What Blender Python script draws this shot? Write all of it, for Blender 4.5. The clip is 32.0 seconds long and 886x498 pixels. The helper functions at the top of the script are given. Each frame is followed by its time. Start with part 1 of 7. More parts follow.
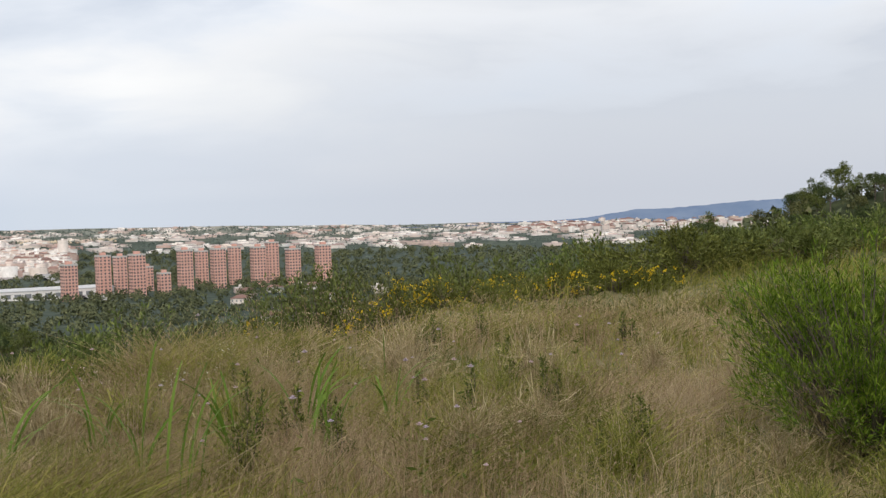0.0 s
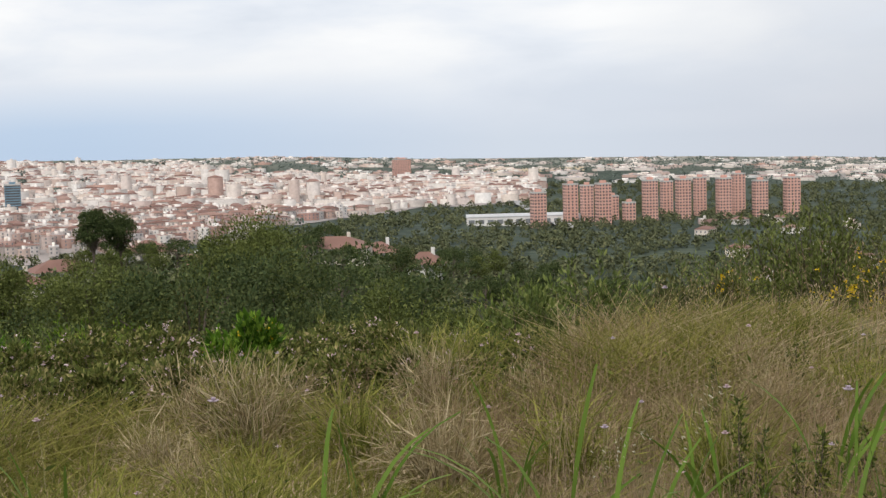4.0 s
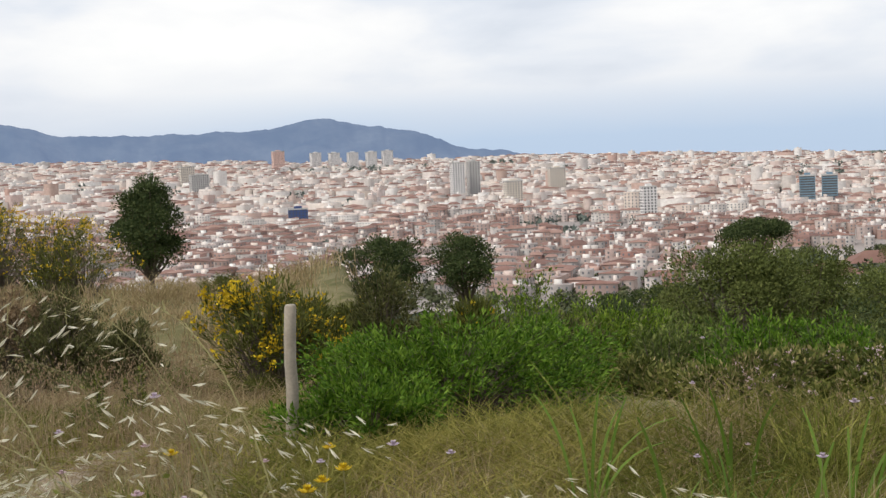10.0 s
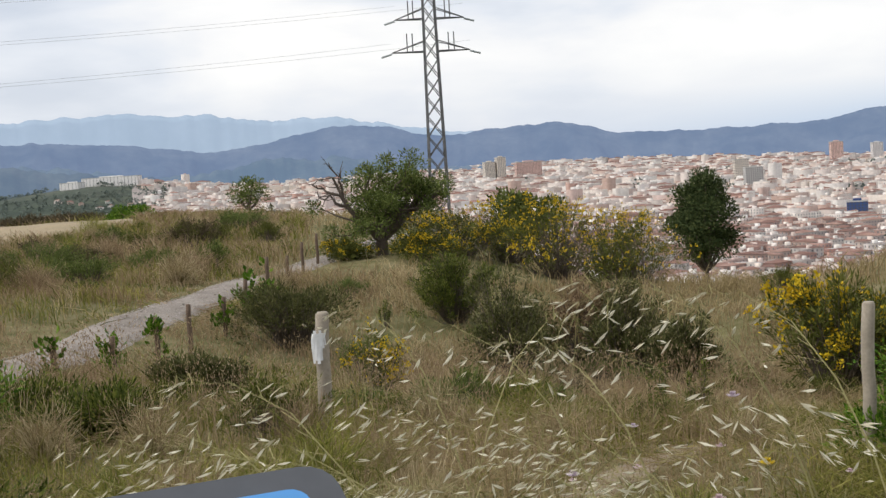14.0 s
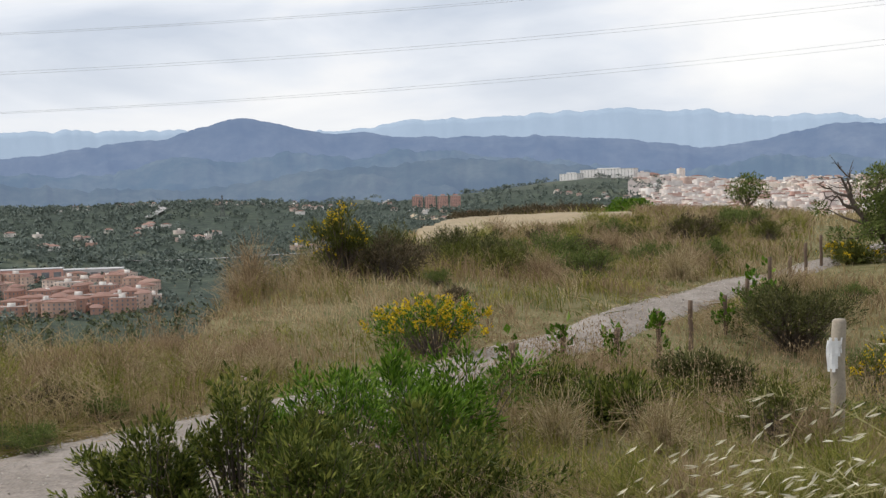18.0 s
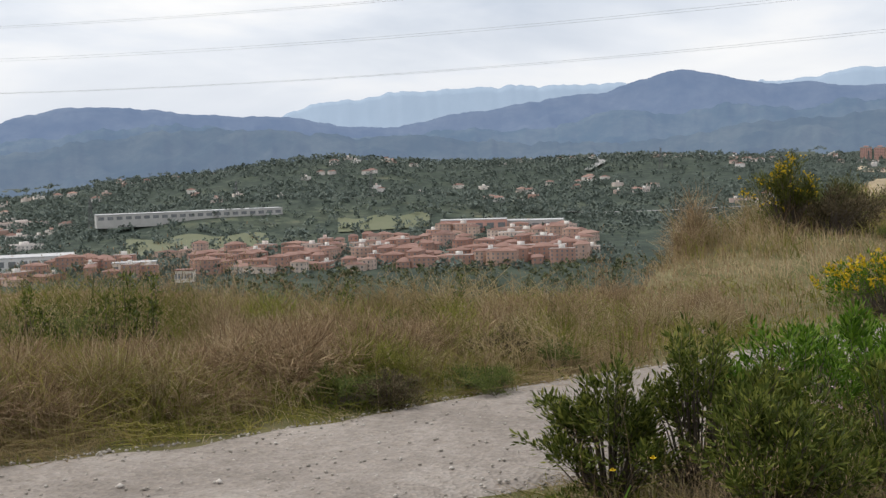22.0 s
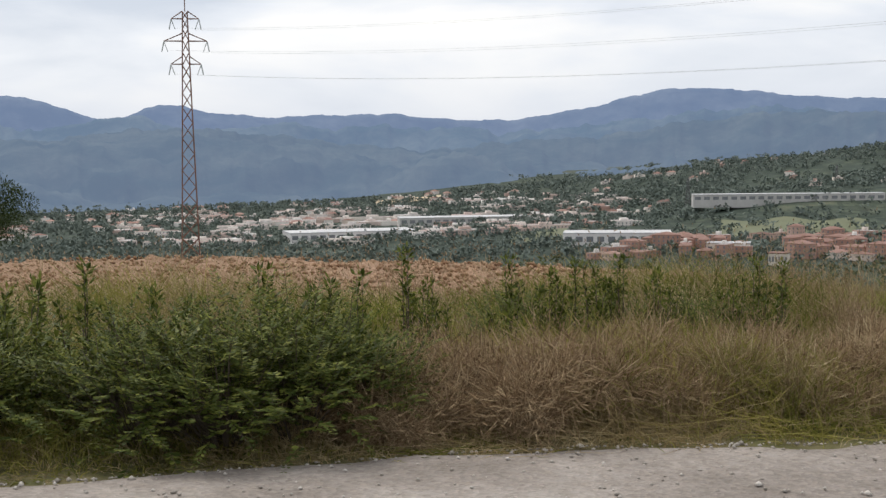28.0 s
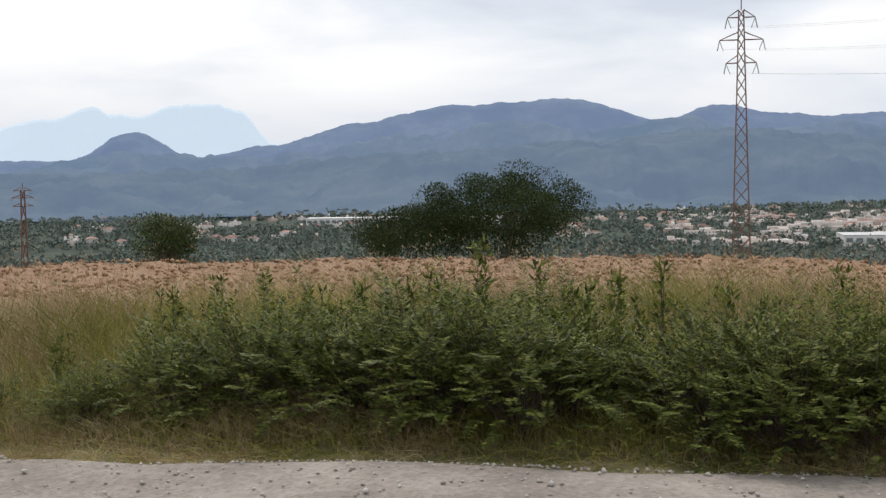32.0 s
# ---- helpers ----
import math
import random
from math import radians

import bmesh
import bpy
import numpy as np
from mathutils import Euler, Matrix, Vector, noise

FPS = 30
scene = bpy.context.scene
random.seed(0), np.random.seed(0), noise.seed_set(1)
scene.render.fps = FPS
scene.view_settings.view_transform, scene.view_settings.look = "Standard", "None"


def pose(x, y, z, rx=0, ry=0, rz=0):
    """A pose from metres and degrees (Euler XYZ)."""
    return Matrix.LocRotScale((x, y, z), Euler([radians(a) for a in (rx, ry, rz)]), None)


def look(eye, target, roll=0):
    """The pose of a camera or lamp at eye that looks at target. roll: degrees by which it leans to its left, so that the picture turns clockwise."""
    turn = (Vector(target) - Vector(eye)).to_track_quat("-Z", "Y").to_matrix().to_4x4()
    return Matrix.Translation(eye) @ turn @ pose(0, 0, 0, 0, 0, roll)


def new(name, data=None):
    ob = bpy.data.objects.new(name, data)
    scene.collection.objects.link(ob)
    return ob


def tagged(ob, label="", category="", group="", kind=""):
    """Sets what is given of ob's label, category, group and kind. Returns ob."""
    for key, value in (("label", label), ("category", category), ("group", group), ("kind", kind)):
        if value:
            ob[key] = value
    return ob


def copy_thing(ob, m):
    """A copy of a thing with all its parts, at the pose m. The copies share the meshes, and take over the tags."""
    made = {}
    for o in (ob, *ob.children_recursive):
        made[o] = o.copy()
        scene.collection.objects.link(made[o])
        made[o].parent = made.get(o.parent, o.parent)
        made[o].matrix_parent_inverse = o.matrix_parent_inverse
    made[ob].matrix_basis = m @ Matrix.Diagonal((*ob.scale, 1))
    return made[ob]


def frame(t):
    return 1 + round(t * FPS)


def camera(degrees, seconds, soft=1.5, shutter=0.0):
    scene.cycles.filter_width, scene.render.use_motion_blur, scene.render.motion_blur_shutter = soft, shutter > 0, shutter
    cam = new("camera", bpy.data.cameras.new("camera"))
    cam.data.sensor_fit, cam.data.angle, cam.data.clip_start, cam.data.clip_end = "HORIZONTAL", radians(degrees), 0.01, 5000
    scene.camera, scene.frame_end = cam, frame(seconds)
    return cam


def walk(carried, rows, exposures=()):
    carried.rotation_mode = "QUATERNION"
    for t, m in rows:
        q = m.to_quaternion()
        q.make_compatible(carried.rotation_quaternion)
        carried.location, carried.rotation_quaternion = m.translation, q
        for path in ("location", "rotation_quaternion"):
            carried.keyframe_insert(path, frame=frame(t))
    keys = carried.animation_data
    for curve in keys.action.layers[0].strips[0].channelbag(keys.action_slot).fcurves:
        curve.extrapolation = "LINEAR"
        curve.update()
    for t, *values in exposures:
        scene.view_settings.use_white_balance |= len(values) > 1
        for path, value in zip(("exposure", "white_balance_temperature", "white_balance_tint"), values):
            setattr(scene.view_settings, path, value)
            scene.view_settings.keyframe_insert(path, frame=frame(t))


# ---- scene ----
# the camera: held by someone who turns on the spot beside the board, eye height 1.55 m
# rows: seconds, x, y, z, tilt, lean, heading
cam = camera(37.17, 32.0, soft=1.4)
ROWS = [
    (0, 0.91, -2.38, 1.55, 87.72, 1.82, 0.04), (0.5, 0.91, -2.38, 1.55, 87.42, 1.17, 1.88), (1, 0.78, -1.61, 1.55, 87.62, 0.52, 3.99),
    (1.5, 0.63, -0.75, 1.55, 87.53, 0.57, 6.86), (2, 0.49, 0.01, 1.55, 86.9, 1.13, 9.63), (2.5, 0.4, 0.56, 1.55, 86.55, 1.53, 11.79),
    (3, 0.41, 0.47, 1.55, 86.22, 1.39, 14.39), (3.5, 0.4, 0.42, 1.55, 85.53, 1.54, 17.25), (4, 0.36, 0.43, 1.55, 85.28, 1.55, 20.08),
    (4.5, 0.34, 0.39, 1.55, 85.55, 1.73, 23.32), (6.5, 0.23, 0.39, 1.55, 85.91, 0.66, 33.9), (7, 0.15, 0.35, 1.55, 85.56, 1.03, 36.73),
    (7.5, 0.08, 0.31, 1.55, 85.77, 1.32, 39.56), (8, 0.03, 0.27, 1.55, 85.75, 1.86, 41.8), (8.5, -0.01, 0.24, 1.55, 86.08, 1.77, 44.56),
    (9, -0.01, 0.24, 1.55, 86.16, 2.06, 48.4), (9.5, -0.03, 0.25, 1.55, 86.09, 2.49, 51.07), (10, -0.11, 0.29, 1.55, 86.06, 2.39, 54.49),
    (10.5, -0.23, 0.33, 1.55, 86.23, 2.28, 58.1), (11, -0.3, 0.37, 1.55, 86.17, 2.81, 61.37), (11.5, -0.34, 0.37, 1.55, 85.97, 2.77, 64.51),
    (12, -0.33, 0.37, 1.55, 85.87, 2.15, 68.28), (12.5, -0.33, 0.35, 1.535, 85.82, 3.62, 70.59), (13, -0.33, 0.32, 1.535, 86, 2.85, 73.26),
    (13.5, -0.34, 0.31, 1.535, 86.52, 3.07, 76), (15.5, -0.27, 0.23, 1.553, 86.85, 2.09, 83.68), (16, -0.26, 0.21, 1.553, 86.49, 1.64, 86.02),
    (16.5, -0.24, 0.17, 1.553, 86.75, 2.59, 89.09), (17, -0.24, 0.15, 1.574, 87.46, 2.03, 93.35), (17.5, -0.26, 0.14, 1.574, 87.83, 1.11, 97.06),
    (18, -0.28, 0.14, 1.574, 87.64, 1.57, 99.49), (18.5, -0.26, 0.13, 1.574, 87.37, 1.55, 101.36), (19, -0.26, 0.12, 1.574, 87.16, 1.65, 103.44),
    (19.5, -0.25, 0.11, 1.574, 86.97, 1.73, 105.96), (20, -0.25, 0.09, 1.574, 86.71, 1.61, 109.3), (20.5, -0.25, 0.09, 1.574, 86.9, 1.5, 112.48),
    (21, -0.27, 0.09, 1.574, 87.05, 1.43, 115.49), (21.5, -0.28, 0.08, 1.574, 86.76, 0.68, 117.73), (22, -0.25, 0.05, 1.574, 86.13, 1.8, 118.36),
    (22.5, -0.24, -0.01, 1.574, 86.01, 1.37, 118.19), (23, -0.25, -0.08, 1.574, 85.67, 1.94, 117.98), (23.5, -0.3, -0.12, 1.574, 85.66, 0.2, 118.17),
    (24, -0.33, -0.14, 1.574, 85.73, 0.04, 121.34), (24.5, -0.33, -0.15, 1.574, 86.06, 1.24, 124.44), (26.5, -0.24, -0.23, 1.574, 85.78, 1.57, 133.7),
    (27, -0.27, -0.28, 1.574, 85.71, 1.44, 136.86), (27.5, -0.32, -0.34, 1.574, 85.76, 1.41, 139.54), (28, -0.37, -0.41, 1.574, 85.87, 0.71, 143.9),
    (28.5, -0.36, -0.44, 1.55, 85.91, 1.31, 148.53), (29, -0.3, -0.42, 1.55, 85.84, 1.3, 151.39), (29.5, -0.26, -0.39, 1.55, 85.55, 2.1, 151.9),
    (30, -0.24, -0.41, 1.58, 85.72, 1.63, 152.98), (30.5, -0.24, -0.43, 1.58, 86.04, 0.99, 157.5), (31, -0.24, -0.44, 1.58, 85.56, 1.25, 161.28),
    (31.5, -0.23, -0.43, 1.58, 85.74, 1.19, 164.31), (32, -0.21, -0.44, 1.58, 86.18, 0.9, 167.48),
]
walk(cam, [(t, pose(x, y, z, rx, ry, rz)) for t, x, y, z, rx, ry, rz in ROWS])

# ---- sky and sun: a bright overcast day, thin cloud with blue-grey gaps ----
SUN_AZ, SUN_EL = 178.0, 50.0
world = bpy.data.worlds.new("sky")
scene.world = world
world.use_nodes = True
wt = world.node_tree
wt.nodes.clear()
w_out, w_bg = wt.nodes.new("ShaderNodeOutputWorld"), wt.nodes.new("ShaderNodeBackground")
sky = wt.nodes.new("ShaderNodeTexSky")
sky.sky_type, sky.sun_disc = "NISHITA", False
sky.sun_elevation, sky.sun_rotation = radians(SUN_EL), radians(-SUN_AZ)
sky.air_density, sky.dust_density = 1.0, 2.0
co = wt.nodes.new("ShaderNodeTexCoord")
sep = wt.nodes.new("ShaderNodeSeparateXYZ")
wt.links.new(co.outputs["Generated"], sep.inputs[0])


def w_math(op, a, b):
    n = wt.nodes.new("ShaderNodeMath")
    n.operation = op
    for s, v in zip(n.inputs, (a, b)):
        if hasattr(v, "links"):
            wt.links.new(v, s)
        else:
            s.default_value = v
    return n.outputs[0]


def w_ramp(fac, stops):
    r = wt.nodes.new("ShaderNodeValToRGB")
    while len(r.color_ramp.elements) < len(stops):
        r.color_ramp.elements.new(0.5)
    for e, (p, c) in zip(r.color_ramp.elements, stops):
        e.position, e.color = p, (*c, 1)
    wt.links.new(fac, r.inputs["Fac"])
    return r.outputs["Color"]


def w_mix(fac, a, b):
    m = wt.nodes.new("ShaderNodeMix")
    m.data_type = "RGBA"
    wt.links.new(fac, m.inputs[0])
    wt.links.new(a, m.inputs[6])
    wt.links.new(b, m.inputs[7])
    return m.outputs[2]


# the cloud deck is a level sheet overhead: its pattern shrinks and flattens towards the horizon
up = w_math("MAXIMUM", sep.outputs["Z"], 0.0)
lift = w_math("ADD", up, 0.3)
flat = wt.nodes.new("ShaderNodeCombineXYZ")
wt.links.new(w_math("DIVIDE", sep.outputs["X"], lift), flat.inputs[0])
wt.links.new(w_math("DIVIDE", sep.outputs["Y"], lift), flat.inputs[1])
wt.links.new(w_math("MULTIPLY", up, 6.0), flat.inputs[2])
cl = wt.nodes.new("ShaderNodeTexNoise")
cl.inputs["Scale"].default_value, cl.inputs["Detail"].default_value, cl.inputs["Roughness"].default_value = 1.5, 8, 0.5
cl.inputs["Distortion"].default_value = 0.3
wt.links.new(flat.outputs[0], cl.inputs["Vector"])
cloud = w_ramp(cl.outputs["Fac"], [(0.32, (0.56, 0.61, 0.70)), (0.45, (0.74, 0.77, 0.83)), (0.55, (0.89, 0.885, 0.89)), (0.66, (1.0, 0.98, 0.95))])
haze = w_ramp(up, [(0.0, (0.62, 0.68, 0.77)), (0.035, (0.66, 0.71, 0.80)), (0.09, (0.80, 0.82, 0.87)), (0.2, (0.86, 0.87, 0.90))])
deck = w_mix(w_math("MINIMUM", w_math("MULTIPLY", up, 9.0), 1.0), haze, cloud)
# a bank of blue-grey rain cloud stands low over the far side of the city
bank = wt.nodes.new("ShaderNodeVectorMath")
bank.operation = "DOT_PRODUCT"
wt.links.new(co.outputs["Generated"], bank.inputs[0])
bank.inputs[1].default_value = (-math.sin(radians(47)), math.cos(radians(47)), 0.0)
toward = w_math("MINIMUM", w_math("MAXIMUM", w_math("MULTIPLY", w_math("SUBTRACT", bank.outputs["Value"], 0.87), 9.0), 0.0), 1.0)
ragged = w_math("ADD", w_math("MULTIPLY", w_math("SUBTRACT", cl.outputs["Fac"], 0.5), 0.05), 0.052)
lowly = w_math("MINIMUM", w_math("MAXIMUM", w_math("MULTIPLY", w_math("SUBTRACT", ragged, up), 26.0), 0.0), 1.0)
blue = wt.nodes.new("ShaderNodeRGB")
blue.outputs[0].default_value = (0.46, 0.59, 0.77, 1)
deck = w_mix(w_math("MULTIPLY", w_math("MULTIPLY", toward, lowly), 0.85), deck, blue.outputs[0])
# and a veil of grey rain over the coast
veil = wt.nodes.new("ShaderNodeVectorMath")
veil.operation = "DOT_PRODUCT"
wt.links.new(co.outputs["Generated"], veil.inputs[0])
veil.inputs[1].default_value = (-math.sin(radians(-14)), math.cos(radians(-14)), 0.0)
beyond = w_math("MINIMUM", w_math("MAXIMUM", w_math("MULTIPLY", w_math("SUBTRACT", veil.outputs["Value"], 0.88), 9.0), 0.0), 1.0)
ragged = w_math("ADD", w_math("MULTIPLY", w_math("SUBTRACT", cl.outputs["Fac"], 0.5), 0.35), 0.15)
lowly = w_math("MINIMUM", w_math("MAXIMUM", w_math("MULTIPLY", w_math("SUBTRACT", ragged, up), 14.0), 0.0), 1.0)
rain = wt.nodes.new("ShaderNodeRGB")
rain.outputs[0].default_value = (0.56, 0.59, 0.66, 1)
deck = w_mix(w_math("MULTIPLY", w_math("MULTIPLY", beyond, lowly), 0.9), deck, rain.outputs[0])
thin = wt.nodes.new("ShaderNodeMix")
thin.data_type, thin.blend_type = "RGBA", "MIX"
thin.inputs[0].default_value = 0.88
scaled = wt.nodes.new("ShaderNodeMix")
scaled.data_type, scaled.blend_type = "RGBA", "MULTIPLY"
scaled.inputs[0].default_value = 1.0
scaled.inputs[7].default_value = (0.10, 0.10, 0.10, 1)
wt.links.new(sky.outputs[0], scaled.inputs[6])
wt.links.new(scaled.outputs[2], thin.inputs[6])
wt.links.new(deck, thin.inputs[7])
wt.links.new(thin.outputs[2], w_bg.inputs["Color"])
w_bg.inputs["Strength"].default_value = 1.16
wt.links.new(w_bg.outputs[0], w_out.inputs["Surface"])

sun = new("sun", bpy.data.lights.new("sun", "SUN"))
sun.data.energy, sun.data.angle, sun.data.color = 2.4, radians(14), (1.0, 0.95, 0.88)
sa, se = radians(SUN_AZ), radians(SUN_EL)
sun.matrix_world = look((-math.sin(sa) * math.cos(se) * 50, math.cos(sa) * math.cos(se) * 50, math.sin(se) * 50), (0, 0, 0))

# ---- helpers of this scene ----
from math import sin, cos, tan, pi, atan2, hypot, degrees, exp

RNG = np.random.default_rng(7)


def smooth(a, b, x):
    t = min(1.0, max(0.0, (x - a) / (b - a)))
    return t * t * (3 - 2 * t)


def along(pairs, x):
    """A value that glides from pair to pair."""
    if x <= pairs[0][0]:
        return pairs[0][1]
    for (x0, v0), (x1, v1) in zip(pairs, pairs[1:]):
        if x <= x1:
            t = (x - x0) / (x1 - x0)
            return v0 + (v1 - v0) * t * t * (3 - 2 * t)
    return pairs[-1][1]


def polar(az, d):
    a = radians(az)
    return -sin(a) * d, cos(a) * d


# heading in degrees, counted to the left of +y: how far the level hilltop reaches, and the height of the far plain's rim
EDGE = [(-180, 27.5), (-160, 30), (-140, 40), (-90, 70), (-45, 60), (-20, 24), (-8, 16), (4, 10.5), (12, 8.5), (24, 8), (40, 8.2), (50, 9.5), (56, 13),
        (60, 26), (64, 66), (70, 76), (80, 66), (93, 60), (98, 50), (102, 34), (106, 21), (111, 14.5), (122, 13.5), (130, 18), (140, 22), (152, 26), (170, 27), (180, 27.5)]
RIM = [(-180, -1.4), (-60, -1.0), (-10, -1.25), (0, -1.2), (15, -0.9), (31, -0.5), (57, 0.05), (73, 0.5), (90, 0.4), (106, 0.35), (126, 0.3), (138, -0.2),
       (150, -1.1), (165, -1.3), (180, -1.4)]
TRACK = [(9, -12.2), (5, -9.6), (1.05, -6.95), (-1.15, -6.0), (-3.2, -5.25), (-4.65, -4.5), (-6.25, -3.65), (-8.15, -2.75), (-10.7, -2.15),
         (-13.3, -1.75), (-15.8, -1.15), (-18.2, -0.4), (-24.1, 1.75), (-27.9, 3.6), (-34, 6.5), (-41, 11), (-48, 17)]
PINEHILL = [(-40, 2.0), (-26, 1.5), (-20, 0.9), (-17, 0.4), (-14.5, -0.5), (-12, -1.4), (-9, -2.6), (-5, -4.5)]


def track_points(step=0.25):
    out = []
    pts = [Vector((*p, 0)) for p in TRACK]
    for i in range(len(pts) - 1):
        p0, p1, p2, p3 = pts[max(0, i - 1)], pts[i], pts[i + 1], pts[min(len(pts) - 1, i + 2)]
        n = max(2, int((p2 - p1).length / step))
        for k in range(n):
            t = k / n
            out.append(0.5 * (2 * p1 + (p2 - p0) * t + (2 * p0 - 5 * p1 + 4 * p2 - p3) * t * t + (3 * p1 - p0 - 3 * p2 + p3) * t ** 3))
    return out


TRACK_LINE = track_points()
TRACK_XY = np.array([(p.x, p.y) for p in TRACK_LINE])


def off_track(x, y):
    """Distance from the middle of the gravel track."""
    return float(np.sqrt(((TRACK_XY - (x, y)) ** 2).sum(1).min()))


FOOTWAY = [(-4.6, 0.6), (-5.6, 1.4), (-6.3, 2.1), (-7.0, 2.7), (-7.5, 3.2)]


def hill(x, y, cx, cy, r, h):
    return h * exp(-((x - cx) ** 2 + (y - cy) ** 2) / (2 * r * r))


def height(x, y):
    d, az = hypot(x, y), degrees(atan2(-x, y))
    e = along(EDGE, az)
    z = -0.25 * smooth(8, 20, d) * smooth(60, 75, az) * (1 - smooth(110, 125, az))
    z += hill(x, y, *polar(95, 46), 10, 0.85) + hill(x, y, *polar(87, 58), 9, 0.25) + hill(x, y, *polar(75, 28), 4, 0.35) + hill(x, y, *polar(72, 16), 3.6, -0.7) + hill(x, y, *polar(62, 13), 2.6, -0.35)
    z += hill(x, y, *polar(104, 21), 3.5, 0.55) - 5.0 * smooth(12, 66, d) * smooth(54, 64, az) * (1 - smooth(70, 79, az))
    z += 0.9 * smooth(12, 45, d) * smooth(-110, -60, az) * (1 - smooth(-25, -5, az))
    z -= 0.45 * smooth(11, 24, d) * (smooth(122, 130, az) if az > 0 else 1 - smooth(-170, -150, az))
    if d < 90:
        z += 0.10 * noise.noise((x * 0.35, y * 0.35, 0)) * smooth(2, 6, d) + 0.25 * noise.noise((x * 0.09, y * 0.09, 3)) * smooth(8, 25, d)
    if d > e:
        w = d - e
        drop = -90 * smooth(-120, 520, w) + 90 * smooth(-120, 520, 0)
        drop = min(0, drop - 0.13 * min(w, 60) * (1 - smooth(60, 400, w)))
        rim = 1.55 + 4900 * tan(radians(along(RIM, az)))
        rise = smooth(700, 4900, d) * 0.35 + 0.65 * min(1, max(0, (d - 700) / 4200))
        z = z * (1 - smooth(0, 200, w)) + drop + max(0.0, rise) * (rim + 82)
        z += 5 * noise.noise((x * 0.004, y * 0.004, 1)) * smooth(60, 300, w)
        z += hill(x, y, *polar(29, 345), 95, 34) + hill(x, y, *polar(92.6, 3220), 210, 42)
        if -60 < az < -3:
            top = 1.55 + 430 * tan(radians(along(PINEHILL, az) - 1.0))
            z += max(0.0, top - z) * exp(-((d - 430) / 120) ** 2) * smooth(-60, -45, az)
        z += 46 * smooth(98, 110, az) * (1 - smooth(126, 140, az)) * exp(-((d - 2350) / 420) ** 2) * (0.75 + 0.5 * noise.noise((az * 0.11, 0, 5)))
        z += 26 * smooth(112, 120, az) * (1 - smooth(128, 136, az)) * exp(-((d - 1500) / 170) ** 2)
    return z


def spot(az, d, dz=0.0):
    x, y = polar(az, d)
    return Vector((x, y, height(x, y) + dz))


def reach(az, d, top_el, at_least=0.3):
    """How tall a plant at that place must be for its top to stand at that many degrees above the eye."""
    return max(at_least, 1.55 + d * tan(radians(top_el)) - spot(az, d).z)


# ---- meshes ----
def mesh_np(name, verts, faces, mat=None, smooth_shade=False):
    verts, faces = np.asarray(verts, np.float32).reshape(-1, 3), np.asarray(faces, np.int32)
    k = faces.shape[1]
    me = bpy.data.meshes.new(name)
    me.vertices.add(len(verts))
    me.vertices.foreach_set("co", verts.ravel())
    me.loops.add(faces.size)
    me.loops.foreach_set("vertex_index", faces.ravel())
    me.polygons.add(len(faces))
    me.polygons.foreach_set("loop_start", np.arange(0, faces.size, k, dtype=np.int32))
    me.update(calc_edges=True)
    if smooth_shade:
        me.polygons.foreach_set("use_smooth", np.ones(len(faces), bool))
    if mat:
        me.materials.append(mat)
    return me


def mesh_bm(name, bm, mat=None):
    me = bpy.data.meshes.new(name)
    bm.to_mesh(me)
    bm.free()
    if mat:
        me.materials.append(mat)
    return me


def part(name, data, mat, parent, label="", kind=""):
    """ONE mesh object under a thing or a part."""
    if isinstance(data, bmesh.types.BMesh):
        data = mesh_bm(name, data)
    if mat and not data.materials:
        data.materials.append(mat)
    ob = new(name, data)
    ob.parent = parent
    return tagged(ob, label, kind=kind)


def thing(name, at, label, category, group="", kind="", turn=0, scale=1.0):
    ob = new(name)
    ob.empty_display_size = 0.2
    ob.location, ob.rotation_euler, ob.scale = at, (0, 0, radians(turn)), (scale,) * 3
    return tagged(ob, label, category, group, kind)


def box(bm, x0, y0, z0, x1, y1, z1, m=None):
    vs = [bm.verts.new(m @ Vector(c) if m else c) for c in
          ((x0, y0, z0), (x1, y0, z0), (x1, y1, z0), (x0, y1, z0), (x0, y0, z1), (x1, y0, z1), (x1, y1, z1), (x0, y1, z1))]
    for f in ((3, 2, 1, 0), (4, 5, 6, 7), (0, 1, 5, 4), (1, 2, 6, 5), (2, 3, 7, 6), (3, 0, 4, 7)):
        bm.faces.new([vs[i] for i in f])
    return vs


def tube(bm, pts, radii, n=6, cap=True):
    rings = []
    for i, p in enumerate(pts):
        d = (Vector(pts[min(i + 1, len(pts) - 1)]) - Vector(pts[max(i - 1, 0)])).normalized()
        s = d.cross(Vector((0, 0, 1)) if abs(d.z) < 0.9 else Vector((1, 0, 0))).normalized()
        u = s.cross(d)
        r = radii[i] if hasattr(radii, "__len__") else radii
        rings.append([bm.verts.new(Vector(p) + (s * cos(2 * pi * k / n) + u * sin(2 * pi * k / n)) * r) for k in range(n)])
    for a, b in zip(rings, rings[1:]):
        for k in range(n):
            bm.faces.new((a[k], a[(k + 1) % n], b[(k + 1) % n], b[k]))
    if cap:
        bm.faces.new(rings[-1])
        bm.faces.new(rings[0][::-1])


def unit(v):
    return v / np.maximum(np.linalg.norm(v, axis=-1, keepdims=True), 1e-9)


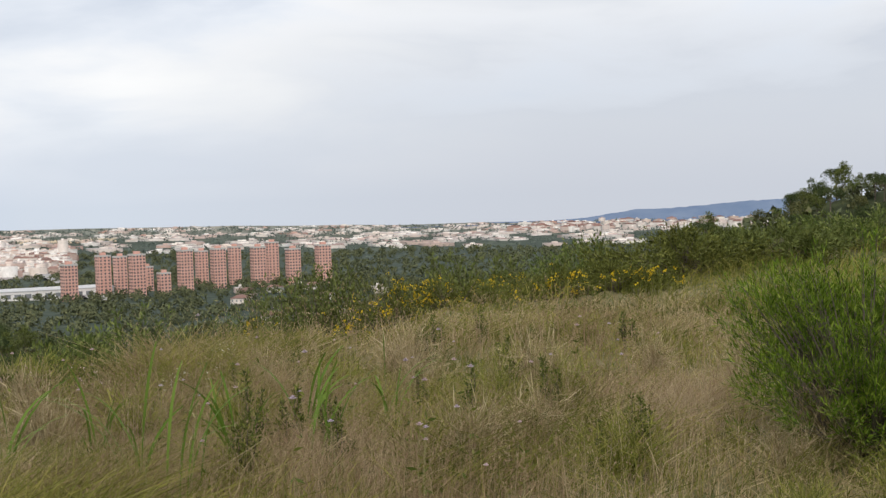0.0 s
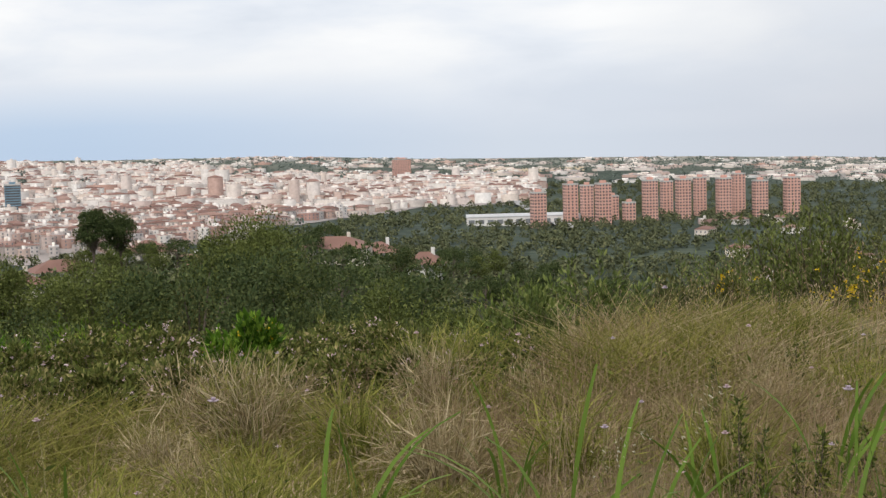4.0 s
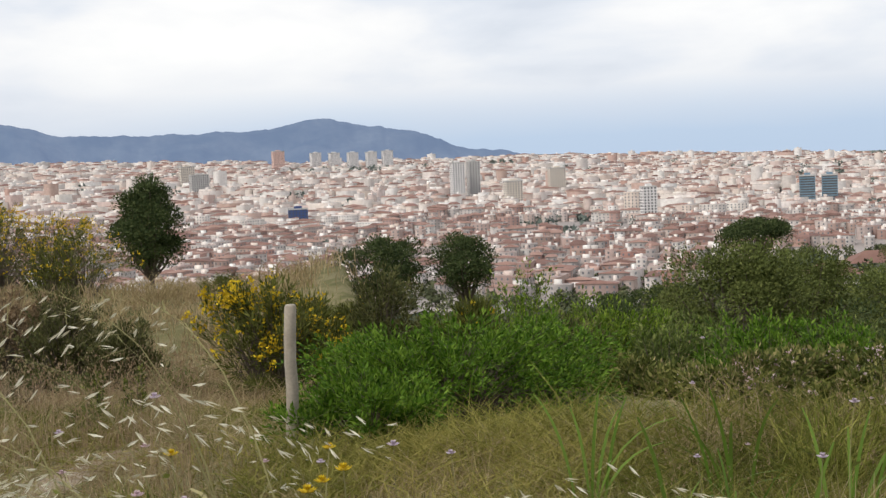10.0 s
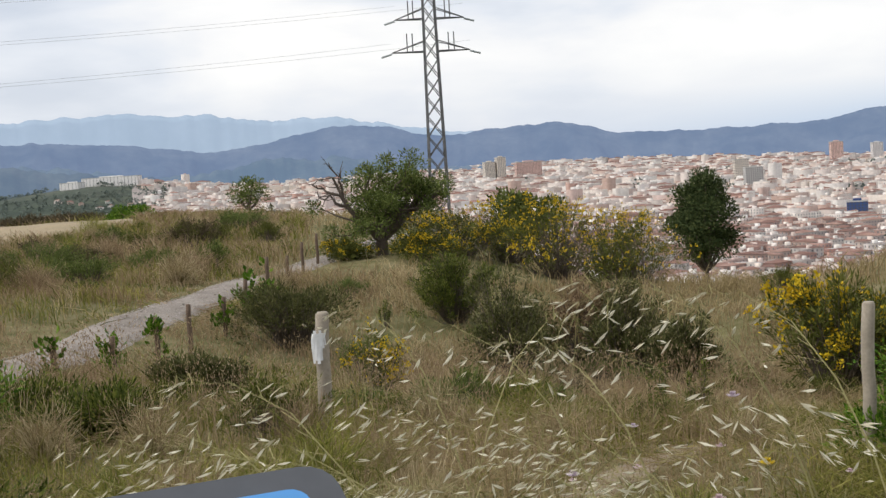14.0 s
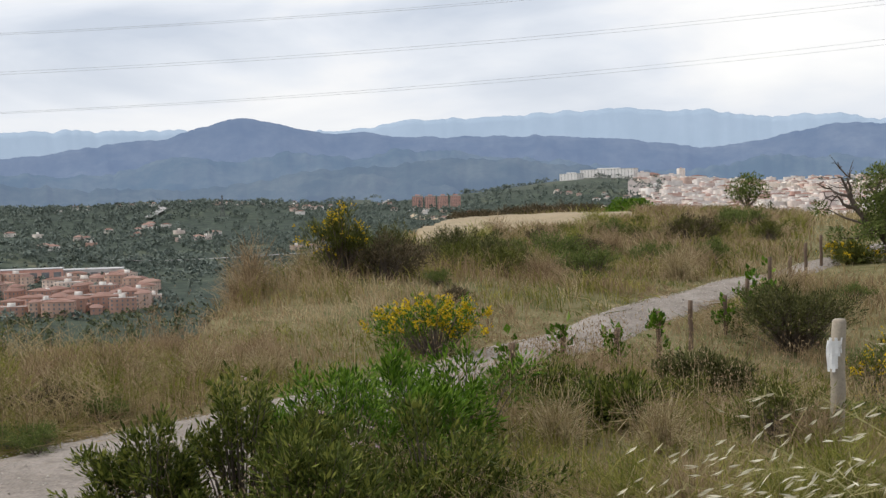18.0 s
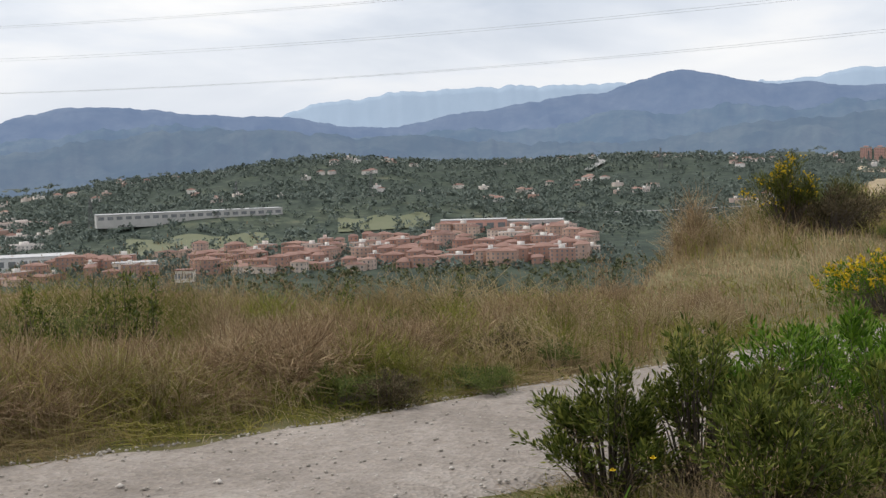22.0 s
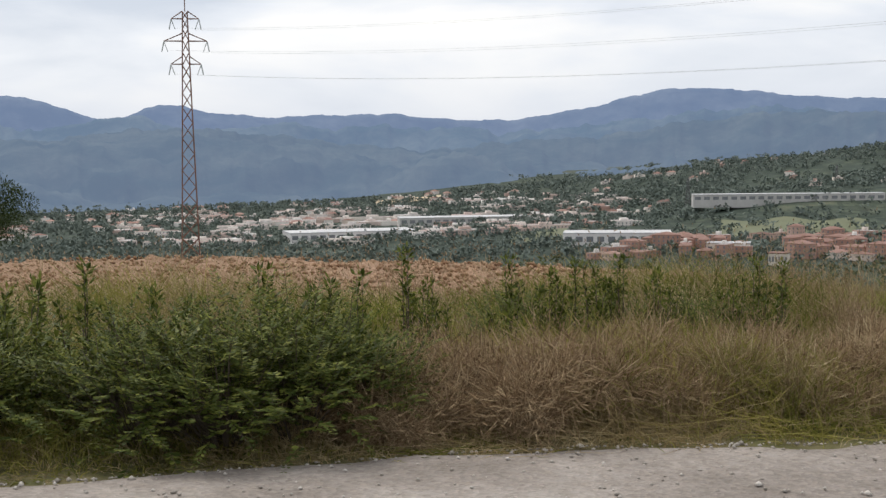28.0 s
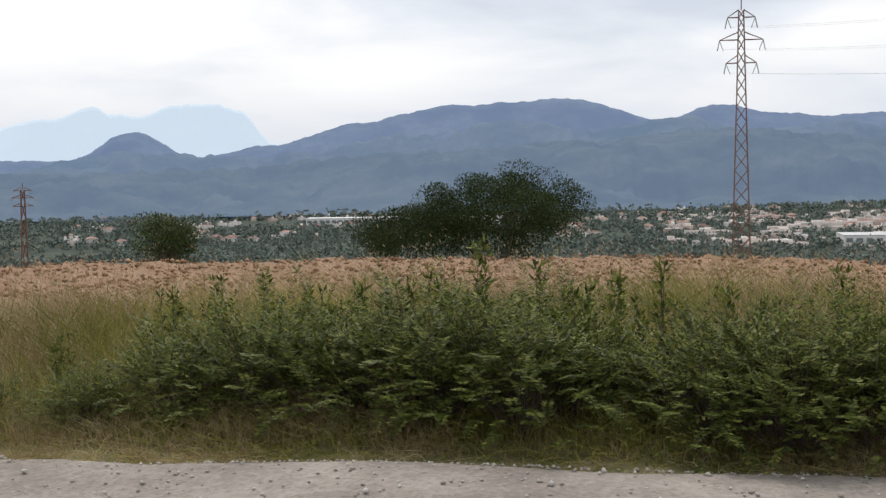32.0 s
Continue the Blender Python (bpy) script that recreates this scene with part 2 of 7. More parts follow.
def leaf_quads(at, way, up, length, width, fold=0.25):
    """Leaves as folded diamonds: base, side, tip, side."""
    way, side = unit(way), unit(np.cross(way, up))
    nrm = np.cross(side, way)
    length, width = np.broadcast_to(length, len(at))[:, None], np.broadcast_to(width, len(at))[:, None]
    mid = at + way * length * 0.45 - nrm * width * fold
    tip = at + way * length
    v = np.stack([at, mid + side * width / 2, tip, mid - side * width / 2], 1)
    return v.reshape(-1, 3), np.arange(len(at) * 4).reshape(-1, 4)


def blades(at, tip, width, bend=0.3):
    """Grass blades of two quads each, bent over towards their tips."""
    n = len(at)
    h = tip - at
    side = unit(np.cross(h, RNG.normal(size=(n, 3)))) * (np.broadcast_to(width, n)[:, None] / 2)
    mid = at + h * 0.55
    mid[:, :2] -= h[:, :2] * bend
    v = np.stack([at - side, at + side, mid + side * 0.8, mid - side * 0.8, tip + side * 0.15, tip - side * 0.15], 1).reshape(-1, 3)
    b = np.arange(n)[:, None] * 6
    return v, np.concatenate([b + (0, 1, 2, 3), b + (3, 2, 4, 5)])


def strip(pts, w):
    """A flat tapering ribbon along a line of points."""
    pts = np.array(pts)
    d = np.gradient(pts, axis=0)
    s = unit(np.cross(d, (0.3, 0.2, 1.0))) * (np.asarray(w)[:, None] / 2)
    v = np.stack([pts - s, pts + s], 1).reshape(-1, 3)
    return v, np.array([(2 * i, 2 * i + 1, 2 * i + 3, 2 * i + 2) for i in range(len(pts) - 1)])


def join(*sets):
    vs, fs, k = [], [], 0
    for v, f in sets:
        vs.append(v)
        fs.append(f + k)
        k += len(v)
    return np.concatenate(vs), np.concatenate(fs)


# ---- materials ----
def nodes_of(name):
    m = bpy.data.materials.new(name)
    m.use_nodes = True
    t = m.node_tree
    b = t.nodes["Principled BSDF"]
    return m, t, b


def ramp(t, stops, interp="LINEAR"):
    r = t.nodes.new("ShaderNodeValToRGB")
    r.color_ramp.interpolation = interp
    while len(r.color_ramp.elements) < len(stops):
        r.color_ramp.elements.new(0.5)
    for e, (p, c) in zip(r.color_ramp.elements, stops):
        e.position, e.color = p, (*c, 1)
    return r


def noise_node(t, scale, detail=4, rough=0.6, coord="Object", dim=None):
    co = t.nodes.new("ShaderNodeTexCoord")
    n = t.nodes.new("ShaderNodeTexNoise")
    n.inputs["Scale"].default_value, n.inputs["Detail"].default_value, n.inputs["Roughness"].default_value = scale, detail, rough
    t.links.new(co.outputs[coord], n.inputs["Vector"])
    return n


def bump(t, b, height_out, strength, distance):
    k = t.nodes.new("ShaderNodeBump")
    k.inputs["Strength"].default_value, k.inputs["Distance"].default_value = strength, distance
    t.links.new(height_out, k.inputs["Height"])
    t.links.new(k.outputs["Normal"], b.inputs["Normal"])


def mixc(t, fac, a, b, kind="MIX"):
    m = t.nodes.new("ShaderNodeMix")
    m.data_type, m.blend_type = "RGBA", kind
    for sock, val in ((m.inputs[0], fac), (m.inputs[6], a), (m.inputs[7], b)):
        if hasattr(val, "is_linked") or hasattr(val, "links"):
            t.links.new(val, sock)
        elif hasattr(val, "__len__"):
            sock.default_value = (*val, 1)
        else:
            sock.default_value = val
    return m.outputs[2]


def surface(name, dark, light, scale=3.0, fine=40.0, rough=0.85, relief=0.3, depth=0.02, metal=0.0, vary=0.0):
    """A worn surface: two colours mixed at two scales, with relief; vary: how far single pieces differ."""
    m, t, b = nodes_of(name)
    n1, n2 = noise_node(t, scale), noise_node(t, fine, 3)
    f = t.nodes.new("ShaderNodeMath")
    f.operation = "MULTIPLY_ADD"
    t.links.new(n1.outputs["Fac"], f.inputs[0])
    f.inputs[1].default_value = 0.65
    g = t.nodes.new("ShaderNodeMath")
    g.operation = "MULTIPLY"
    t.links.new(n2.outputs["Fac"], g.inputs[0])
    g.inputs[1].default_value = 0.35
    t.links.new(g.outputs[0], f.inputs[2])
    r = ramp(t, [(0.3, dark), (0.7, light)])
    t.links.new(f.outputs[0], r.inputs["Fac"])
    col = r.outputs["Color"]
    if vary:
        o = t.nodes.new("ShaderNodeObjectInfo")
        v = ramp(t, [(0, (1 - vary,) * 3), (1, (1 + vary * 0.3,) * 3)])
        t.links.new(o.outputs["Random"], v.inputs["Fac"])
        col = mixc(t, 1.0, col, v.outputs["Color"], "MULTIPLY")
    t.links.new(col, b.inputs["Base Color"])
    b.inputs["Roughness"].default_value, b.inputs["Metallic"].default_value = rough, metal
    if relief:
        bump(t, b, n2.outputs["Fac"], relief, depth)
    return m


def leafy(name, stops, rough=0.6, through_light=0.25, patch=0.0):
    """Leaves: each one its own shade out of the ramp, some light let through; patch: size in 1/m of lighter and darker parts."""
    m, t, b = nodes_of(name)
    g = t.nodes.new("ShaderNodeNewGeometry")
    fac = g.outputs["Random Per Island"]
    if patch:
        n = noise_node(t, patch, 3)
        a = t.nodes.new("ShaderNodeMath")
        a.operation = "MULTIPLY_ADD"
        t.links.new(n.outputs["Fac"], a.inputs[0])
        a.inputs[1].default_value = 1.5
        s = t.nodes.new("ShaderNodeMath")
        s.operation = "MULTIPLY_ADD"
        t.links.new(fac, s.inputs[0])
        s.inputs[1].default_value, s.inputs[2].default_value = 0.5, -0.5
        t.links.new(s.outputs[0], a.inputs[2])
        fac = a.outputs[0]
    r = ramp(t, stops)
    t.links.new(fac, r.inputs["Fac"])
    t.links.new(r.outputs["Color"], b.inputs["Base Color"])
    b.inputs["Roughness"].default_value = rough
    b.inputs["Specular IOR Level"].default_value = 0.08
    tr = t.nodes.new("ShaderNodeBsdfTranslucent")
    t.links.new(r.outputs["Color"], tr.inputs["Color"])
    mx = t.nodes.new("ShaderNodeMixShader")
    mx.inputs[0].default_value = through_light
    t.links.new(b.outputs[0], mx.inputs[1])
    t.links.new(tr.outputs[0], mx.inputs[2])
    t.links.new(mx.outputs[0], t.nodes["Material Output"].inputs["Surface"])
    return m

# ---- the land: one sheet from under the feet to the far plain's rim ----
def ground_material():
    m, t, b = nodes_of("hillside_soil")
    n1, n2, n3 = noise_node(t, 0.35, 5), noise_node(t, 2.2, 5), noise_node(t, 25, 4)
    near = ramp(t, [(0.34, (0.10, 0.095, 0.042)), (0.48, (0.19, 0.16, 0.08)), (0.6, (0.29, 0.235, 0.145)), (0.75, (0.14, 0.145, 0.055))])
    t.links.new(n2.outputs["Fac"], near.inputs["Fac"])
    c1 = mixc(t, n1.outputs["Fac"], near.outputs["Color"], (0.085, 0.095, 0.035))
    # far land leans blue-grey: haze mixed into its base colour
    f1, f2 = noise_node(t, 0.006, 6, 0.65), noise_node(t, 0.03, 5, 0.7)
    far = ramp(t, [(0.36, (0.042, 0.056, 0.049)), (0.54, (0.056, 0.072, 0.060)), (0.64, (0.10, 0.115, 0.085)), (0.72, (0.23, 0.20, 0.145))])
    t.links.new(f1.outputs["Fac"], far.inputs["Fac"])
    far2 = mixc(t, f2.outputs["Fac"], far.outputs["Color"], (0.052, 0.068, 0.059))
    v = t.nodes.new("ShaderNodeTexVoronoi")
    v.inputs["Scale"].default_value = 0.11
    vc = t.nodes.new("ShaderNodeTexCoord")
    t.links.new(vc.outputs["Object"], v.inputs["Vector"])
    vr = ramp(t, [(0.0, (0.55, 0.58, 0.55)), (0.5, (0.85, 0.88, 0.82)), (1.0, (1.45, 1.38, 1.2))])
    t.links.new(v.outputs["Color"], vr.inputs["Fac"])
    far2 = mixc(t, 1.0, far2, vr.outputs["Color"], "MULTIPLY")
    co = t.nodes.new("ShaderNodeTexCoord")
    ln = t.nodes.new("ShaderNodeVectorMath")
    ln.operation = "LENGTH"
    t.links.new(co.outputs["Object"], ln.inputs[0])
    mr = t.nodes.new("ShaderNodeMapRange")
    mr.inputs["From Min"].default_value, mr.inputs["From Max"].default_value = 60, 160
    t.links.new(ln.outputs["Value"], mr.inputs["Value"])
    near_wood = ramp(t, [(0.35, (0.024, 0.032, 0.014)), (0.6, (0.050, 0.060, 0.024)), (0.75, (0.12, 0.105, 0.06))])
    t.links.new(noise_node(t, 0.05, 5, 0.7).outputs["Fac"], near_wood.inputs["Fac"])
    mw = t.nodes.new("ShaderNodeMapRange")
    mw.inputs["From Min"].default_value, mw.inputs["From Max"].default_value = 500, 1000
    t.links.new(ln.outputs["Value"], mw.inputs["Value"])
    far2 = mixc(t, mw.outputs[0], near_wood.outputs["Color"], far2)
    # farmland and bare plots take over where the plain runs out; painted haze pales them
    hazy_fields = ramp(t, [(0.35, (0.10, 0.115, 0.10)), (0.5, (0.17, 0.18, 0.15)), (0.65, (0.30, 0.27, 0.22))])
    t.links.new(noise_node(t, 0.004, 5, 0.7).outputs["Fac"], hazy_fields.inputs["Fac"])
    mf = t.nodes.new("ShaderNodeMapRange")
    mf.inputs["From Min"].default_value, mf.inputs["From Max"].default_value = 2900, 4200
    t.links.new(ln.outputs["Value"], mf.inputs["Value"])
    far2 = mixc(t, mf.outputs[0], far2, hazy_fields.outputs["Color"])
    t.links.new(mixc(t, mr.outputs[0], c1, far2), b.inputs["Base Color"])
    b.inputs["Roughness"].default_value = 0.95
    b.inputs["Specular IOR Level"].default_value = 0.1
    bump(t, b, n3.outputs["Fac"], 0.6, 0.05)
    return m


def build_ground():
    radii = [0.0, 0.35]
    while radii[-1] < 4950:
        radii.append(radii[-1] + max(0.35, radii[-1] * 0.026))
    n = 400
    V = [(0, 0, height(0, 0))]
    for r in radii[1:]:
        for k in range(n):
            x, y = polar(k * 360 / n - 180, r)
            V.append((x, y, height(x, y)))
    me = bpy.data.meshes.new("ground")
    F = [(0, 1 + k, 1 + (k + 1) % n) for k in range(n)]
    for i in range(len(radii) - 2):
        a, b = 1 + i * n, 1 + (i + 1) * n
        F += [(a + k, b + k, b + (k + 1) % n, a + (k + 1) % n) for k in range(n)]
    me.from_pydata(V, [], F)
    me.polygons.foreach_set("use_smooth", np.ones(len(F), bool))
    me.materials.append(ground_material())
    me.update()
    return tagged(new("ground", me), "dry grassy hilltop falling to a wide wooded plain", "ground", kind="structure")


build_ground()


# ---- gravel track ----
def gravel_material():
    m, t, b = nodes_of("pale_gravel")
    n1, n2 = noise_node(t, 1.3, 5), noise_node(t, 14, 5)
    v = t.nodes.new("ShaderNodeTexVoronoi")
    v.inputs["Scale"].default_value = 38
    co = t.nodes.new("ShaderNodeTexCoord")
    t.links.new(co.outputs["Object"], v.inputs["Vector"])
    r = ramp(t, [(0.3, (0.18, 0.156, 0.136)), (0.5, (0.255, 0.226, 0.202)), (0.7, (0.325, 0.294, 0.266))])
    t.links.new(n1.outputs["Fac"], r.inputs["Fac"])
    s = ramp(t, [(0.0, (0.72, 0.70, 0.68)), (0.5, (1, 1, 1)), (1.0, (1.25, 1.22, 1.18))])
    t.links.new(v.outputs["Color"], s.inputs["Fac"])
    c = mixc(t, 0.8, r.outputs["Color"], s.outputs["Color"], "MULTIPLY")
    g = ramp(t, [(0.35, (0.75, 0.72, 0.68)), (0.65, (1, 1, 1))])
    t.links.new(n2.outputs["Fac"], g.inputs["Fac"])
    t.links.new(mixc(t, 0.7, c, g.outputs["Color"], "MULTIPLY"), b.inputs["Base Color"])
    b.inputs["Roughness"].default_value = 0.95
    bump(t, b, v.outputs["Distance"], 0.7, 0.015)
    return m


GRAVEL = gravel_material()
TRACK_HALF = 1.3


def track_half(x):
    return 0.5 + 0.85 * smooth(-13.5, -7, x) - 0.25 * smooth(-3.5, -1, x)


def build_track():
    V, F, cols = [], [], 9
    for i, p in enumerate(TRACK_LINE):
        q = TRACK_LINE[min(i + 1, len(TRACK_LINE) - 1)] - TRACK_LINE[max(i - 1, 0)]
        s = Vector((q.y, -q.x, 0)).normalized()
        for k in range(cols):
            u = (k / (cols - 1) - 0.5) * 2
            w = u * (track_half(p.x) + 0.14 * noise.noise((p.x * 1.1, p.y * 1.1, u * 9)) + 0.07 * noise.noise((p.x * 4, p.y * 4, u * 5)))
            x, y = p.x + s.x * w, p.y + s.y * w
            V.append((x, y, height(x, y) + 0.10 * (1 - u ** 6) - 0.05 + 0.015 * noise.noise((x * 3, y * 3, 2))))
    for i in range(len(TRACK_LINE) - 1):
        for k in range(cols - 1):
            a = i * cols + k
            F.append((a, a + 1, a + cols + 1, a + cols))
    me = bpy.data.meshes.new("gravel_track")
    me.from_pydata(V, [], F)
    me.materials.append(GRAVEL)
    me.polygons.foreach_set("use_smooth", np.ones(len(F), bool))
    tagged(new("gravel_track", me), "pale gravel track curving across the hilltop", "track", kind="structure")


build_track()


def build_stones():
    """Loose stones on the track, thickest along its rims."""
    oct_v = np.array([(1, 0, 0), (0, 1, 0), (-1, 0, 0), (0, -1, 0), (0, 0, 0.7), (0, 0, -0.5)], np.float32)
    oct_f = np.array([(0, 1, 4), (1, 2, 4), (2, 3, 4), (3, 0, 4), (1, 0, 5), (2, 1, 5), (3, 2, 5), (0, 3, 5)])
    sets, n = [], 0
    for _ in range(12000):
        i = int(RNG.integers(20, len(TRACK_LINE) - 60))
        q = TRACK_LINE[i + 1] - TRACK_LINE[i]
        p = TRACK_LINE[i] + q * RNG.random()
        s = Vector((q.y, -q.x, 0)).normalized()
        half = track_half(p.x)
        w = RNG.choice((-1, 1)) * half * RNG.normal(0.87, 0.09) if RNG.random() < 0.55 else RNG.uniform(-1, 1) * half
        x, y = p.x + s.x * w, p.y + s.y * w
        r = RNG.uniform(0.005, 0.015) * (1.7 if RNG.random() < 0.05 else 1)
        v = oct_v * r * RNG.uniform(0.7, 1.3, (6, 3))
        a = RNG.uniform(0, 6.28)
        v = v @ np.array([(cos(a), sin(a), 0), (-sin(a), cos(a), 0), (0, 0, 1)])
        u = w / half
        sets.append((v + (x, y, height(x, y) + (0.10 * (1 - min(1, abs(u)) ** 6) - 0.05) + r * 0.3), oct_f))
    v, f = join(*sets)
    m = leafy("pale_stone", [(0, (0.26, 0.23, 0.20)), (0.6, (0.38, 0.35, 0.31)), (1, (0.54, 0.50, 0.46))], 0.9, 0.0)
    tagged(new("loose_stones", mesh_np("loose_stones", v, f, m)), "small pale stones strewn along the gravel track", "gravel", kind="stuff")


build_stones()


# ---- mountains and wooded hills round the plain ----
def mountain_material(name, dark, light, haze_glow, tint):
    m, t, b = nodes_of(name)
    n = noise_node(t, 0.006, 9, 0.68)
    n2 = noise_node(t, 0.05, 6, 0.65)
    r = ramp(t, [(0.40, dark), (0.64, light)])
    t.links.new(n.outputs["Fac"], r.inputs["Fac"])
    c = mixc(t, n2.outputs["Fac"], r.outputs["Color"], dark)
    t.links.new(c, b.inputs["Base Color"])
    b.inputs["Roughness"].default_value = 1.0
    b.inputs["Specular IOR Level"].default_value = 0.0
    # bluish emission stands in for the hazy air before the slopes
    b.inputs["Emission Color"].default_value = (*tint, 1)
    b.inputs["Emission Strength"].default_value = haze_glow
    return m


def ridge(name, label, dist, depth, line, mat, rough=0.25, seed=0.0, serrate=0.0, base=-95, steep=1.1):
    """A range of hills: its skyline, as degrees above the eye, follows the line; slopes and spurs fall towards the plain."""
    a0, a1 = line[0][0], line[-1][0]
    cols, rows = int((a1 - a0) * 10), 30
    V, F = [], []
    for i in range(cols + 1):
        az = a0 + (a1 - a0) * i / cols
        el = along(line, az)
        el += rough * (0.5 * noise.noise((az * 0.35, seed, 0)) + 0.4 * noise.noise((az * 0.9, seed, 3)) + 0.28 * noise.noise((az * 2.3, seed, 7)) + 0.14 * noise.noise((az * 6, seed, 9)))
        el += serrate * abs(noise.noise((az * 2.2, seed, 11)))
        top = 1.55 + dist * tan(radians(el))
        for j in range(rows + 1):
            u = j / rows
            s = u / 0.8 if u < 0.8 else 1 - (u - 0.8) / 0.2 * 0.7
            d = dist - depth * (0.8 - u)
            x, y = polar(az, d)
            prof = s ** steep
            face = sin(pi * min(1, u / 0.8)) if u < 0.8 else 0
            spur = noise.fractal((x * 0.0022 + seed, y * 0.0022, seed), 0.8, 2.1, 6)
            V.append((x, y, base + (top - base) * prof + spur * 90 * face * (min(depth, 900) / 900) - 20 * face))
    for i in range(cols):
        for j in range(rows):
            k = i * (rows + 1) + j
            F.append((k, k + rows + 1, k + rows + 2, k + 1))
    me = bpy.data.meshes.new(name)
    me.from_pydata(V, [], F)
    me.polygons.foreach_set("use_smooth", np.ones(len(F), bool))
    me.materials.append(mat)
    return tagged(new(name, me), label, "mountain", kind="structure")


# haze is in these bluish bases and glows, more for farther ranges
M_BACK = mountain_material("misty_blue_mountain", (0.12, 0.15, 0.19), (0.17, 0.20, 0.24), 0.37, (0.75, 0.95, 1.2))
M_MAIN = mountain_material("hazed_wooded_mountain", (0.028, 0.042, 0.05), (0.095, 0.108, 0.108), 0.215, (0.65, 0.87, 1.42))
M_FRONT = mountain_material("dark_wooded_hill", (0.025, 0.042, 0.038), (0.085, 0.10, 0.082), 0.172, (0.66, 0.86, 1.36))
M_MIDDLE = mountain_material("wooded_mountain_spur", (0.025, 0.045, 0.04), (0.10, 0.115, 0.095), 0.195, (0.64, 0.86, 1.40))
# the massif's paleness is haze, laid on as the strongest emission
M_PALE = mountain_material("haze_paled_massif", (0.14, 0.17, 0.20), (0.19, 0.21, 0.24), 0.62, (0.85, 0.99, 1.13))
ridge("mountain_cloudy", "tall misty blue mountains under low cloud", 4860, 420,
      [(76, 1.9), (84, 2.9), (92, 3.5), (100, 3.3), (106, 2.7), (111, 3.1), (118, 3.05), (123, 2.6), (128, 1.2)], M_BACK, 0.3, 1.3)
ridge("mountain_jagged", "jagged rocky massif far off, paled blue by haze", 4900, 300,
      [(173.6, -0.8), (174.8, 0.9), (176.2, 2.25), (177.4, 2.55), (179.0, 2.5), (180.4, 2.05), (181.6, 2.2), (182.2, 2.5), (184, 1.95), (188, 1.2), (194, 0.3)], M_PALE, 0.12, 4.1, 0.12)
ridge("mountain_range", "long wooded mountain range, blue-green with haze", 4420, 900,
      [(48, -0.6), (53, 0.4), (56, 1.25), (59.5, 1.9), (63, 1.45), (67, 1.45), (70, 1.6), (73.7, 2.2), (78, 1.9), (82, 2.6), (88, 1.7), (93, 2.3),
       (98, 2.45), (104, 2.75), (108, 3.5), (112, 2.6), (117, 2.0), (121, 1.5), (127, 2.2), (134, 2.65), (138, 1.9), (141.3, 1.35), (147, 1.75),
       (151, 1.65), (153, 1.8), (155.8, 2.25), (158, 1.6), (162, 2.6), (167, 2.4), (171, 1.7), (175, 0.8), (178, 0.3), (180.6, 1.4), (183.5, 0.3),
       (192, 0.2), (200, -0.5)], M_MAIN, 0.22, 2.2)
ridge("hill_middle", "spurs stepping down from the mountain range, blue-green with haze", 4020, 800,
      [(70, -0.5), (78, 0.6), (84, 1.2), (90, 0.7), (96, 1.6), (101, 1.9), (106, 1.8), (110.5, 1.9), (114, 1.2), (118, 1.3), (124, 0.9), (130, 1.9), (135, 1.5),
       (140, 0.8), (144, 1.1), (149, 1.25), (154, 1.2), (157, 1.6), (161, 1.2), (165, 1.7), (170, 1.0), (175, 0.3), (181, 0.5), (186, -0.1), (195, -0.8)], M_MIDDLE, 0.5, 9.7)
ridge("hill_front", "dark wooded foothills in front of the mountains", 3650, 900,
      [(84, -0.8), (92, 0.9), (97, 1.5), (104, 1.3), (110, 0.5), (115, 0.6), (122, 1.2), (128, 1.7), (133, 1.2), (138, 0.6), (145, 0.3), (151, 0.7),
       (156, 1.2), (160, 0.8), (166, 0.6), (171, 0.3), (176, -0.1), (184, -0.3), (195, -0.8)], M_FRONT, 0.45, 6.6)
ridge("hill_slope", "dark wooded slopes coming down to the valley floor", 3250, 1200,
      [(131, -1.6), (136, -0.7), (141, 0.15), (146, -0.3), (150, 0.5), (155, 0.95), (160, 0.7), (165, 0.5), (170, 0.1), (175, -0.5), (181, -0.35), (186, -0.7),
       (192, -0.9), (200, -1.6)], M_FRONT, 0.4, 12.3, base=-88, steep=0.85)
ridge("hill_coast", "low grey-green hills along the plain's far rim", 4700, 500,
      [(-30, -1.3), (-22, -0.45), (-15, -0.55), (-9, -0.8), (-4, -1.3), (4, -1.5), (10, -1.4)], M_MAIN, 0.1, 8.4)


# ---- bare stubble on top of the mound ----
def on_stubble(x, y):
    az, d = degrees(atan2(-x, y)), hypot(x, y)
    return 91.0 < az < 100.5 and 34 + (99.5 - az) * 1.25 < d < 51.5


def build_stubble():
    m = surface("pale_stubble", (0.20, 0.155, 0.09), (0.36, 0.29, 0.18), 0.7, 9, 0.95, 0.7, 0.04)
    V, F, na, nd = [], [], 40, 24
    for i in range(na + 1):
        az = 90.8 + 9.8 * i / na
        d0 = 33.6 + (99.5 - az) * 1.25 + 0.5 * noise.noise((az * 2, 0, 1))
        for j in range(nd + 1):
            x, y = polar(az, d0 + (52 - d0) * j / nd)
            rim = min(1, i / 2, (na - i) / 2, j / 2, (nd - j) / 2)
            V.append((x, y, height(x, y) - 0.06 + 0.15 * rim + 0.03 * noise.noise((x * 2, y * 2, 5))))
    for i in range(na):
        for j in range(nd):
            k = i * (nd + 1) + j
            F.append((k, k + nd + 1, k + nd + 2, k + 1))
    me = bpy.data.meshes.new("field_stubble")
    me.from_pydata(V, [], F)
    me.materials.append(m)
    tagged(new("field_stubble", me), "pale mown stubble on top of the mound", "field", kind="structure")


build_stubble()


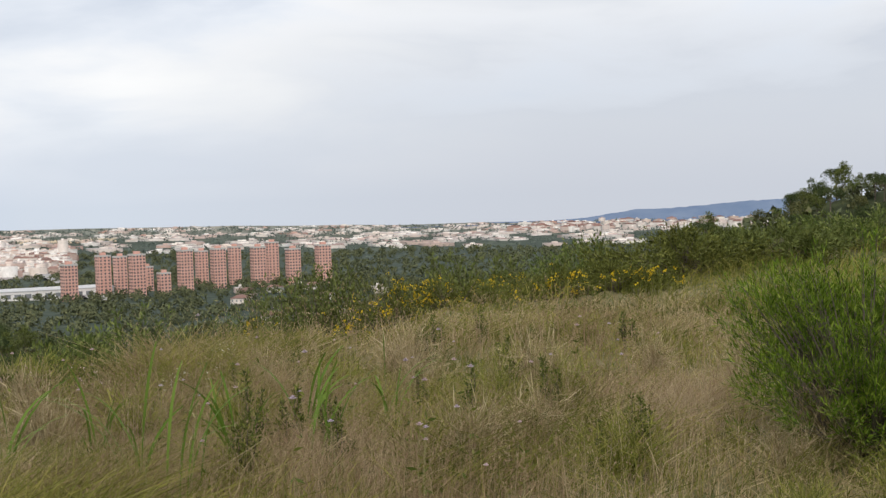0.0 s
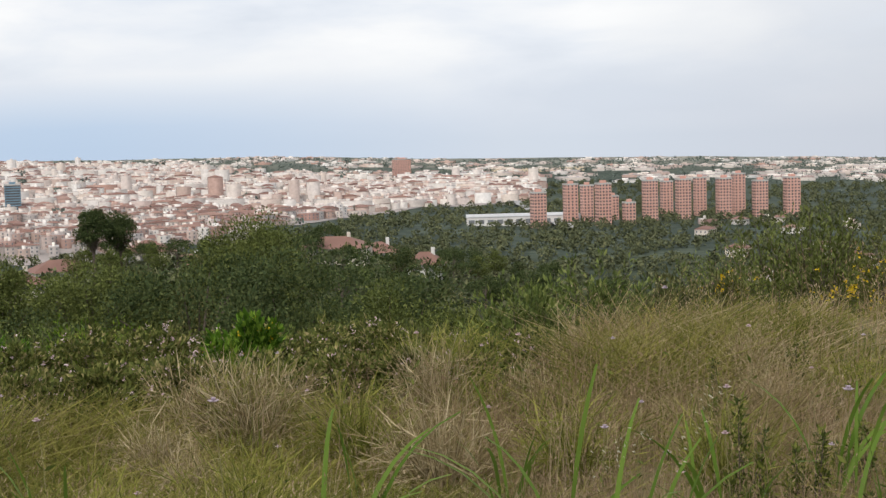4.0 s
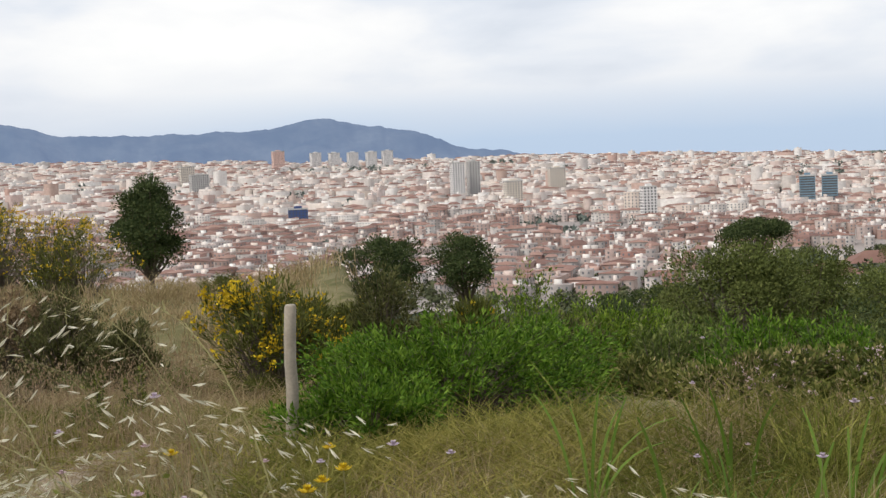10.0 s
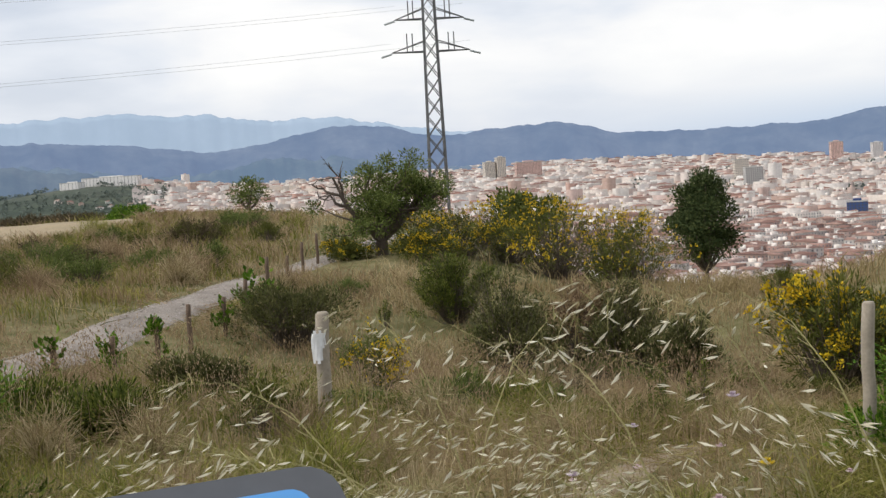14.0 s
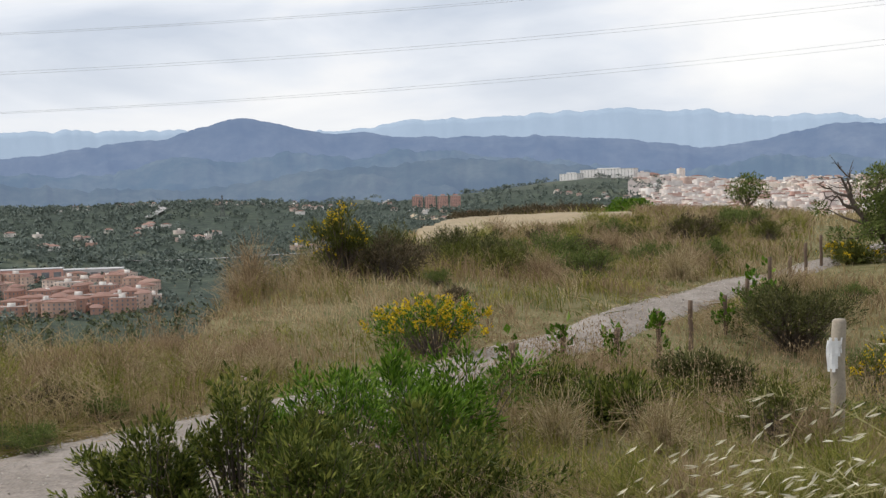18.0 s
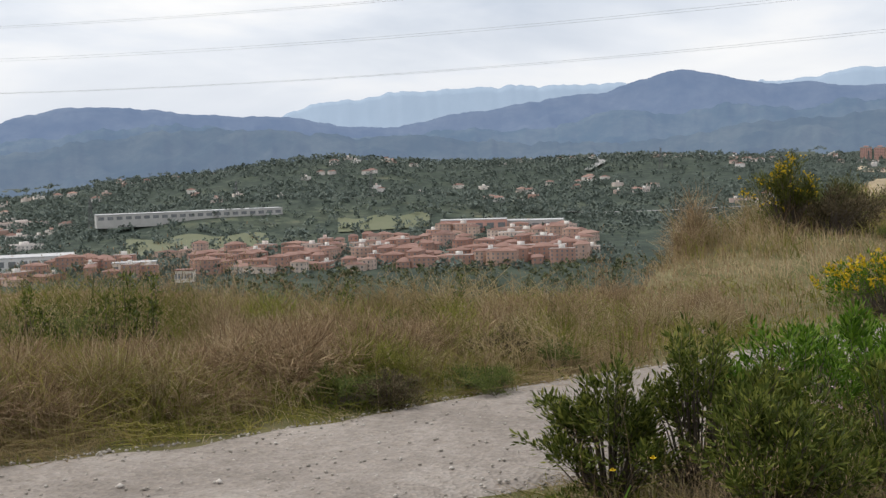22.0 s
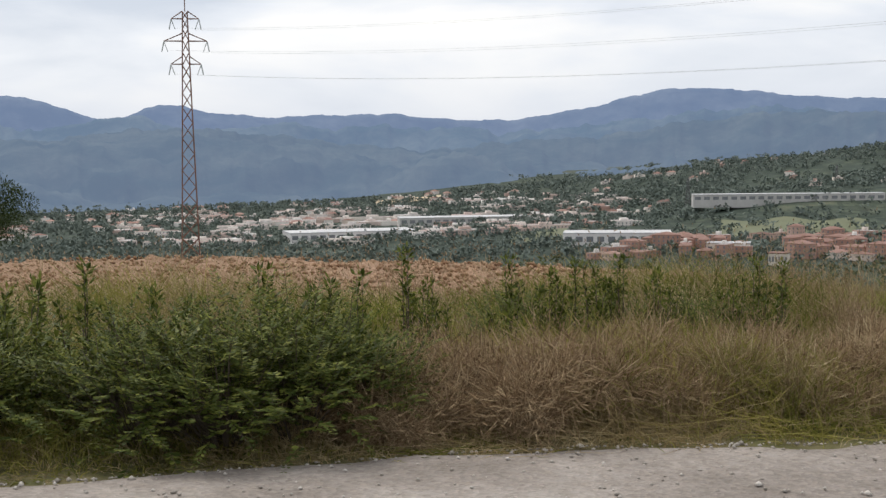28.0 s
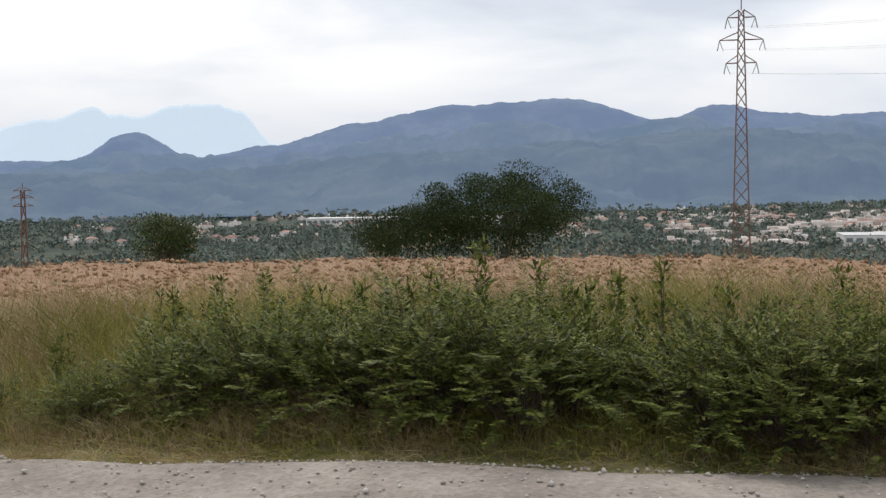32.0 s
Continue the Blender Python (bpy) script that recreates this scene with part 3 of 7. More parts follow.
# ---- sandy footway leaving the board ----
def build_footway():
    sand = surface("sandy_soil", (0.17, 0.13, 0.085), (0.33, 0.27, 0.19), 3, 30, 0.95, 0.6, 0.02)
    V, F, P = [], [], []
    for a, b in zip(FOOTWAY, FOOTWAY[1:]):
        for k in range(8):
            P.append(Vector((*a, 0)).lerp(Vector((*b, 0)), k / 8))
    for i, p in enumerate(P):
        q = P[min(i + 2, len(P) - 1)] - P[max(i - 2, 0)]
        n = Vector((q.y, -q.x, 0)).normalized()
        for k in range(5):
            u = k / 2 - 1
            w = u * (0.15 + 0.09 * noise.noise((p.x * 2, p.y * 2, u * 4)))
            x, y = p.x + n.x * w, p.y + n.y * w
            V.append((x, y, height(x, y) + 0.03 * (1 - u ** 4) - 0.015))
    for i in range(len(P) - 1):
        for k in range(4):
            a = i * 5 + k
            F.append((a, a + 1, a + 6, a + 5))
    me = bpy.data.meshes.new("footway")
    me.from_pydata(V, [], F)
    me.materials.append(sand)
    tagged(new("footway", me), "narrow sandy footway worn into the grass", "path", kind="structure")


build_footway()


# ---- streets and yards under the city ----
def build_streets():
    street = surface("dusty_street", (0.20, 0.18, 0.17), (0.34, 0.30, 0.28), 0.02, 0.3, 0.95, 0)
    V, F, na, nd = [], [], 90, 46
    for i in range(na + 1):
        az = 16.5 + 75 * i / na
        d0 = 1010 + 650 * (1 - smooth(17, 34, az)) - 300 * smooth(38, 46, az) + 120 * noise.noise((az * 0.6, 0, 3))
        d1 = 2450 + 1900 * smooth(22, 40, az)
        for j in range(nd + 1):
            x, y = polar(az, d0 + (d1 - d0) * j / nd)
            V.append((x, y, height(x, y) + 0.5))
    for i in range(na):
        for j in range(nd):
            k = i * (nd + 1) + j
            F.append((k, k + nd + 1, k + nd + 2, k + 1))
    me = bpy.data.meshes.new("pavement")
    me.from_pydata(V, [], F)
    me.materials.append(street)
    tagged(new("pavement", me), "pinkish-grey streets and yards between city houses", "street", kind="structure")


build_streets()

# ---- the city on the plain ----
def facade_material(name, stops):
    m, t, b = nodes_of(name)
    g = t.nodes.new("ShaderNodeNewGeometry")
    r = ramp(t, stops)
    t.links.new(g.outputs["Random Per Island"], r.inputs["Fac"])
    n = noise_node(t, 0.25, 3)
    w = ramp(t, [(0.3, (0.82, 0.81, 0.80)), (0.7, (1.05, 1.05, 1.05))])
    t.links.new(n.outputs["Fac"], w.inputs["Fac"])
    t.links.new(mixc(t, 1.0, r.outputs["Color"], w.outputs["Color"], "MULTIPLY"), b.inputs["Base Color"])
    b.inputs["Roughness"].default_value = 0.9
    return m


WALLS = facade_material("rendered_facade", [(0.0, (0.72, 0.62, 0.54)), (0.14, (0.84, 0.80, 0.76)), (0.28, (0.52, 0.38, 0.32)), (0.40, (0.86, 0.83, 0.79)), (0.54, (0.62, 0.57, 0.53)),
                                            (0.66, (0.88, 0.86, 0.83)), (0.8, (0.50, 0.31, 0.25)), (0.88, (0.86, 0.82, 0.76)), (1.0, (0.72, 0.62, 0.55))])
BRICKWALLS = facade_material("brick_and_ochre_facade", [(0.0, (0.44, 0.25, 0.19)), (0.35, (0.62, 0.47, 0.38)), (0.55, (0.38, 0.20, 0.15)), (0.8, (0.70, 0.62, 0.54)), (1.0, (0.48, 0.28, 0.22))])
ROOFS = facade_material("tile_and_terrace_roof", [(0.0, (0.24, 0.15, 0.125)), (0.3, (0.34, 0.25, 0.22)), (0.5, (0.31, 0.29, 0.28)), (0.75, (0.29, 0.20, 0.17)), (1.0, (0.46, 0.44, 0.43))])
TILES = facade_material("red_roof_tiles", [(0.0, (0.15, 0.080, 0.064)), (0.5, (0.23, 0.125, 0.098)), (1.0, (0.32, 0.20, 0.16))])
OLDWALLS = facade_material("brown_and_pink_facade", [(0.0, (0.42, 0.30, 0.25)), (0.16, (0.60, 0.52, 0.47)), (0.3, (0.34, 0.21, 0.175)), (0.44, (0.72, 0.67, 0.63)), (0.6, (0.42, 0.38, 0.36)),
                                                     (0.74, (0.78, 0.75, 0.71)), (0.86, (0.42, 0.24, 0.20)), (1.0, (0.56, 0.46, 0.41))])
GLASS = surface("dark_window", (0.13, 0.14, 0.15), (0.26, 0.27, 0.28), 0.3, 3, 0.25, 0)
DARKGLASS = surface("shadowed_window", (0.05, 0.055, 0.06), (0.13, 0.135, 0.14), 0.3, 3, 0.25, 0)
BRICKPINK = surface("pink_brick", (0.54, 0.29, 0.23), (0.66, 0.40, 0.33), 0.1, 0.7, 0.9, 0)
PALEPINK = surface("pale_pink_render", (0.62, 0.40, 0.34), (0.70, 0.50, 0.43), 0.1, 0.7, 0.9, 0)
WHITEWALL = surface("white_render", (0.64, 0.62, 0.60), (0.74, 0.72, 0.70), 0.1, 0.7, 0.85, 0)
CREAM = surface("cream_render", (0.58, 0.52, 0.44), (0.68, 0.62, 0.54), 0.1, 0.7, 0.85, 0)
CONCRETE = surface("grey_concrete", (0.40, 0.39, 0.37), (0.52, 0.51, 0.49), 0.1, 0.7, 0.9, 0)
BLUEGLASS = surface("blue_curtain_glass", (0.10, 0.19, 0.26), (0.22, 0.33, 0.40), 0.15, 0.9, 0.12, 0)
SHEETROOF = surface("pale_sheet_roof", (0.38, 0.38, 0.38), (0.50, 0.50, 0.51), 0.05, 0.5, 0.6, 0)

BOX_F = np.array([(0, 1, 5, 4), (1, 2, 6, 5), (2, 3, 7, 6), (3, 0, 4, 7)])
TOP_F = np.array([(4, 5, 6, 7)])


class Blocks:
    """Gathers many plain town houses: walls, roofs and windows."""

    def __init__(self):
        self.w, self.r, self.g, self.t, self.s = [], [], [], [], []

    def house(self, x, y, z, w, l, h, a, pitched, storeys, far=None):
        fx, fy = far or (x, y)
        c, s = cos(a), sin(a)
        rot = np.array([(c, s, 0), (-s, c, 0), (0, 0, 1)])
        X, Y = w / 2, l / 2
        v = np.array([(-X, -Y, -4), (X, -Y, -4), (X, Y, -4), (-X, Y, -4), (-X, -Y, h), (X, -Y, h), (X, Y, h), (-X, Y, h)]) @ rot + (x, y, z)
        self.w.append((v, BOX_F))
        if pitched:
            e, k = 0.5, h + min(w, l) * 0.22
            rv = np.array([(-X - e, -Y - e, h), (X + e, -Y - e, h), (X + e, Y + e, h), (-X - e, Y + e, h), (-X * 0.5, 0, k), (X * 0.5, 0, k)]) @ rot + (x, y, z)
            self.t.append((rv, np.array([(0, 1, 5, 4), (2, 3, 4, 5), (1, 2, 5, 5), (3, 0, 4, 4)])))
        else:
            self.r.append((v[4:], np.array([(0, 1, 2, 3)])))
            p = np.array([(-X * 0.3, -Y * 0.3, h), (X * 0.2, -Y * 0.3, h), (X * 0.2, Y * 0.2, h), (-X * 0.3, Y * 0.2, h)])
            p = np.concatenate([p, p + (0, 0, 2.6)]) @ rot + (x, y, z)
            self.s.append((p, np.concatenate([BOX_F, TOP_F])))
        # windows on the two sides that can face the hill
        for side in range(4 if hypot(fx, fy) < 1500 else 0):
            n = rot[1] * -1 if side == 0 else rot[0] if side == 1 else rot[1] if side == 2 else -rot[0]
            if n[0] * -fx + n[1] * -fy <= 0.25 * hypot(fx, fy):
                continue
            L = w if side in (0, 2) else l
            along_v = rot[0] if side in (0, 2) else rot[1]
            off = Y if side in (0, 2) else X
            cols = max(2, int(L / 3.6))
            for i in range(cols):
                for j in range(storeys):
                    u, q = (i + 0.5) / cols * L - L / 2, (j + 0.35) * h / storeys
                    m = np.array((x, y, z)) + n * (off + 0.06) + along_v * u + (0, 0, q)
                    hw, hh = 0.6, h / storeys * 0.25
                    self.g.append((np.array([m - along_v * hw + (0, 0, -hh), m + along_v * hw + (0, 0, -hh), m + along_v * hw + (0, 0, hh), m - along_v * hw + (0, 0, hh)]),
                                   np.array([(0, 1, 2, 3)])))

    def parts(self, parent, wall_mat=None):
        for nm, sets, mat in (("wall", self.w, wall_mat or WALLS), ("stair_house", self.s, WALLS), ("flat_roof", self.r, ROOFS), ("tiled_roof", self.t, TILES), ("glazing", self.g, GLASS)):
            if sets:
                part(nm, mesh_np(nm, *join(*sets), mat), mat, parent, kind="stuff" if nm == "glazing" else "")


def town(name, label, n, pick, seed, storey=3.0, singles=0, near=0.0, gap=0.0, single_label="", group="", wall=None):
    """Fills an area with houses. The first ones nearer than `near` become things of their own, the rest is one mass."""
    rng = np.random.default_rng(seed)
    B, k, tries, taken, made = Blocks(), 0, 0, {}, 0
    while k < n and tries < n * 8:
        tries += 1
        got = pick(rng)
        if got is None:
            continue
        az, d, w, l, st, pitched, a = got
        x, y = polar(az, d)
        if gap:
            c = (int(x // gap), int(y // gap))
            if c in taken:
                continue
            taken[c] = True
            x, y = (c[0] + 0.5) * gap + rng.uniform(-0.12, 0.12) * gap, (c[1] + 0.5) * gap + rng.uniform(-0.12, 0.12) * gap
        z = height(x, y) - 1
        if made < singles and hypot(x, y) < near:
            one = Blocks()
            one.house(0, 0, 0, w, l, st * storey, a, pitched, min(st, 9), (x, y))
            e = thing("apartment_building" if st > 2 else "house", (x, y, z), single_label, "building", group)
            one.parts(e, wall)
            made += 1
        else:
            B.house(x, y, z, w, l, st * storey, a, pitched, min(st, 9))
        k += 1
    e = thing(name, (0, 0, 0), label, "city", kind="stuff")
    B.parts(e, wall)
    return e


def city_any(rng):
    az = rng.uniform(16, 91)
    d0 = 1050 + 650 * (1 - smooth(17, 34, az)) - 300 * smooth(38, 46, az)
    d1 = 2500 + 1900 * smooth(22, 40, az)
    d = d0 + (d1 - d0) * rng.random() ** 0.9
    if az < 30 and d > 2300 and rng.random() < 0.6:
        return None
    if noise.noise((polar(az, d)[0] * 0.003, polar(az, d)[1] * 0.003, 4)) > 0.5:
        return None
    st = int(rng.integers(2, 4)) if rng.random() < 0.6 else int(rng.integers(3, 6))
    if rng.random() < 0.006:
        st = int(rng.integers(8, 12))
    s = 0.85 + 0.5 * (d - 1000) / 3000
    w, l = rng.uniform(9, 14) * s, rng.uniform(14, 44) * s
    if st > 7:
        w, l = rng.uniform(13, 17), rng.uniform(14, 24)
    return az, d, w, l, st, rng.random() < (0.34 if st < 5 else 0.1), radians(35 + 45 * noise.noise((az * 0.09, d * 0.002, 0))) + (0 if rng.random() < 0.55 else pi / 2) + rng.uniform(-0.06, 0.06)


def quarter(d, az):
    return d < 1480 + 420 * noise.noise((az * 0.12, d * 0.001, 14))


def city_old(rng):
    got = city_any(rng)
    if not got or not quarter(got[1], got[0]):
        return None
    az, d, w, l, st, pitched, a = got
    return az, d, w * 0.85, l * 0.7, min(st, 4), rng.random() < 0.55, a


def city_new(rng):
    got = city_any(rng)
    return got if got and not quarter(got[1], got[0]) else None


town("old_quarter", "tight brown and pink houses with tiled roofs at the city's near edge", 3600, city_old, 13, singles=240, near=1010, single_label="brown and pink rendered town house with a tiled roof", group="city buildings", wall=OLDWALLS)
town("city_blocks", "dense city of cream, pink and white apartment blocks", 8600, city_new, 3)


def works(rng):
    az = rng.uniform(-8, 35)
    d = rng.uniform(2300, 4700) if az < 25 else rng.uniform(3600, 4700)
    if noise.noise((az * 0.5, d * 0.003, 2)) < -0.12:
        return None
    return az, d, rng.uniform(25, 60), rng.uniform(30, 110), 2, False, radians(20) + rng.uniform(-0.3, 0.3)


def valley_works(rng):
    az = rng.uniform(136, 158)
    d = rng.uniform(1250, 2000)
    return az, d, rng.uniform(14, 30), rng.uniform(20, 60), 2, False, radians(70) + rng.uniform(-0.3, 0.3)


def hill_houses(rng):
    az = rng.uniform(86, 184)
    d = rng.uniform(1500, 3300 - 850 * smooth(132, 140, az))
    if noise.noise((az * 0.3, d * 0.003, 8)) < 0.05:
        return None
    return az, d, rng.uniform(8, 14), rng.uniform(9, 16), 2, rng.random() < 0.6, rng.uniform(0, 3)


def red_town(rng):
    az = rng.uniform(112.5, 137)
    d = rng.uniform(985, 1150 + 90 * noise.noise((az * 0.3, 4, 2)) + 80 * smooth(126, 114, az))
    if noise.noise((az * 0.45, d * 0.006, 12)) < -0.1 or d < 960 + 160 * abs(noise.noise((az * 0.5, 0, 9))):
        return None
    return az, d, rng.uniform(7, 11), rng.uniform(10, 24), int(rng.integers(2, 5)), rng.random() < 0.75, radians(15 + 40 * noise.noise((az * 0.2, d * 0.004, 3))) + (0 if rng.random() < 0.6 else pi / 2) + rng.uniform(-0.15, 0.15)


def slope_houses(rng):
    az = rng.uniform(-14, 9)
    d = rng.uniform(500, 1300)
    return az, d, rng.uniform(9, 14), rng.uniform(10, 18), 2, rng.random() < 0.7, rng.uniform(0, 3)


def coast_town(rng):
    az = rng.uniform(-22, -3)
    return az, rng.uniform(3200, 4400), rng.uniform(12, 22), rng.uniform(14, 40), int(rng.integers(2, 6)), rng.random() < 0.4, rng.uniform(0, 3)


town("works_and_sheds", "pale industrial sheds spread over the plain", 460, works, 5)
town("valley_sheds", "white factory sheds along the valley floor", 120, valley_works, 6)
town("scattered_houses", "small white houses scattered on wooded hills", 480, hill_houses, 7)
town("red_roofed_town", "low housing rows under red tiled roofs", 430, red_town, 8, singles=110, near=1120, gap=19, single_label="tile-roofed terraced housing block in the valley town", group="valley town houses", wall=BRICKWALLS)
town("garden_houses", "small houses among the trees below", 60, slope_houses, 9)
town("distant_suburb", "hazy suburb on the low hills", 350, coast_town, 10)


def tower(name, at, w, l, storeys, mat, label, turn, group="", bay=3.4, storey=3.0, cat="tower block", strips=False, foot=5):
    """A tall block: body with parapet, lift house, and a window for each bay and storey."""
    e = thing(name, at, label, cat, group, turn=turn)
    h = storeys * storey
    bm = bmesh.new()
    box(bm, -w / 2, -l / 2, -foot, w / 2, l / 2, h)
    part("wall", bm, mat, e)
    bm = bmesh.new()
    for x0, y0, x1, y1 in ((-w / 2 - 0.3, -l / 2 - 0.3, w / 2 + 0.3, -l / 2), (-w / 2 - 0.3, l / 2, w / 2 + 0.3, l / 2 + 0.3),
                           (-w / 2 - 0.3, -l / 2, -w / 2, l / 2), (w / 2, -l / 2, w / 2 + 0.3, l / 2)):
        box(bm, x0, y0, h - 0.6, x1, y1, h + 0.9)
    part("parapet", bm, CONCRETE, e)
    bm = bmesh.new()
    box(bm, -w * 0.2, -l * 0.2, h, w * 0.2, l * 0.2, h + 3.2)
    part("lift_house", bm, mat, e)
    if strips:
        for s in (-1, 1):
            for j in range(storeys):
                for x0, y0, x1, y1 in ((-w / 2 + 0.6, s * l / 2 - 0.1, w / 2 - 0.6, s * l / 2 + 0.1), (s * w / 2 - 0.1, -l / 2 + 0.6, s * w / 2 + 0.1, l / 2 - 0.6)):
                    band = bmesh.new()
                    box(band, x0, y0, j * storey + 0.9, x1, y1, j * storey + 2.6)
                    part("window_band", band, DARKGLASS, e)
    else:
        for s, L, off, rot in ((-1, w, l / 2, 0), (1, w, l / 2, 0), (-1, l, w / 2, 90), (1, l, w / 2, 90)):
            bm2 = bmesh.new()
            n = max(2, int(L / bay))
            for i in range(n):
                u = (i + 0.5) / n * L - L / 2
                for j in range(storeys):
                    zc = j * storey + 1.7
                    if rot:
                        box(bm2, s * off - 0.08, u - 0.8, zc - 0.8, s * off + 0.08, u + 0.8, zc + 0.8)
                    else:
                        box(bm2, u - 0.8, s * off - 0.08, zc - 0.8, u + 0.8, s * off + 0.08, zc + 0.8)
            part("glazing", bm2, DARKGLASS, e, kind="stuff")
    return e


# the group of pink brick towers, and single tall blocks that stand out of the roofs
for az, d, w, st in ((16.0, 1240, 15, 11), (14.6, 1260, 14, 13), (13.9, 1320, 13, 12), (13.2, 1240, 15, 13), (12.8, 1340, 12, 8), (11.2, 1300, 15, 13), (10.5, 1380, 13, 12),
                     (9.8, 1310, 15, 13), (9.1, 1380, 13, 13), (8.1, 1310, 15, 13), (7.5, 1390, 14, 14), (6.6, 1330, 15, 12), (5.3, 1340, 16, 13), (12.1, 1230, 12, 7)):
    tower("tower_block", spot(az, d), w * 0.82, w * 0.8, st, BRICKPINK, "tall pink brick tower block among trees", 20 + az, "pink towers", bay=2.9)
for az, d, w, l, st, mat, lab in ((21.9, 2600, 34, 16, 13, BRICKPINK, "broad reddish block standing above the roofs"),
                                  (53.9, 1900, 18, 18, 18, WHITEWALL, "slim white tower with a dark edge"), (53.2, 1930, 16, 18, 18, CONCRETE, "slim grey tower beside a white one"),
                                  (49.6, 2000, 24, 16, 13, CREAM, "cream tower block over the city roofs"), (65.5, 2500, 26, 18, 14, CREAM, "cream block on the skyline"),
                                  (60.0, 3600, 26, 26, 16, WHITEWALL, "white tower in a row on the skyline"), (59.2, 3600, 26, 26, 16, WHITEWALL, "white tower in a row on the skyline"),
                                  (58.4, 3600, 26, 26, 16, WHITEWALL, "white tower in a row on the skyline"), (57.6, 3600, 26, 26, 16, WHITEWALL, "white tower in a row on the skyline"),
                                  (56.9, 3600, 26, 26, 16, WHITEWALL, "white tower in a row on the skyline"), (61.6, 3500, 30, 22, 18, PALEPINK, "pinkish tower on the skyline"),
                                  (76.2, 3000, 24, 24, 15, CREAM, "cream tower at the city's edge"), (75.7, 3000, 20, 24, 18, CREAM, "cream tower at the city's edge"),
                                  (74.5, 3050, 60, 20, 13, PALEPINK, "pale pink slab at the city's edge"), (65.0, 2300, 30, 18, 12, CONCRETE, "grey slab over the roofs"),
                                  (45.7, 1350, 14, 14, 12, WHITEWALL, "white narrow tower with vertical stripes"), (51.5, 1750, 22, 18, 11, CREAM, "cream block over the roofs")):
    tower("tower_block", spot(az, d), w, l, st, mat, lab, az + 15, "single towers")
for az in (39.1, 38.2):
    tower("office_tower", spot(az, 1620), 18, 20, 12, BLUEGLASS, "blue glass office tower, one of a pair", az, "glass office pair", cat="office tower", strips=True)
tower("office_block", spot(60.85, 1500), 22, 14, 6, surface("deep_blue_cladding", (0.02, 0.05, 0.16), (0.04, 0.08, 0.22), 0.2, 1, 0.4, 0), "deep blue clad block among pale houses", 60, cat="office")
for i in range(4):
    tower("tower_block", spot(100.6 - i * 0.55, 2700), 21, 21, 9, BRICKPINK, "square pink apartment tower beyond the hill", 98, "pink towers beyond the hill")
tower("hospital_block", spot(92.3, 3200, -2), 150, 22, 7, WHITEWALL, "long pale hospital-like block on a rise", 60, cat="large building", bay=9.0, foot=25)
tower("hospital_block", spot(93.9, 3200, -2), 50, 30, 5, WHITEWALL, "lower pale wing beside a long block", 60, cat="large building", bay=9.0, foot=25)


def shed(name, at, w, l, h, wall, roof, label, turn, bays=6):
    """A long low building: walls, roof slab with upstand, and a row of bays."""
    e = thing(name, at, label, "building", turn=turn)
    bm = bmesh.new()
    box(bm, -w / 2, -l / 2, -6, w / 2, l / 2, h)
    part("wall", bm, wall, e)
    bm = bmesh.new()
    box(bm, -w / 2 - 0.4, -l / 2 - 0.4, h, w / 2 + 0.4, l / 2 + 0.4, h + 0.7)
    part("roof", bm, roof, e)
    bays = max(bays, int(w / 9))
    for i in range(bays):
        u = (i + 0.5) / bays * w - w / 2
        for s in (-1, 1):
            bm = bmesh.new()
            box(bm, u - w / bays * 0.32, s * l / 2 - 0.1, h * 0.3, u + w / bays * 0.32, s * l / 2 + 0.1, h * 0.75)
            part("window", bm, GLASS, e)
    return e


for az, d, w, l, h, wall, roof, lab, turn in (
        (129.3, 1390, 190, 24, 7, CONCRETE, SHEETROOF, "very long white factory building", 138), (117.1, 1240, 62, 20, 11, BRICKPINK, SHEETROOF, "brick hall with a pale roof", 117),
        (131.7, 1010, 32, 14, 9, CREAM, SHEETROOF, "orange and cream low school-like building", 131), (136.4, 1130, 90, 40, 10, WHITEWALL, SHEETROOF, "white and green sports hall", 136),
        (129.6, 940, 13, 12, 8, CREAM, TILES, "small cream house at the town's edge", 120), (169, 1950, 300, 40, 9, WHITEWALL, SHEETROOF, "long white roof in the wooded valley", 165),
        (16.7, 1300, 110, 50, 9, WHITEWALL, SHEETROOF, "white supermarket hall beside the main road", 20), (114.6, 1250, 60, 24, 9, CONCRETE, SHEETROOF, "grey shed at the edge of town", 110),
        (148, 1350, 130, 50, 9, WHITEWALL, SHEETROOF, "big white factory shed on the valley floor", 160), (143, 1500, 150, 40, 8, CONCRETE, SHEETROOF, "grey factory shed on the valley floor", 150)):
    shed("long_building", spot(az, d), w, l, h, wall, roof, lab, turn)


# ---- roads and bare fields far off ----
ROADGREY = surface("worn_asphalt", (0.22, 0.22, 0.22), (0.32, 0.31, 0.30), 0.05, 0.6, 0.9, 0)
DRYFIELD = surface("stubble_field", (0.36, 0.28, 0.18), (0.50, 0.41, 0.28), 0.02, 0.3, 0.95, 0)
GREENFIELD = surface("green_meadow", (0.10, 0.115, 0.06), (0.14, 0.15, 0.085), 0.02, 0.3, 0.95, 0)


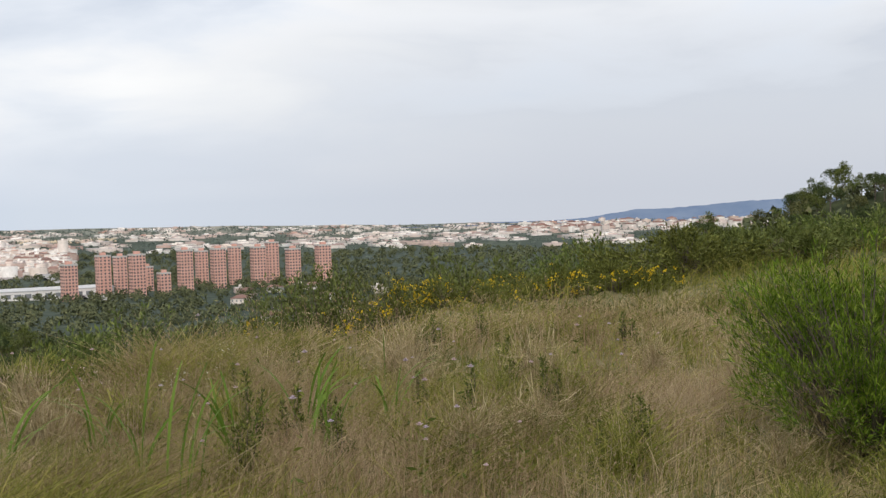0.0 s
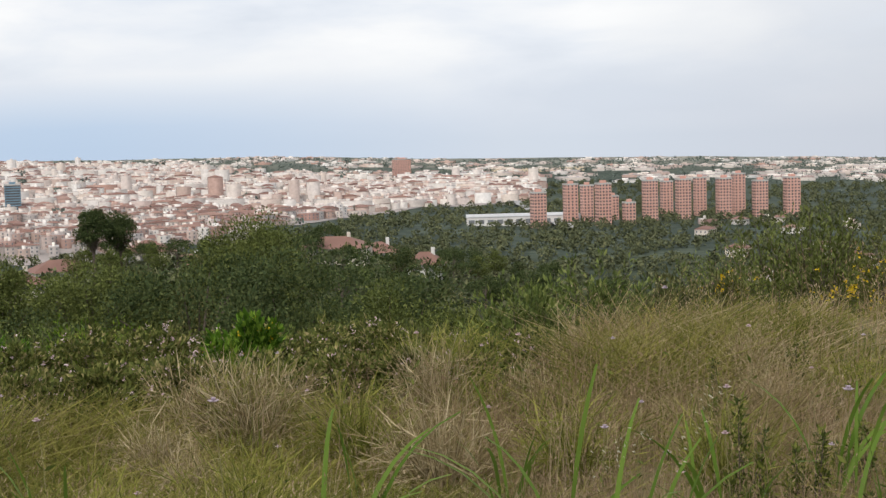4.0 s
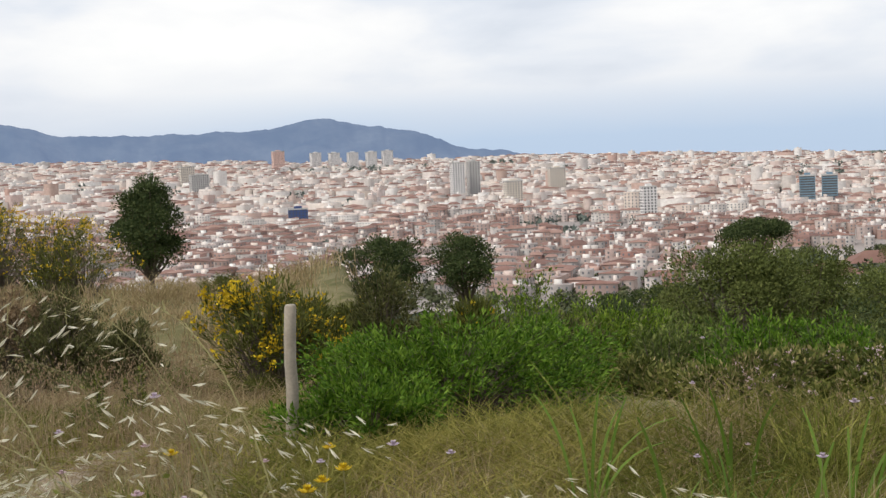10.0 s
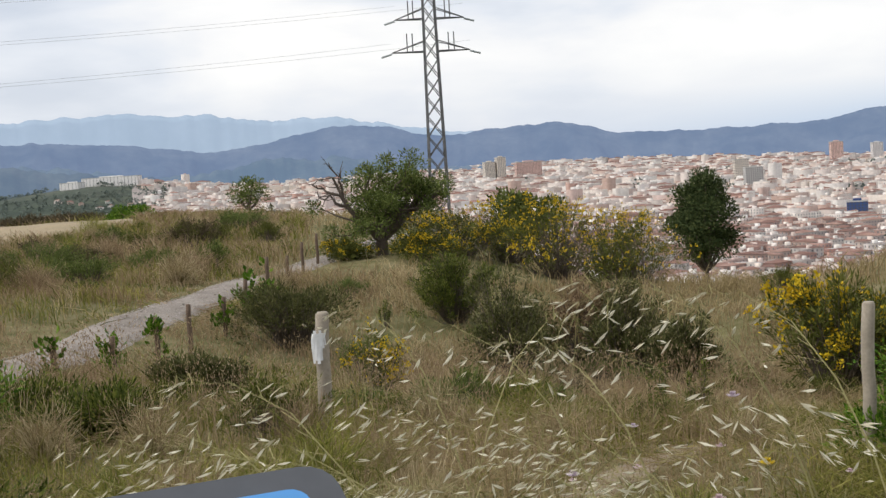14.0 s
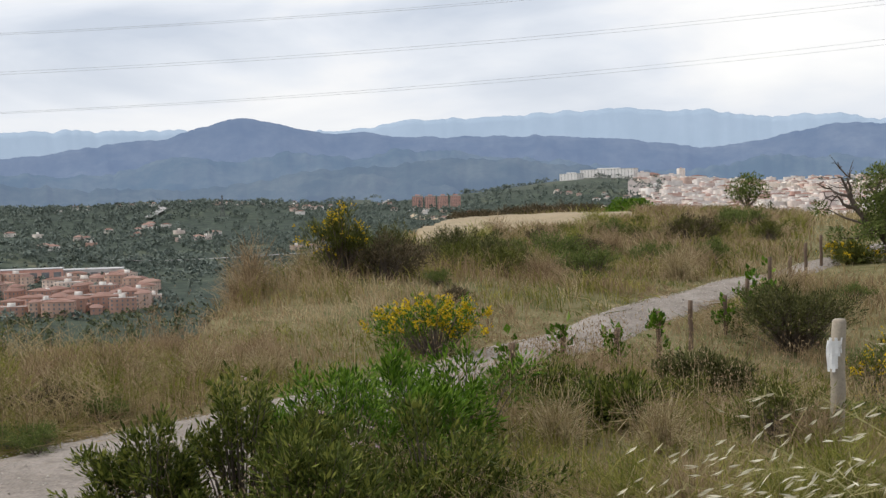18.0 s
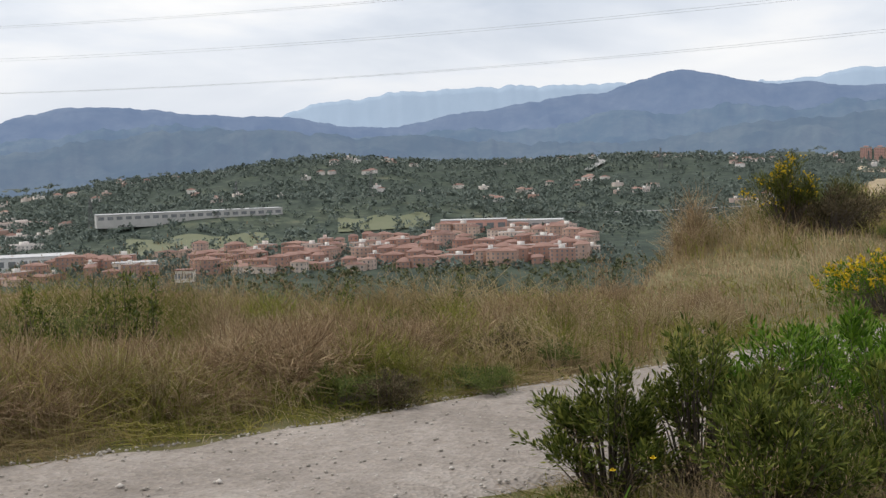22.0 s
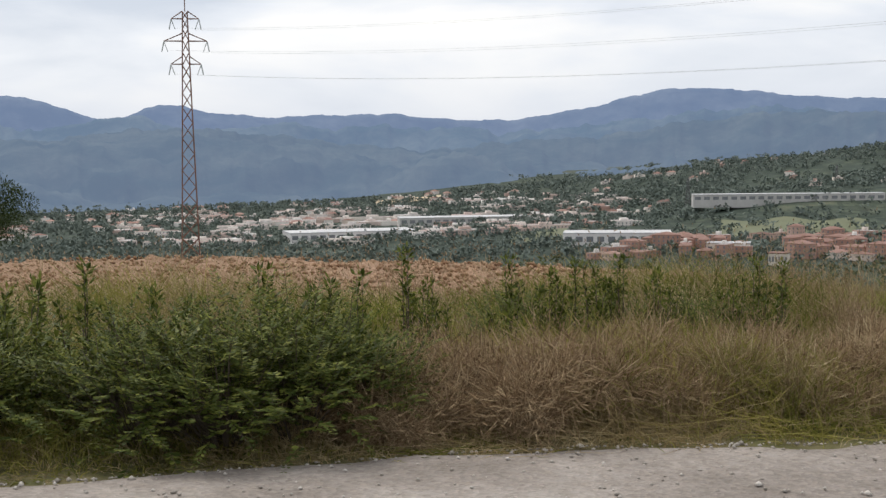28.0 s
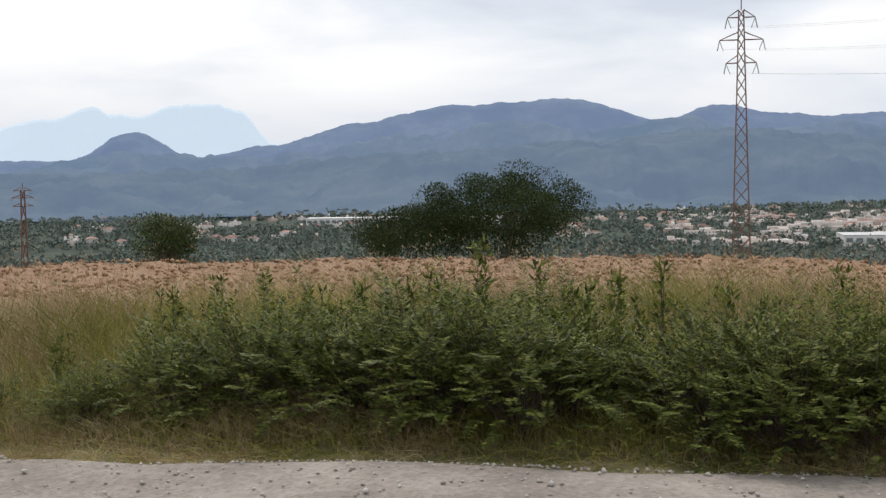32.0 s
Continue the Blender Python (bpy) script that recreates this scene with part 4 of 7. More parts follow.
def ribbon(name, label, pts, half, mat, lift=2.0, cat="road"):
    V, F = [], []
    P = []
    for (a0, d0), (a1, d1) in zip(pts, pts[1:]):
        for k in range(20):
            u = smooth(0, 20, k) * 0.5 + k / 40
            P.append(Vector((*polar(a0 + (a1 - a0) * u, d0 + (d1 - d0) * u), 0)))
    for i, p in enumerate(P):
        q = P[min(i + 1, len(P) - 1)] - P[max(i - 1, 0)]
        s = Vector((q.y, -q.x, 0)).normalized()
        for w in (-half, half):
            V.append((p.x + s.x * w, p.y + s.y * w, height(p.x, p.y) + lift))
    for i in range(len(P) - 1):
        F.append((2 * i, 2 * i + 1, 2 * i + 3, 2 * i + 2))
    me = bpy.data.meshes.new(name)
    me.from_pydata(V, [], F)
    me.materials.append(mat)
    return tagged(new(name, me), label, cat, kind="structure")


ribbon("road_motorway", "pale motorway curving down a wooded slope", [(112.9, 2420), (111.9, 2330), (111.5, 2200), (112.1, 2080)], 7, ROADGREY, 4)
ribbon("road_valley", "grey road embankment across the valley", [(101, 1500), (106, 1480), (111, 1450), (116, 1420)], 7, ROADGREY, 5)
ribbon("road_avenue", "straight main road leading into the city", [(14.6, 1180), (16.3, 1500), (17.8, 1900), (18.6, 2400)], 9, ROADGREY, 3)


def field(name, label, az0, az1, d0, d1, mat):
    V, F, n = [], [], 14
    for i in range(n + 1):
        for j in range(5):
            x, y = polar(az0 + (az1 - az0) * i / n, d0 + (d1 - d0) * j / 4 * (1 + 0.1 * sin(i)))
            V.append((x, y, height(x, y) + 1.2))
    for i in range(n):
        for j in range(4):
            k = i * 5 + j
            F.append((k, k + 5, k + 6, k + 1))
    me = bpy.data.meshes.new(name)
    me.from_pydata(V, [], F)
    me.materials.append(mat)
    tagged(new(name, me), label, "field", kind="structure")


for az0, az1, d0, d1, mat in ((80, 87, 2900, 3300, DRYFIELD), (14, 18, 3000, 3400, DRYFIELD), (97, 101, 2200, 2400, DRYFIELD),
                              (119, 123, 1280, 1360, GREENFIELD), (126, 132, 1150, 1280, GREENFIELD), (137, 141, 1150, 1300, GREENFIELD), (115, 119, 1600, 1750, DRYFIELD),
                              (144, 147, 2150, 2300, DRYFIELD)):
    field("field_far", "far field patch among woods", az0, az1, d0, d1, mat)

# ---- plants ----
BARK = surface("grey_brown_bark", (0.06, 0.045, 0.035), (0.14, 0.11, 0.085), 4, 30, 0.95, 0.6, 0.02)
L_DARKPINE = leafy("dark_pine_needles", [(0, (0.031, 0.048, 0.019)), (0.6, (0.059, 0.081, 0.028)), (1, (0.101, 0.120, 0.044))], 0.7, 0.12)
L_OLIVEPINE = leafy("olive_pine_needles", [(0, (0.055, 0.071, 0.018)), (0.6, (0.104, 0.126, 0.034)), (1, (0.168, 0.187, 0.056))], 0.7, 0.15)
L_ALMOND = leafy("almond_leaves", [(0, (0.052, 0.076, 0.020)), (0.6, (0.119, 0.155, 0.039)), (1, (0.220, 0.247, 0.077))], 0.6, 0.25)
L_BRIGHT = leafy("bright_green_leaves", [(0, (0.030, 0.072, 0.007)), (0.6, (0.090, 0.175, 0.016)), (1, (0.19, 0.29, 0.038))], 0.55, 0.3)
L_CREST = leafy("brownish_crest_leaves", [(0, (0.050, 0.042, 0.024)), (0.6, (0.105, 0.085, 0.050)), (1, (0.18, 0.14, 0.085))], 0.8, 0.15)
L_SAPLING = leafy("young_pine_needles", [(0, (0.045, 0.085, 0.008)), (0.6, (0.115, 0.185, 0.018)), (1, (0.25, 0.32, 0.045))], 0.6, 0.3)
L_STONEPINE = leafy("stone_pine_needles", [(0, (0.019, 0.031, 0.011)), (0.6, (0.038, 0.055, 0.018)), (1, (0.065, 0.082, 0.028))], 0.7, 0.12)
L_HEDGE = leafy("hedge_leaves", [(0, (0.034, 0.050, 0.010)), (0.6, (0.099, 0.124, 0.026)), (1, (0.224, 0.235, 0.051))], 0.55, 0.3)
L_BRAMBLE = leafy("bramble_leaves", [(0, (0.049, 0.064, 0.016)), (0.55, (0.123, 0.143, 0.036)), (0.85, (0.225, 0.224, 0.067)), (1, (0.361, 0.299, 0.142))], 0.6, 0.22)
L_DULL = leafy("dull_shrub_leaves", [(0, (0.041, 0.050, 0.018)), (0.6, (0.101, 0.105, 0.037)), (1, (0.175, 0.169, 0.066))], 0.7, 0.18)
L_BROOM = leafy("broom_stems_green", [(0, (0.050, 0.060, 0.014)), (0.7, (0.118, 0.130, 0.030)), (1, (0.19, 0.195, 0.052))], 0.7, 0.2)
L_DRY = leafy("dry_stalks", [(0, (0.12, 0.077, 0.045)), (0.5, (0.27, 0.185, 0.108)), (1, (0.46, 0.355, 0.22))], 0.85, 0.15)
F_YELLOW = leafy("yellow_broom_flowers", [(0, (0.46, 0.30, 0.012)), (1, (0.70, 0.52, 0.03))], 0.6, 0.25)
F_PALE = leafy("pale_pink_flowers", [(0, (0.46, 0.30, 0.34)), (1, (0.68, 0.56, 0.56))], 0.7, 0.25)
F_LILAC = leafy("lilac_flowers", [(0, (0.44, 0.35, 0.43)), (1, (0.64, 0.55, 0.61))], 0.7, 0.25)


def shrub_geometry(rng, R, H, shoots, per, leaf, width, spread=1.0, start=0.25, jitter=0.35, base=0.2, upright=0.5, tuft=0.0, lobes=None, wild=0.0):
    """Shoots curve up and out from a small foot; leaves stand along them. A leafy shrub's shoots end in rounded lobes with dark gaps between.
    Returns leaf and stem meshes' data and the shoots' ends."""
    if lobes is None:
        lobes = int(5 + 6 * R) if width > 0.06 else 0
    ang = rng.uniform(0, 2 * pi, shoots)
    out = np.sqrt(rng.random(shoots)) * R * spread
    if lobes:
        la, lo = rng.uniform(0, 2 * pi, lobes), np.sqrt(rng.random(lobes)) * R * 0.7
        lo[0] = 0.1 * R
        lz = H * rng.uniform(0.22, 0.72, lobes) * np.sqrt(1 - 0.75 * (lo / R) ** 2)
        lz[0] = H * 0.7
        lr = R * rng.uniform(0.26, 0.44, lobes)
        lh = np.minimum(lr * 1.15, H * 0.32)
        k = rng.integers(0, lobes, shoots)
        mid = np.stack([np.cos(la) * lo, np.sin(la) * lo, lz], -1)[k]
        v = unit(rng.normal(size=(shoots, 3)) + (0, 0, 0.8))
        tip = mid + v * np.stack([lr, lr, lh], -1)[k] * rng.uniform(0.7, 1.1, (shoots, 1))
        tip[:, 2] = np.maximum(tip[:, 2], 0.05)
        foot = tip * (base * 0.5, base * 0.5, 0)
        heart = mid[:, None] - (0, 0, 0.25 * H)
        start = max(start, 0.6)
    else:
        top = H * np.maximum(0.08, 1 - (out / (R * 1.02)) ** 2.4) ** 0.4 * rng.uniform(0.68, 1.1, shoots)
        low = rng.random(shoots) < 0.25
        top[low] *= rng.uniform(0.3, 0.7, low.sum())
        foot = np.stack([np.cos(ang) * out * base, np.sin(ang) * out * base, 0 * ang], -1)
        tip = np.stack([np.cos(ang) * out, np.sin(ang) * out, top], -1)
        heart = np.zeros((shoots, 1, 3))
    ctl = foot * 0.5 + tip * 0.5
    ctl[:, 2] = tip[:, 2] * (0.4 + 0.45 * upright)
    t = rng.uniform(start, 1.0, (shoots, per))
    if tuft:
        t = 1 - (1 - t) * (1 - tuft * rng.random((shoots, per)))
    T = t[..., None]
    pos = foot[:, None] * (1 - T) ** 2 + 2 * ctl[:, None] * T * (1 - T) + tip[:, None] * T ** 2
    tan_v = unit(2 * (ctl - foot)[:, None] * (1 - T) + 2 * (tip - ctl)[:, None] * T)
    side = unit(rng.normal(size=pos.shape))
    away = unit(pos - heart)
    way = unit(tan_v * 0.6 * (1 - wild) + side * (0.9 + wild) + (away * 0.5 * (1 - wild) if lobes else 0))
    pos = pos + side * (jitter if not lobes else 1.1) * leaf * rng.random(T.shape)
    face = unit(rng.normal(size=pos.shape) * 0.55 + away + (0, 0, 0.35)) if lobes else unit(rng.normal(size=pos.shape) + (0, 0, 1.2))
    pos, way, face = pos.reshape(-1, 3), way.reshape(-1, 3), face.reshape(-1, 3)
    pos[:, 2] = np.maximum(pos[:, 2], 0.01)
    size = leaf * rng.uniform(0.6, 1.3, len(pos))
    lv = leaf_quads(pos, way, face, size, size * width)
    # stems: thin three-sided strips
    s = 0.004 + 0.004 * H
    ks = np.linspace(0, 1, 3)
    pts = np.stack([foot * (1 - k) ** 2 + 2 * ctl * k * (1 - k) + tip * k ** 2 for k in ks], 1)
    tri = np.array([(1, 0, 0), (-0.5, 0.87, 0), (-0.5, -0.87, 0)]) * s
    v = (pts[:, :, None, :] + tri[None, None] * (1.1 - ks)[None, :, None, None]).reshape(-1, 3)
    f = []
    for j in range(2):
        for c in range(3):
            f.append((j * 3 + c, j * 3 + (c + 1) % 3, (j + 1) * 3 + (c + 1) % 3, (j + 1) * 3 + c))
    st = v, (np.arange(shoots)[:, None, None] * 9 + np.array(f)[None]).reshape(-1, 4)
    return lv, st, tip


def petals(rng, at, size, n=4):
    """A few petals set round each point."""
    p = np.repeat(at, n, 0) + rng.normal(size=(len(at) * n, 3)) * size * 0.35
    return leaf_quads(p, unit(rng.normal(size=p.shape) + (0, 0, 0.4)), rng.normal(size=p.shape), size, size * 0.7)


def shrub(name, at, label, mat, R, H, shoots, per, leaf, width, seed, flower=None, flower_n=0, flower_size=0.03, cat="shrub", group="", scale=1.0, turn=0, stem=None, **kw):
    rng = np.random.default_rng(seed)
    e = thing(name, at, label, cat, group, turn=turn, scale=scale)
    lv, st, tip = shrub_geometry(rng, R, H, shoots, per, leaf, width, **kw)
    part("foliage", mesh_np("foliage", *lv, mat), mat, e)
    part("branching", mesh_np("branching", *st, stem or BARK), stem or BARK, e, kind="stuff")
    if flower:
        # blossom gathers in some parts of the bush
        weight = np.array([max(0.03, 0.5 + 1.6 * noise.noise(Vector(q) * (1.6 / R) + Vector((seed, 0, 0)))) for q in tip])
        pick = tip[rng.choice(len(tip), flower_n, p=weight / weight.sum())]
        pick = pick * rng.uniform(0.93, 1.05, (flower_n, 1)) + rng.normal(size=(flower_n, 3)) * 0.03 * H
        pick = pick[pick[:, 2] > H * 0.3]
        part("blossom", mesh_np("blossom", *petals(rng, pick, flower_size), flower), flower, e, kind="stuff")
    return e


def tree(name, at, label, mat, H, crown_w, crown_h, lobes, per, leaf, seed, trunk=0.12, lean=0.0, group="", flat=False, lobe=0.3, low=0.25, cat="tree", limbs=99, cone=0.0, upper=0.4):
    """A tapered trunk with limbs that each carry a lobe of leaves; gaps stay between the lobes."""
    rng = np.random.default_rng(seed)
    e = thing(name, at, label, cat, group)
    bm = bmesh.new()
    ctr = Vector((lean, 0, H - crown_h / 2))
    fork = Vector((lean * 0.6, 0, H - crown_h * (0.9 if not flat else 1.05)))
    fork.z = max(fork.z, H * low)
    tube(bm, [(0, 0, -0.3), (lean * 0.15, 0.03, fork.z * 0.4), fork], [trunk * 1.3, trunk, trunk * 0.75], 8)
    centres, rad = [], []
    for i in range(lobes):
        v = Vector(rng.normal(size=3) + (0, 0, 0.25)).normalized() * (0.55 + 0.5 * rng.random())
        slim = 1 - cone * (v.z + 1) / 2
        v.x, v.y = v.x * slim, v.y * slim
        c = ctr + Vector((v.x * crown_w / 2 * 0.8, v.y * crown_w / 2 * 0.8, v.z * crown_h / 2 * 0.8))
        if flat:
            c.z = H - crown_h * 0.35 - (hypot(v.x, v.y) ** 2) * crown_h * 0.35 + rng.uniform(-0.1, 0.1) * crown_h
        centres.append(c)
        rad.append(lobe * min(crown_w, crown_h * 1.4) * rng.uniform(0.55, 1.1))
        m = fork.lerp(c, 0.5) + Vector((0, 0, -0.05 * H))
        if i < limbs:
            tube(bm, [fork - Vector((0, 0, 0.2 * rng.random() * fork.z)), m, c], [trunk * 0.45, trunk * 0.28, trunk * 0.1], 5)
    part("trunk", bm, BARK, e)
    sets = []
    for c, r in zip(centres, rad):
        v = unit(rng.normal(size=(per, 3)) + (0, 0, upper))
        pos = np.array(c) + v * (r * rng.random((per, 1)) ** 0.3) * (1, 1, 0.8)
        size = leaf * rng.uniform(0.6, 1.3, per)
        face = v + 0.6 * unit(np.array(c) - np.array(ctr) + 1e-6) + rng.normal(size=v.shape) * 0.4 + (0, 0, 0.3)
        sets.append(leaf_quads(pos, unit(v + rng.normal(size=v.shape) * 0.7 + (0, 0, 0.25)), face, size, size * 0.5))
    part("crown", mesh_np("crown", *join(*sets), mat), mat, e)
    return e


# -- trees that stand out: heading, distance, where the top stands against the sky --
for nm, az, d, top, cw, ch, lobes, per, leaf, sd, tr, mat, kw, lab in (
        ("pine_tree", 67.0, 66, -0.05, 4.9, 5.6, 60, 380, 0.14, 21, 0.13, L_DARKPINE, dict(lobe=0.18, low=0.06, cone=0.5), "dark young pine at the brow of the hill"),
        ("almond_tree", 86.4, 58, 0.55, 1.9, 1.6, 16, 110, 0.11, 23, 0.08, L_ALMOND, dict(lobe=0.26), "small almond tree on the crest"),
        ("shrub_tree", 85.6, 55, -0.7, 2.2, 1.3, 16, 110, 0.11, 36, 0.08, L_DULL, dict(lobe=0.26, low=0.1), "dark bush below a small almond tree"),
        ("pine_tree", 74.6, 70, -0.60, 4.0, 3.0, 30, 130, 0.25, 24, 0.14, L_OLIVEPINE, dict(lobe=0.25), "rounded pine behind flowering broom"),
        ("pine_tree", 57.2, 110, -3.25, 7.6, 5.6, 34, 460, 0.22, 25, 0.25, L_DARKPINE, dict(lobe=0.22), "pine with a rounded crown below the brow"),
        ("pine_tree", 53.6, 112, -3.2, 6.0, 5.6, 28, 460, 0.22, 26, 0.25, L_DARKPINE, dict(lobe=0.24), "pine with a broad crown below the brow"),
        ("stone_pine", 41.2, 240, -2.95, 16.0, 5.5, 54, 240, 0.4, 27, 0.35, L_DARKPINE, dict(flat=True, lobe=0.24), "umbrella-shaped stone pine over the houses"),
        ("pine_tree", 35.0, 300, -2.45, 7.5, 10, 44, 220, 0.45, 28, 0.3, L_DARKPINE, dict(lobe=0.26), "tall dark pine among villas"),
        ("pine_tree", 33.9, 305, -2.55, 7.5, 10, 44, 220, 0.45, 38, 0.3, L_DARKPINE, dict(lobe=0.26), "tall dark pine beside another"),
        ("pine_tree", 28.3, 78, -3.0, 11.5, 9.0, 60, 520, 0.18, 29, 0.28, L_OLIVEPINE, dict(lobe=0.2, low=0.1, cone=0.35), "broad olive-green pine on the slope"),
        ("pine_tree", 41.8, 72, -3.85, 9.0, 7.5, 42, 500, 0.18, 30, 0.25, L_OLIVEPINE, dict(lobe=0.22, low=0.1), "olive-green pine on the slope"),
        ("pine_tree", 39.2, 80, -4.3, 7.0, 6.6, 36, 440, 0.18, 39, 0.2, L_OLIVEPINE, dict(lobe=0.22, low=0.1), "slim olive-green pine on the slope"),
        ("pine_tree", 34.6, 70, -4.8, 8.0, 6.0, 34, 440, 0.18, 31, 0.2, L_OLIVEPINE, dict(lobe=0.22, low=0.1), "bushy young pine on the slope"),
        ("pine_tree", 31.6, 74, -5.6, 6.0, 5.5, 30, 400, 0.18, 37, 0.2, L_DULL, dict(lobe=0.22, low=0.1), "dull green tree on the slope"),
        ("stone_pine", 164.9, 95, -0.2, 14.5, 7.2, 62, 800, 0.16, 32, 0.3, L_STONEPINE, dict(lobe=0.19, low=0.06, upper=0.2, limbs=5), "wide rounded stone pine at the field's edge"),
        ("stone_pine", 169.0, 93, -1.75, 9.0, 5.0, 32, 620, 0.16, 33, 0.2, L_STONEPINE, dict(lobe=0.23, low=0.06, upper=0.2, limbs=4), "low pine beside a larger one"),
        ("pine_tree", 179.4, 60, -2.15, 3.2, 2.4, 34, 200, 0.13, 34, 0.1, L_DARKPINE, dict(lobe=0.24), "small round tree at the field's end"),
        ("tree", 91.3, 50, -0.30, 2.8, 1.2, 24, 130, 0.11, 35, 0.08, L_BRIGHT, dict(lobe=0.22, low=0.1), "low green tree on the crest of the mound")):
    tree(nm, spot(az, d), lab, mat, reach(az, d, top), cw, ch, lobes, per, leaf, sd, tr, **kw)

def gnarled_almond(at, seed):
    """Low forked dark trunk, crooked limbs, clumps of leaves with gaps, and dead grey branches on one flank."""
    rng = np.random.default_rng(seed)
    e = thing("almond_tree", at, "gnarled almond tree with dead branches beside the track", "tree")

    def crooked(a, b, r0, r1, n, kink):
        bm = bmesh.new()
        a, b = Vector(a), Vector(b)
        pts = [a.lerp(b, k / n) + (Vector(rng.normal(size=3)) * kink * sin(pi * k / n) if 0 < k < n else Vector()) for k in range(n + 1)]
        tube(bm, pts, [r0 + (r1 - r0) * k / n for k in range(n + 1)], 7)
        return bm, pts

    bm, stem = crooked((0, 0, -0.3), (0.02, 0.02, 0.28), 0.17, 0.13, 3, 0.01)
    part("trunk", bm, BARK, e)
    leaves = []
    for my, mx, mz in ((-0.55, 0.1, 0.8), (-0.2, -0.35, 1.3), (0.4, 0.3, 1.45), (0.85, -0.2, 1.1), (1.2, 0.15, 1.2), (0.25, 0.0, 1.0), (0.7, 0.1, 1.5)):
        bm, limb = crooked(stem[-1], (mx, my, mz), 0.085, 0.04, 6, 0.07)
        part("limb", bm, BARK, e)
        twigs = bmesh.new()
        for k in range(11):
            p = limb[int(rng.integers(3, 7))]
            q = p + Vector((rng.normal() * 0.42, rng.normal() * 0.34, 0.24 + rng.normal() * 0.26))
            pts = [p, p.lerp(q, 0.4) + Vector(rng.normal(size=3)) * 0.05, p.lerp(q, 0.75) + Vector(rng.normal(size=3)) * 0.04, q]
            tube(twigs, pts, [0.028, 0.02, 0.013, 0.006], 5)
            n = 210
            v = unit(rng.normal(size=(n, 3)) + (0, 0, 0.2))
            pos = np.array(q) + v * (rng.uniform(0.17, 0.3) * rng.random((n, 1)) ** 0.4) * (1, 1, 0.8)
            size = 0.075 * rng.uniform(0.6, 1.3, n)
            leaves.append(leaf_quads(pos, v + rng.normal(size=v.shape) * 0.7, v + rng.normal(size=v.shape) * 0.45 + (0, 0, 0.4), size, size * 0.34))
        part("branching", twigs, BARK, e, kind="stuff")
    bm, limb = crooked(stem[-1], (0.05, -0.72, 1.2), 0.075, 0.045, 6, 0.05)
    part("dead_limb", bm, BARK, e, "bare dead limb")
    for dy, dz in ((-0.25, 0.75), (-0.62, 0.32), (-0.05, 0.5), (-0.5, 0.05)):
        bm, arm = crooked(limb[-1 if dz > 0.3 else -2], limb[-1] + Vector((rng.normal() * 0.1, dy, dz)), 0.038, 0.012, 6, 0.05)
        for k in range(8):
            p = arm[int(rng.integers(2, 7))]
            q = p + Vector((rng.normal() * 0.12, rng.normal() * 0.15 - 0.04, rng.normal() * 0.14 + 0.06))
            tube(bm, [p, p.lerp(q, 0.5) + Vector(rng.normal(size=3)) * 0.025, q], [0.013, 0.009, 0.004], 4)
        part("dead_branch", bm, BARK, e, "bare dead branch")
    part("crown", mesh_np("crown", *join(*leaves), L_ALMOND), L_ALMOND, e)


gnarled_almond(spot(80.6, 27.5), 22)

# -- woods on the slopes below: a few kinds, repeated --
def wood_kinds(per, leaf, group):
    return [tree("pine_tree", (0, 0, -400), "dark pine in the wood below", L_DARKPINE, 9, 6.5, 5.5, 30, per, leaf, 40, 0.2, group=group, lobe=0.24, limbs=5),
            tree("oak_tree", (0, 0, -400), "round evergreen oak in the wood below", L_DULL, 7, 7.0, 5.6, 30, per, leaf, 41, 0.2, group=group, lobe=0.24, low=0.1, limbs=5),
            tree("oak_tree", (0, 0, -400), "green leafy tree in the wood below", L_ALMOND, 7.5, 6.0, 6.0, 28, per, leaf, 42, 0.18, group=group, lobe=0.24, low=0.12, limbs=5),
            tree("pine_tree", (0, 0, -400), "olive pine in the wood below", L_OLIVEPINE, 9, 6.2, 7.0, 32, per, leaf, 43, 0.2, group=group, lobe=0.21, low=0.1, limbs=5),
            tree("stone_pine", (0, 0, -400), "umbrella pine in the wood below", L_DARKPINE, 10, 8.5, 4.0, 28, per, leaf, 44, 0.22, group=group, flat=True, lobe=0.24, limbs=8)]


FINE, COARSE = wood_kinds(230, 0.17, "slope wood"), wood_kinds(60, 0.4, "lower wood")
TOPS = [(-40, -1.5), (-16, -2.6), (-8, -4.4), (0, -5.0), (12, -5.8), (17, -4.9), (22, -3.2), (32, -3.4), (38, -3.6), (42, -4.9), (45, -5.1), (62, -5.3), (66, -5.5)]


def plant_wood(n, az0, az1, d0, d1, seed, free=False):
    KINDS = FINE if d0 < 150 else COARSE
    rng = np.random.default_rng(seed)
    k = tries = 0
    while k < n and tries < n * 12:
        tries += 1
        az, d = rng.uniform(az0, az1), d0 + (d1 - d0) * rng.random() ** 1.1
        i = int(rng.integers(0, len(KINDS)))
        H = (9, 7, 7.5, 9, 10)[i]
        p = spot(az, d, -0.3)
        want = 1.55 + d * tan(radians(along(TOPS, az) - (1.7 if d < 150 else 0) - abs(rng.normal()) * 0.8)) - p.z
        s = rng.uniform(0.7, 1.2) if free else min(want / H, rng.uniform(0.7, 1.25))
        if s < 0.45:
            continue
        copy_thing(KINDS[i], Matrix.Translation(p) @ Matrix.Rotation(rng.uniform(0, 6.28), 4, "Z") @ Matrix.Diagonal((s, s, s * rng.uniform(0.85, 1.15), 1)))
        k += 1


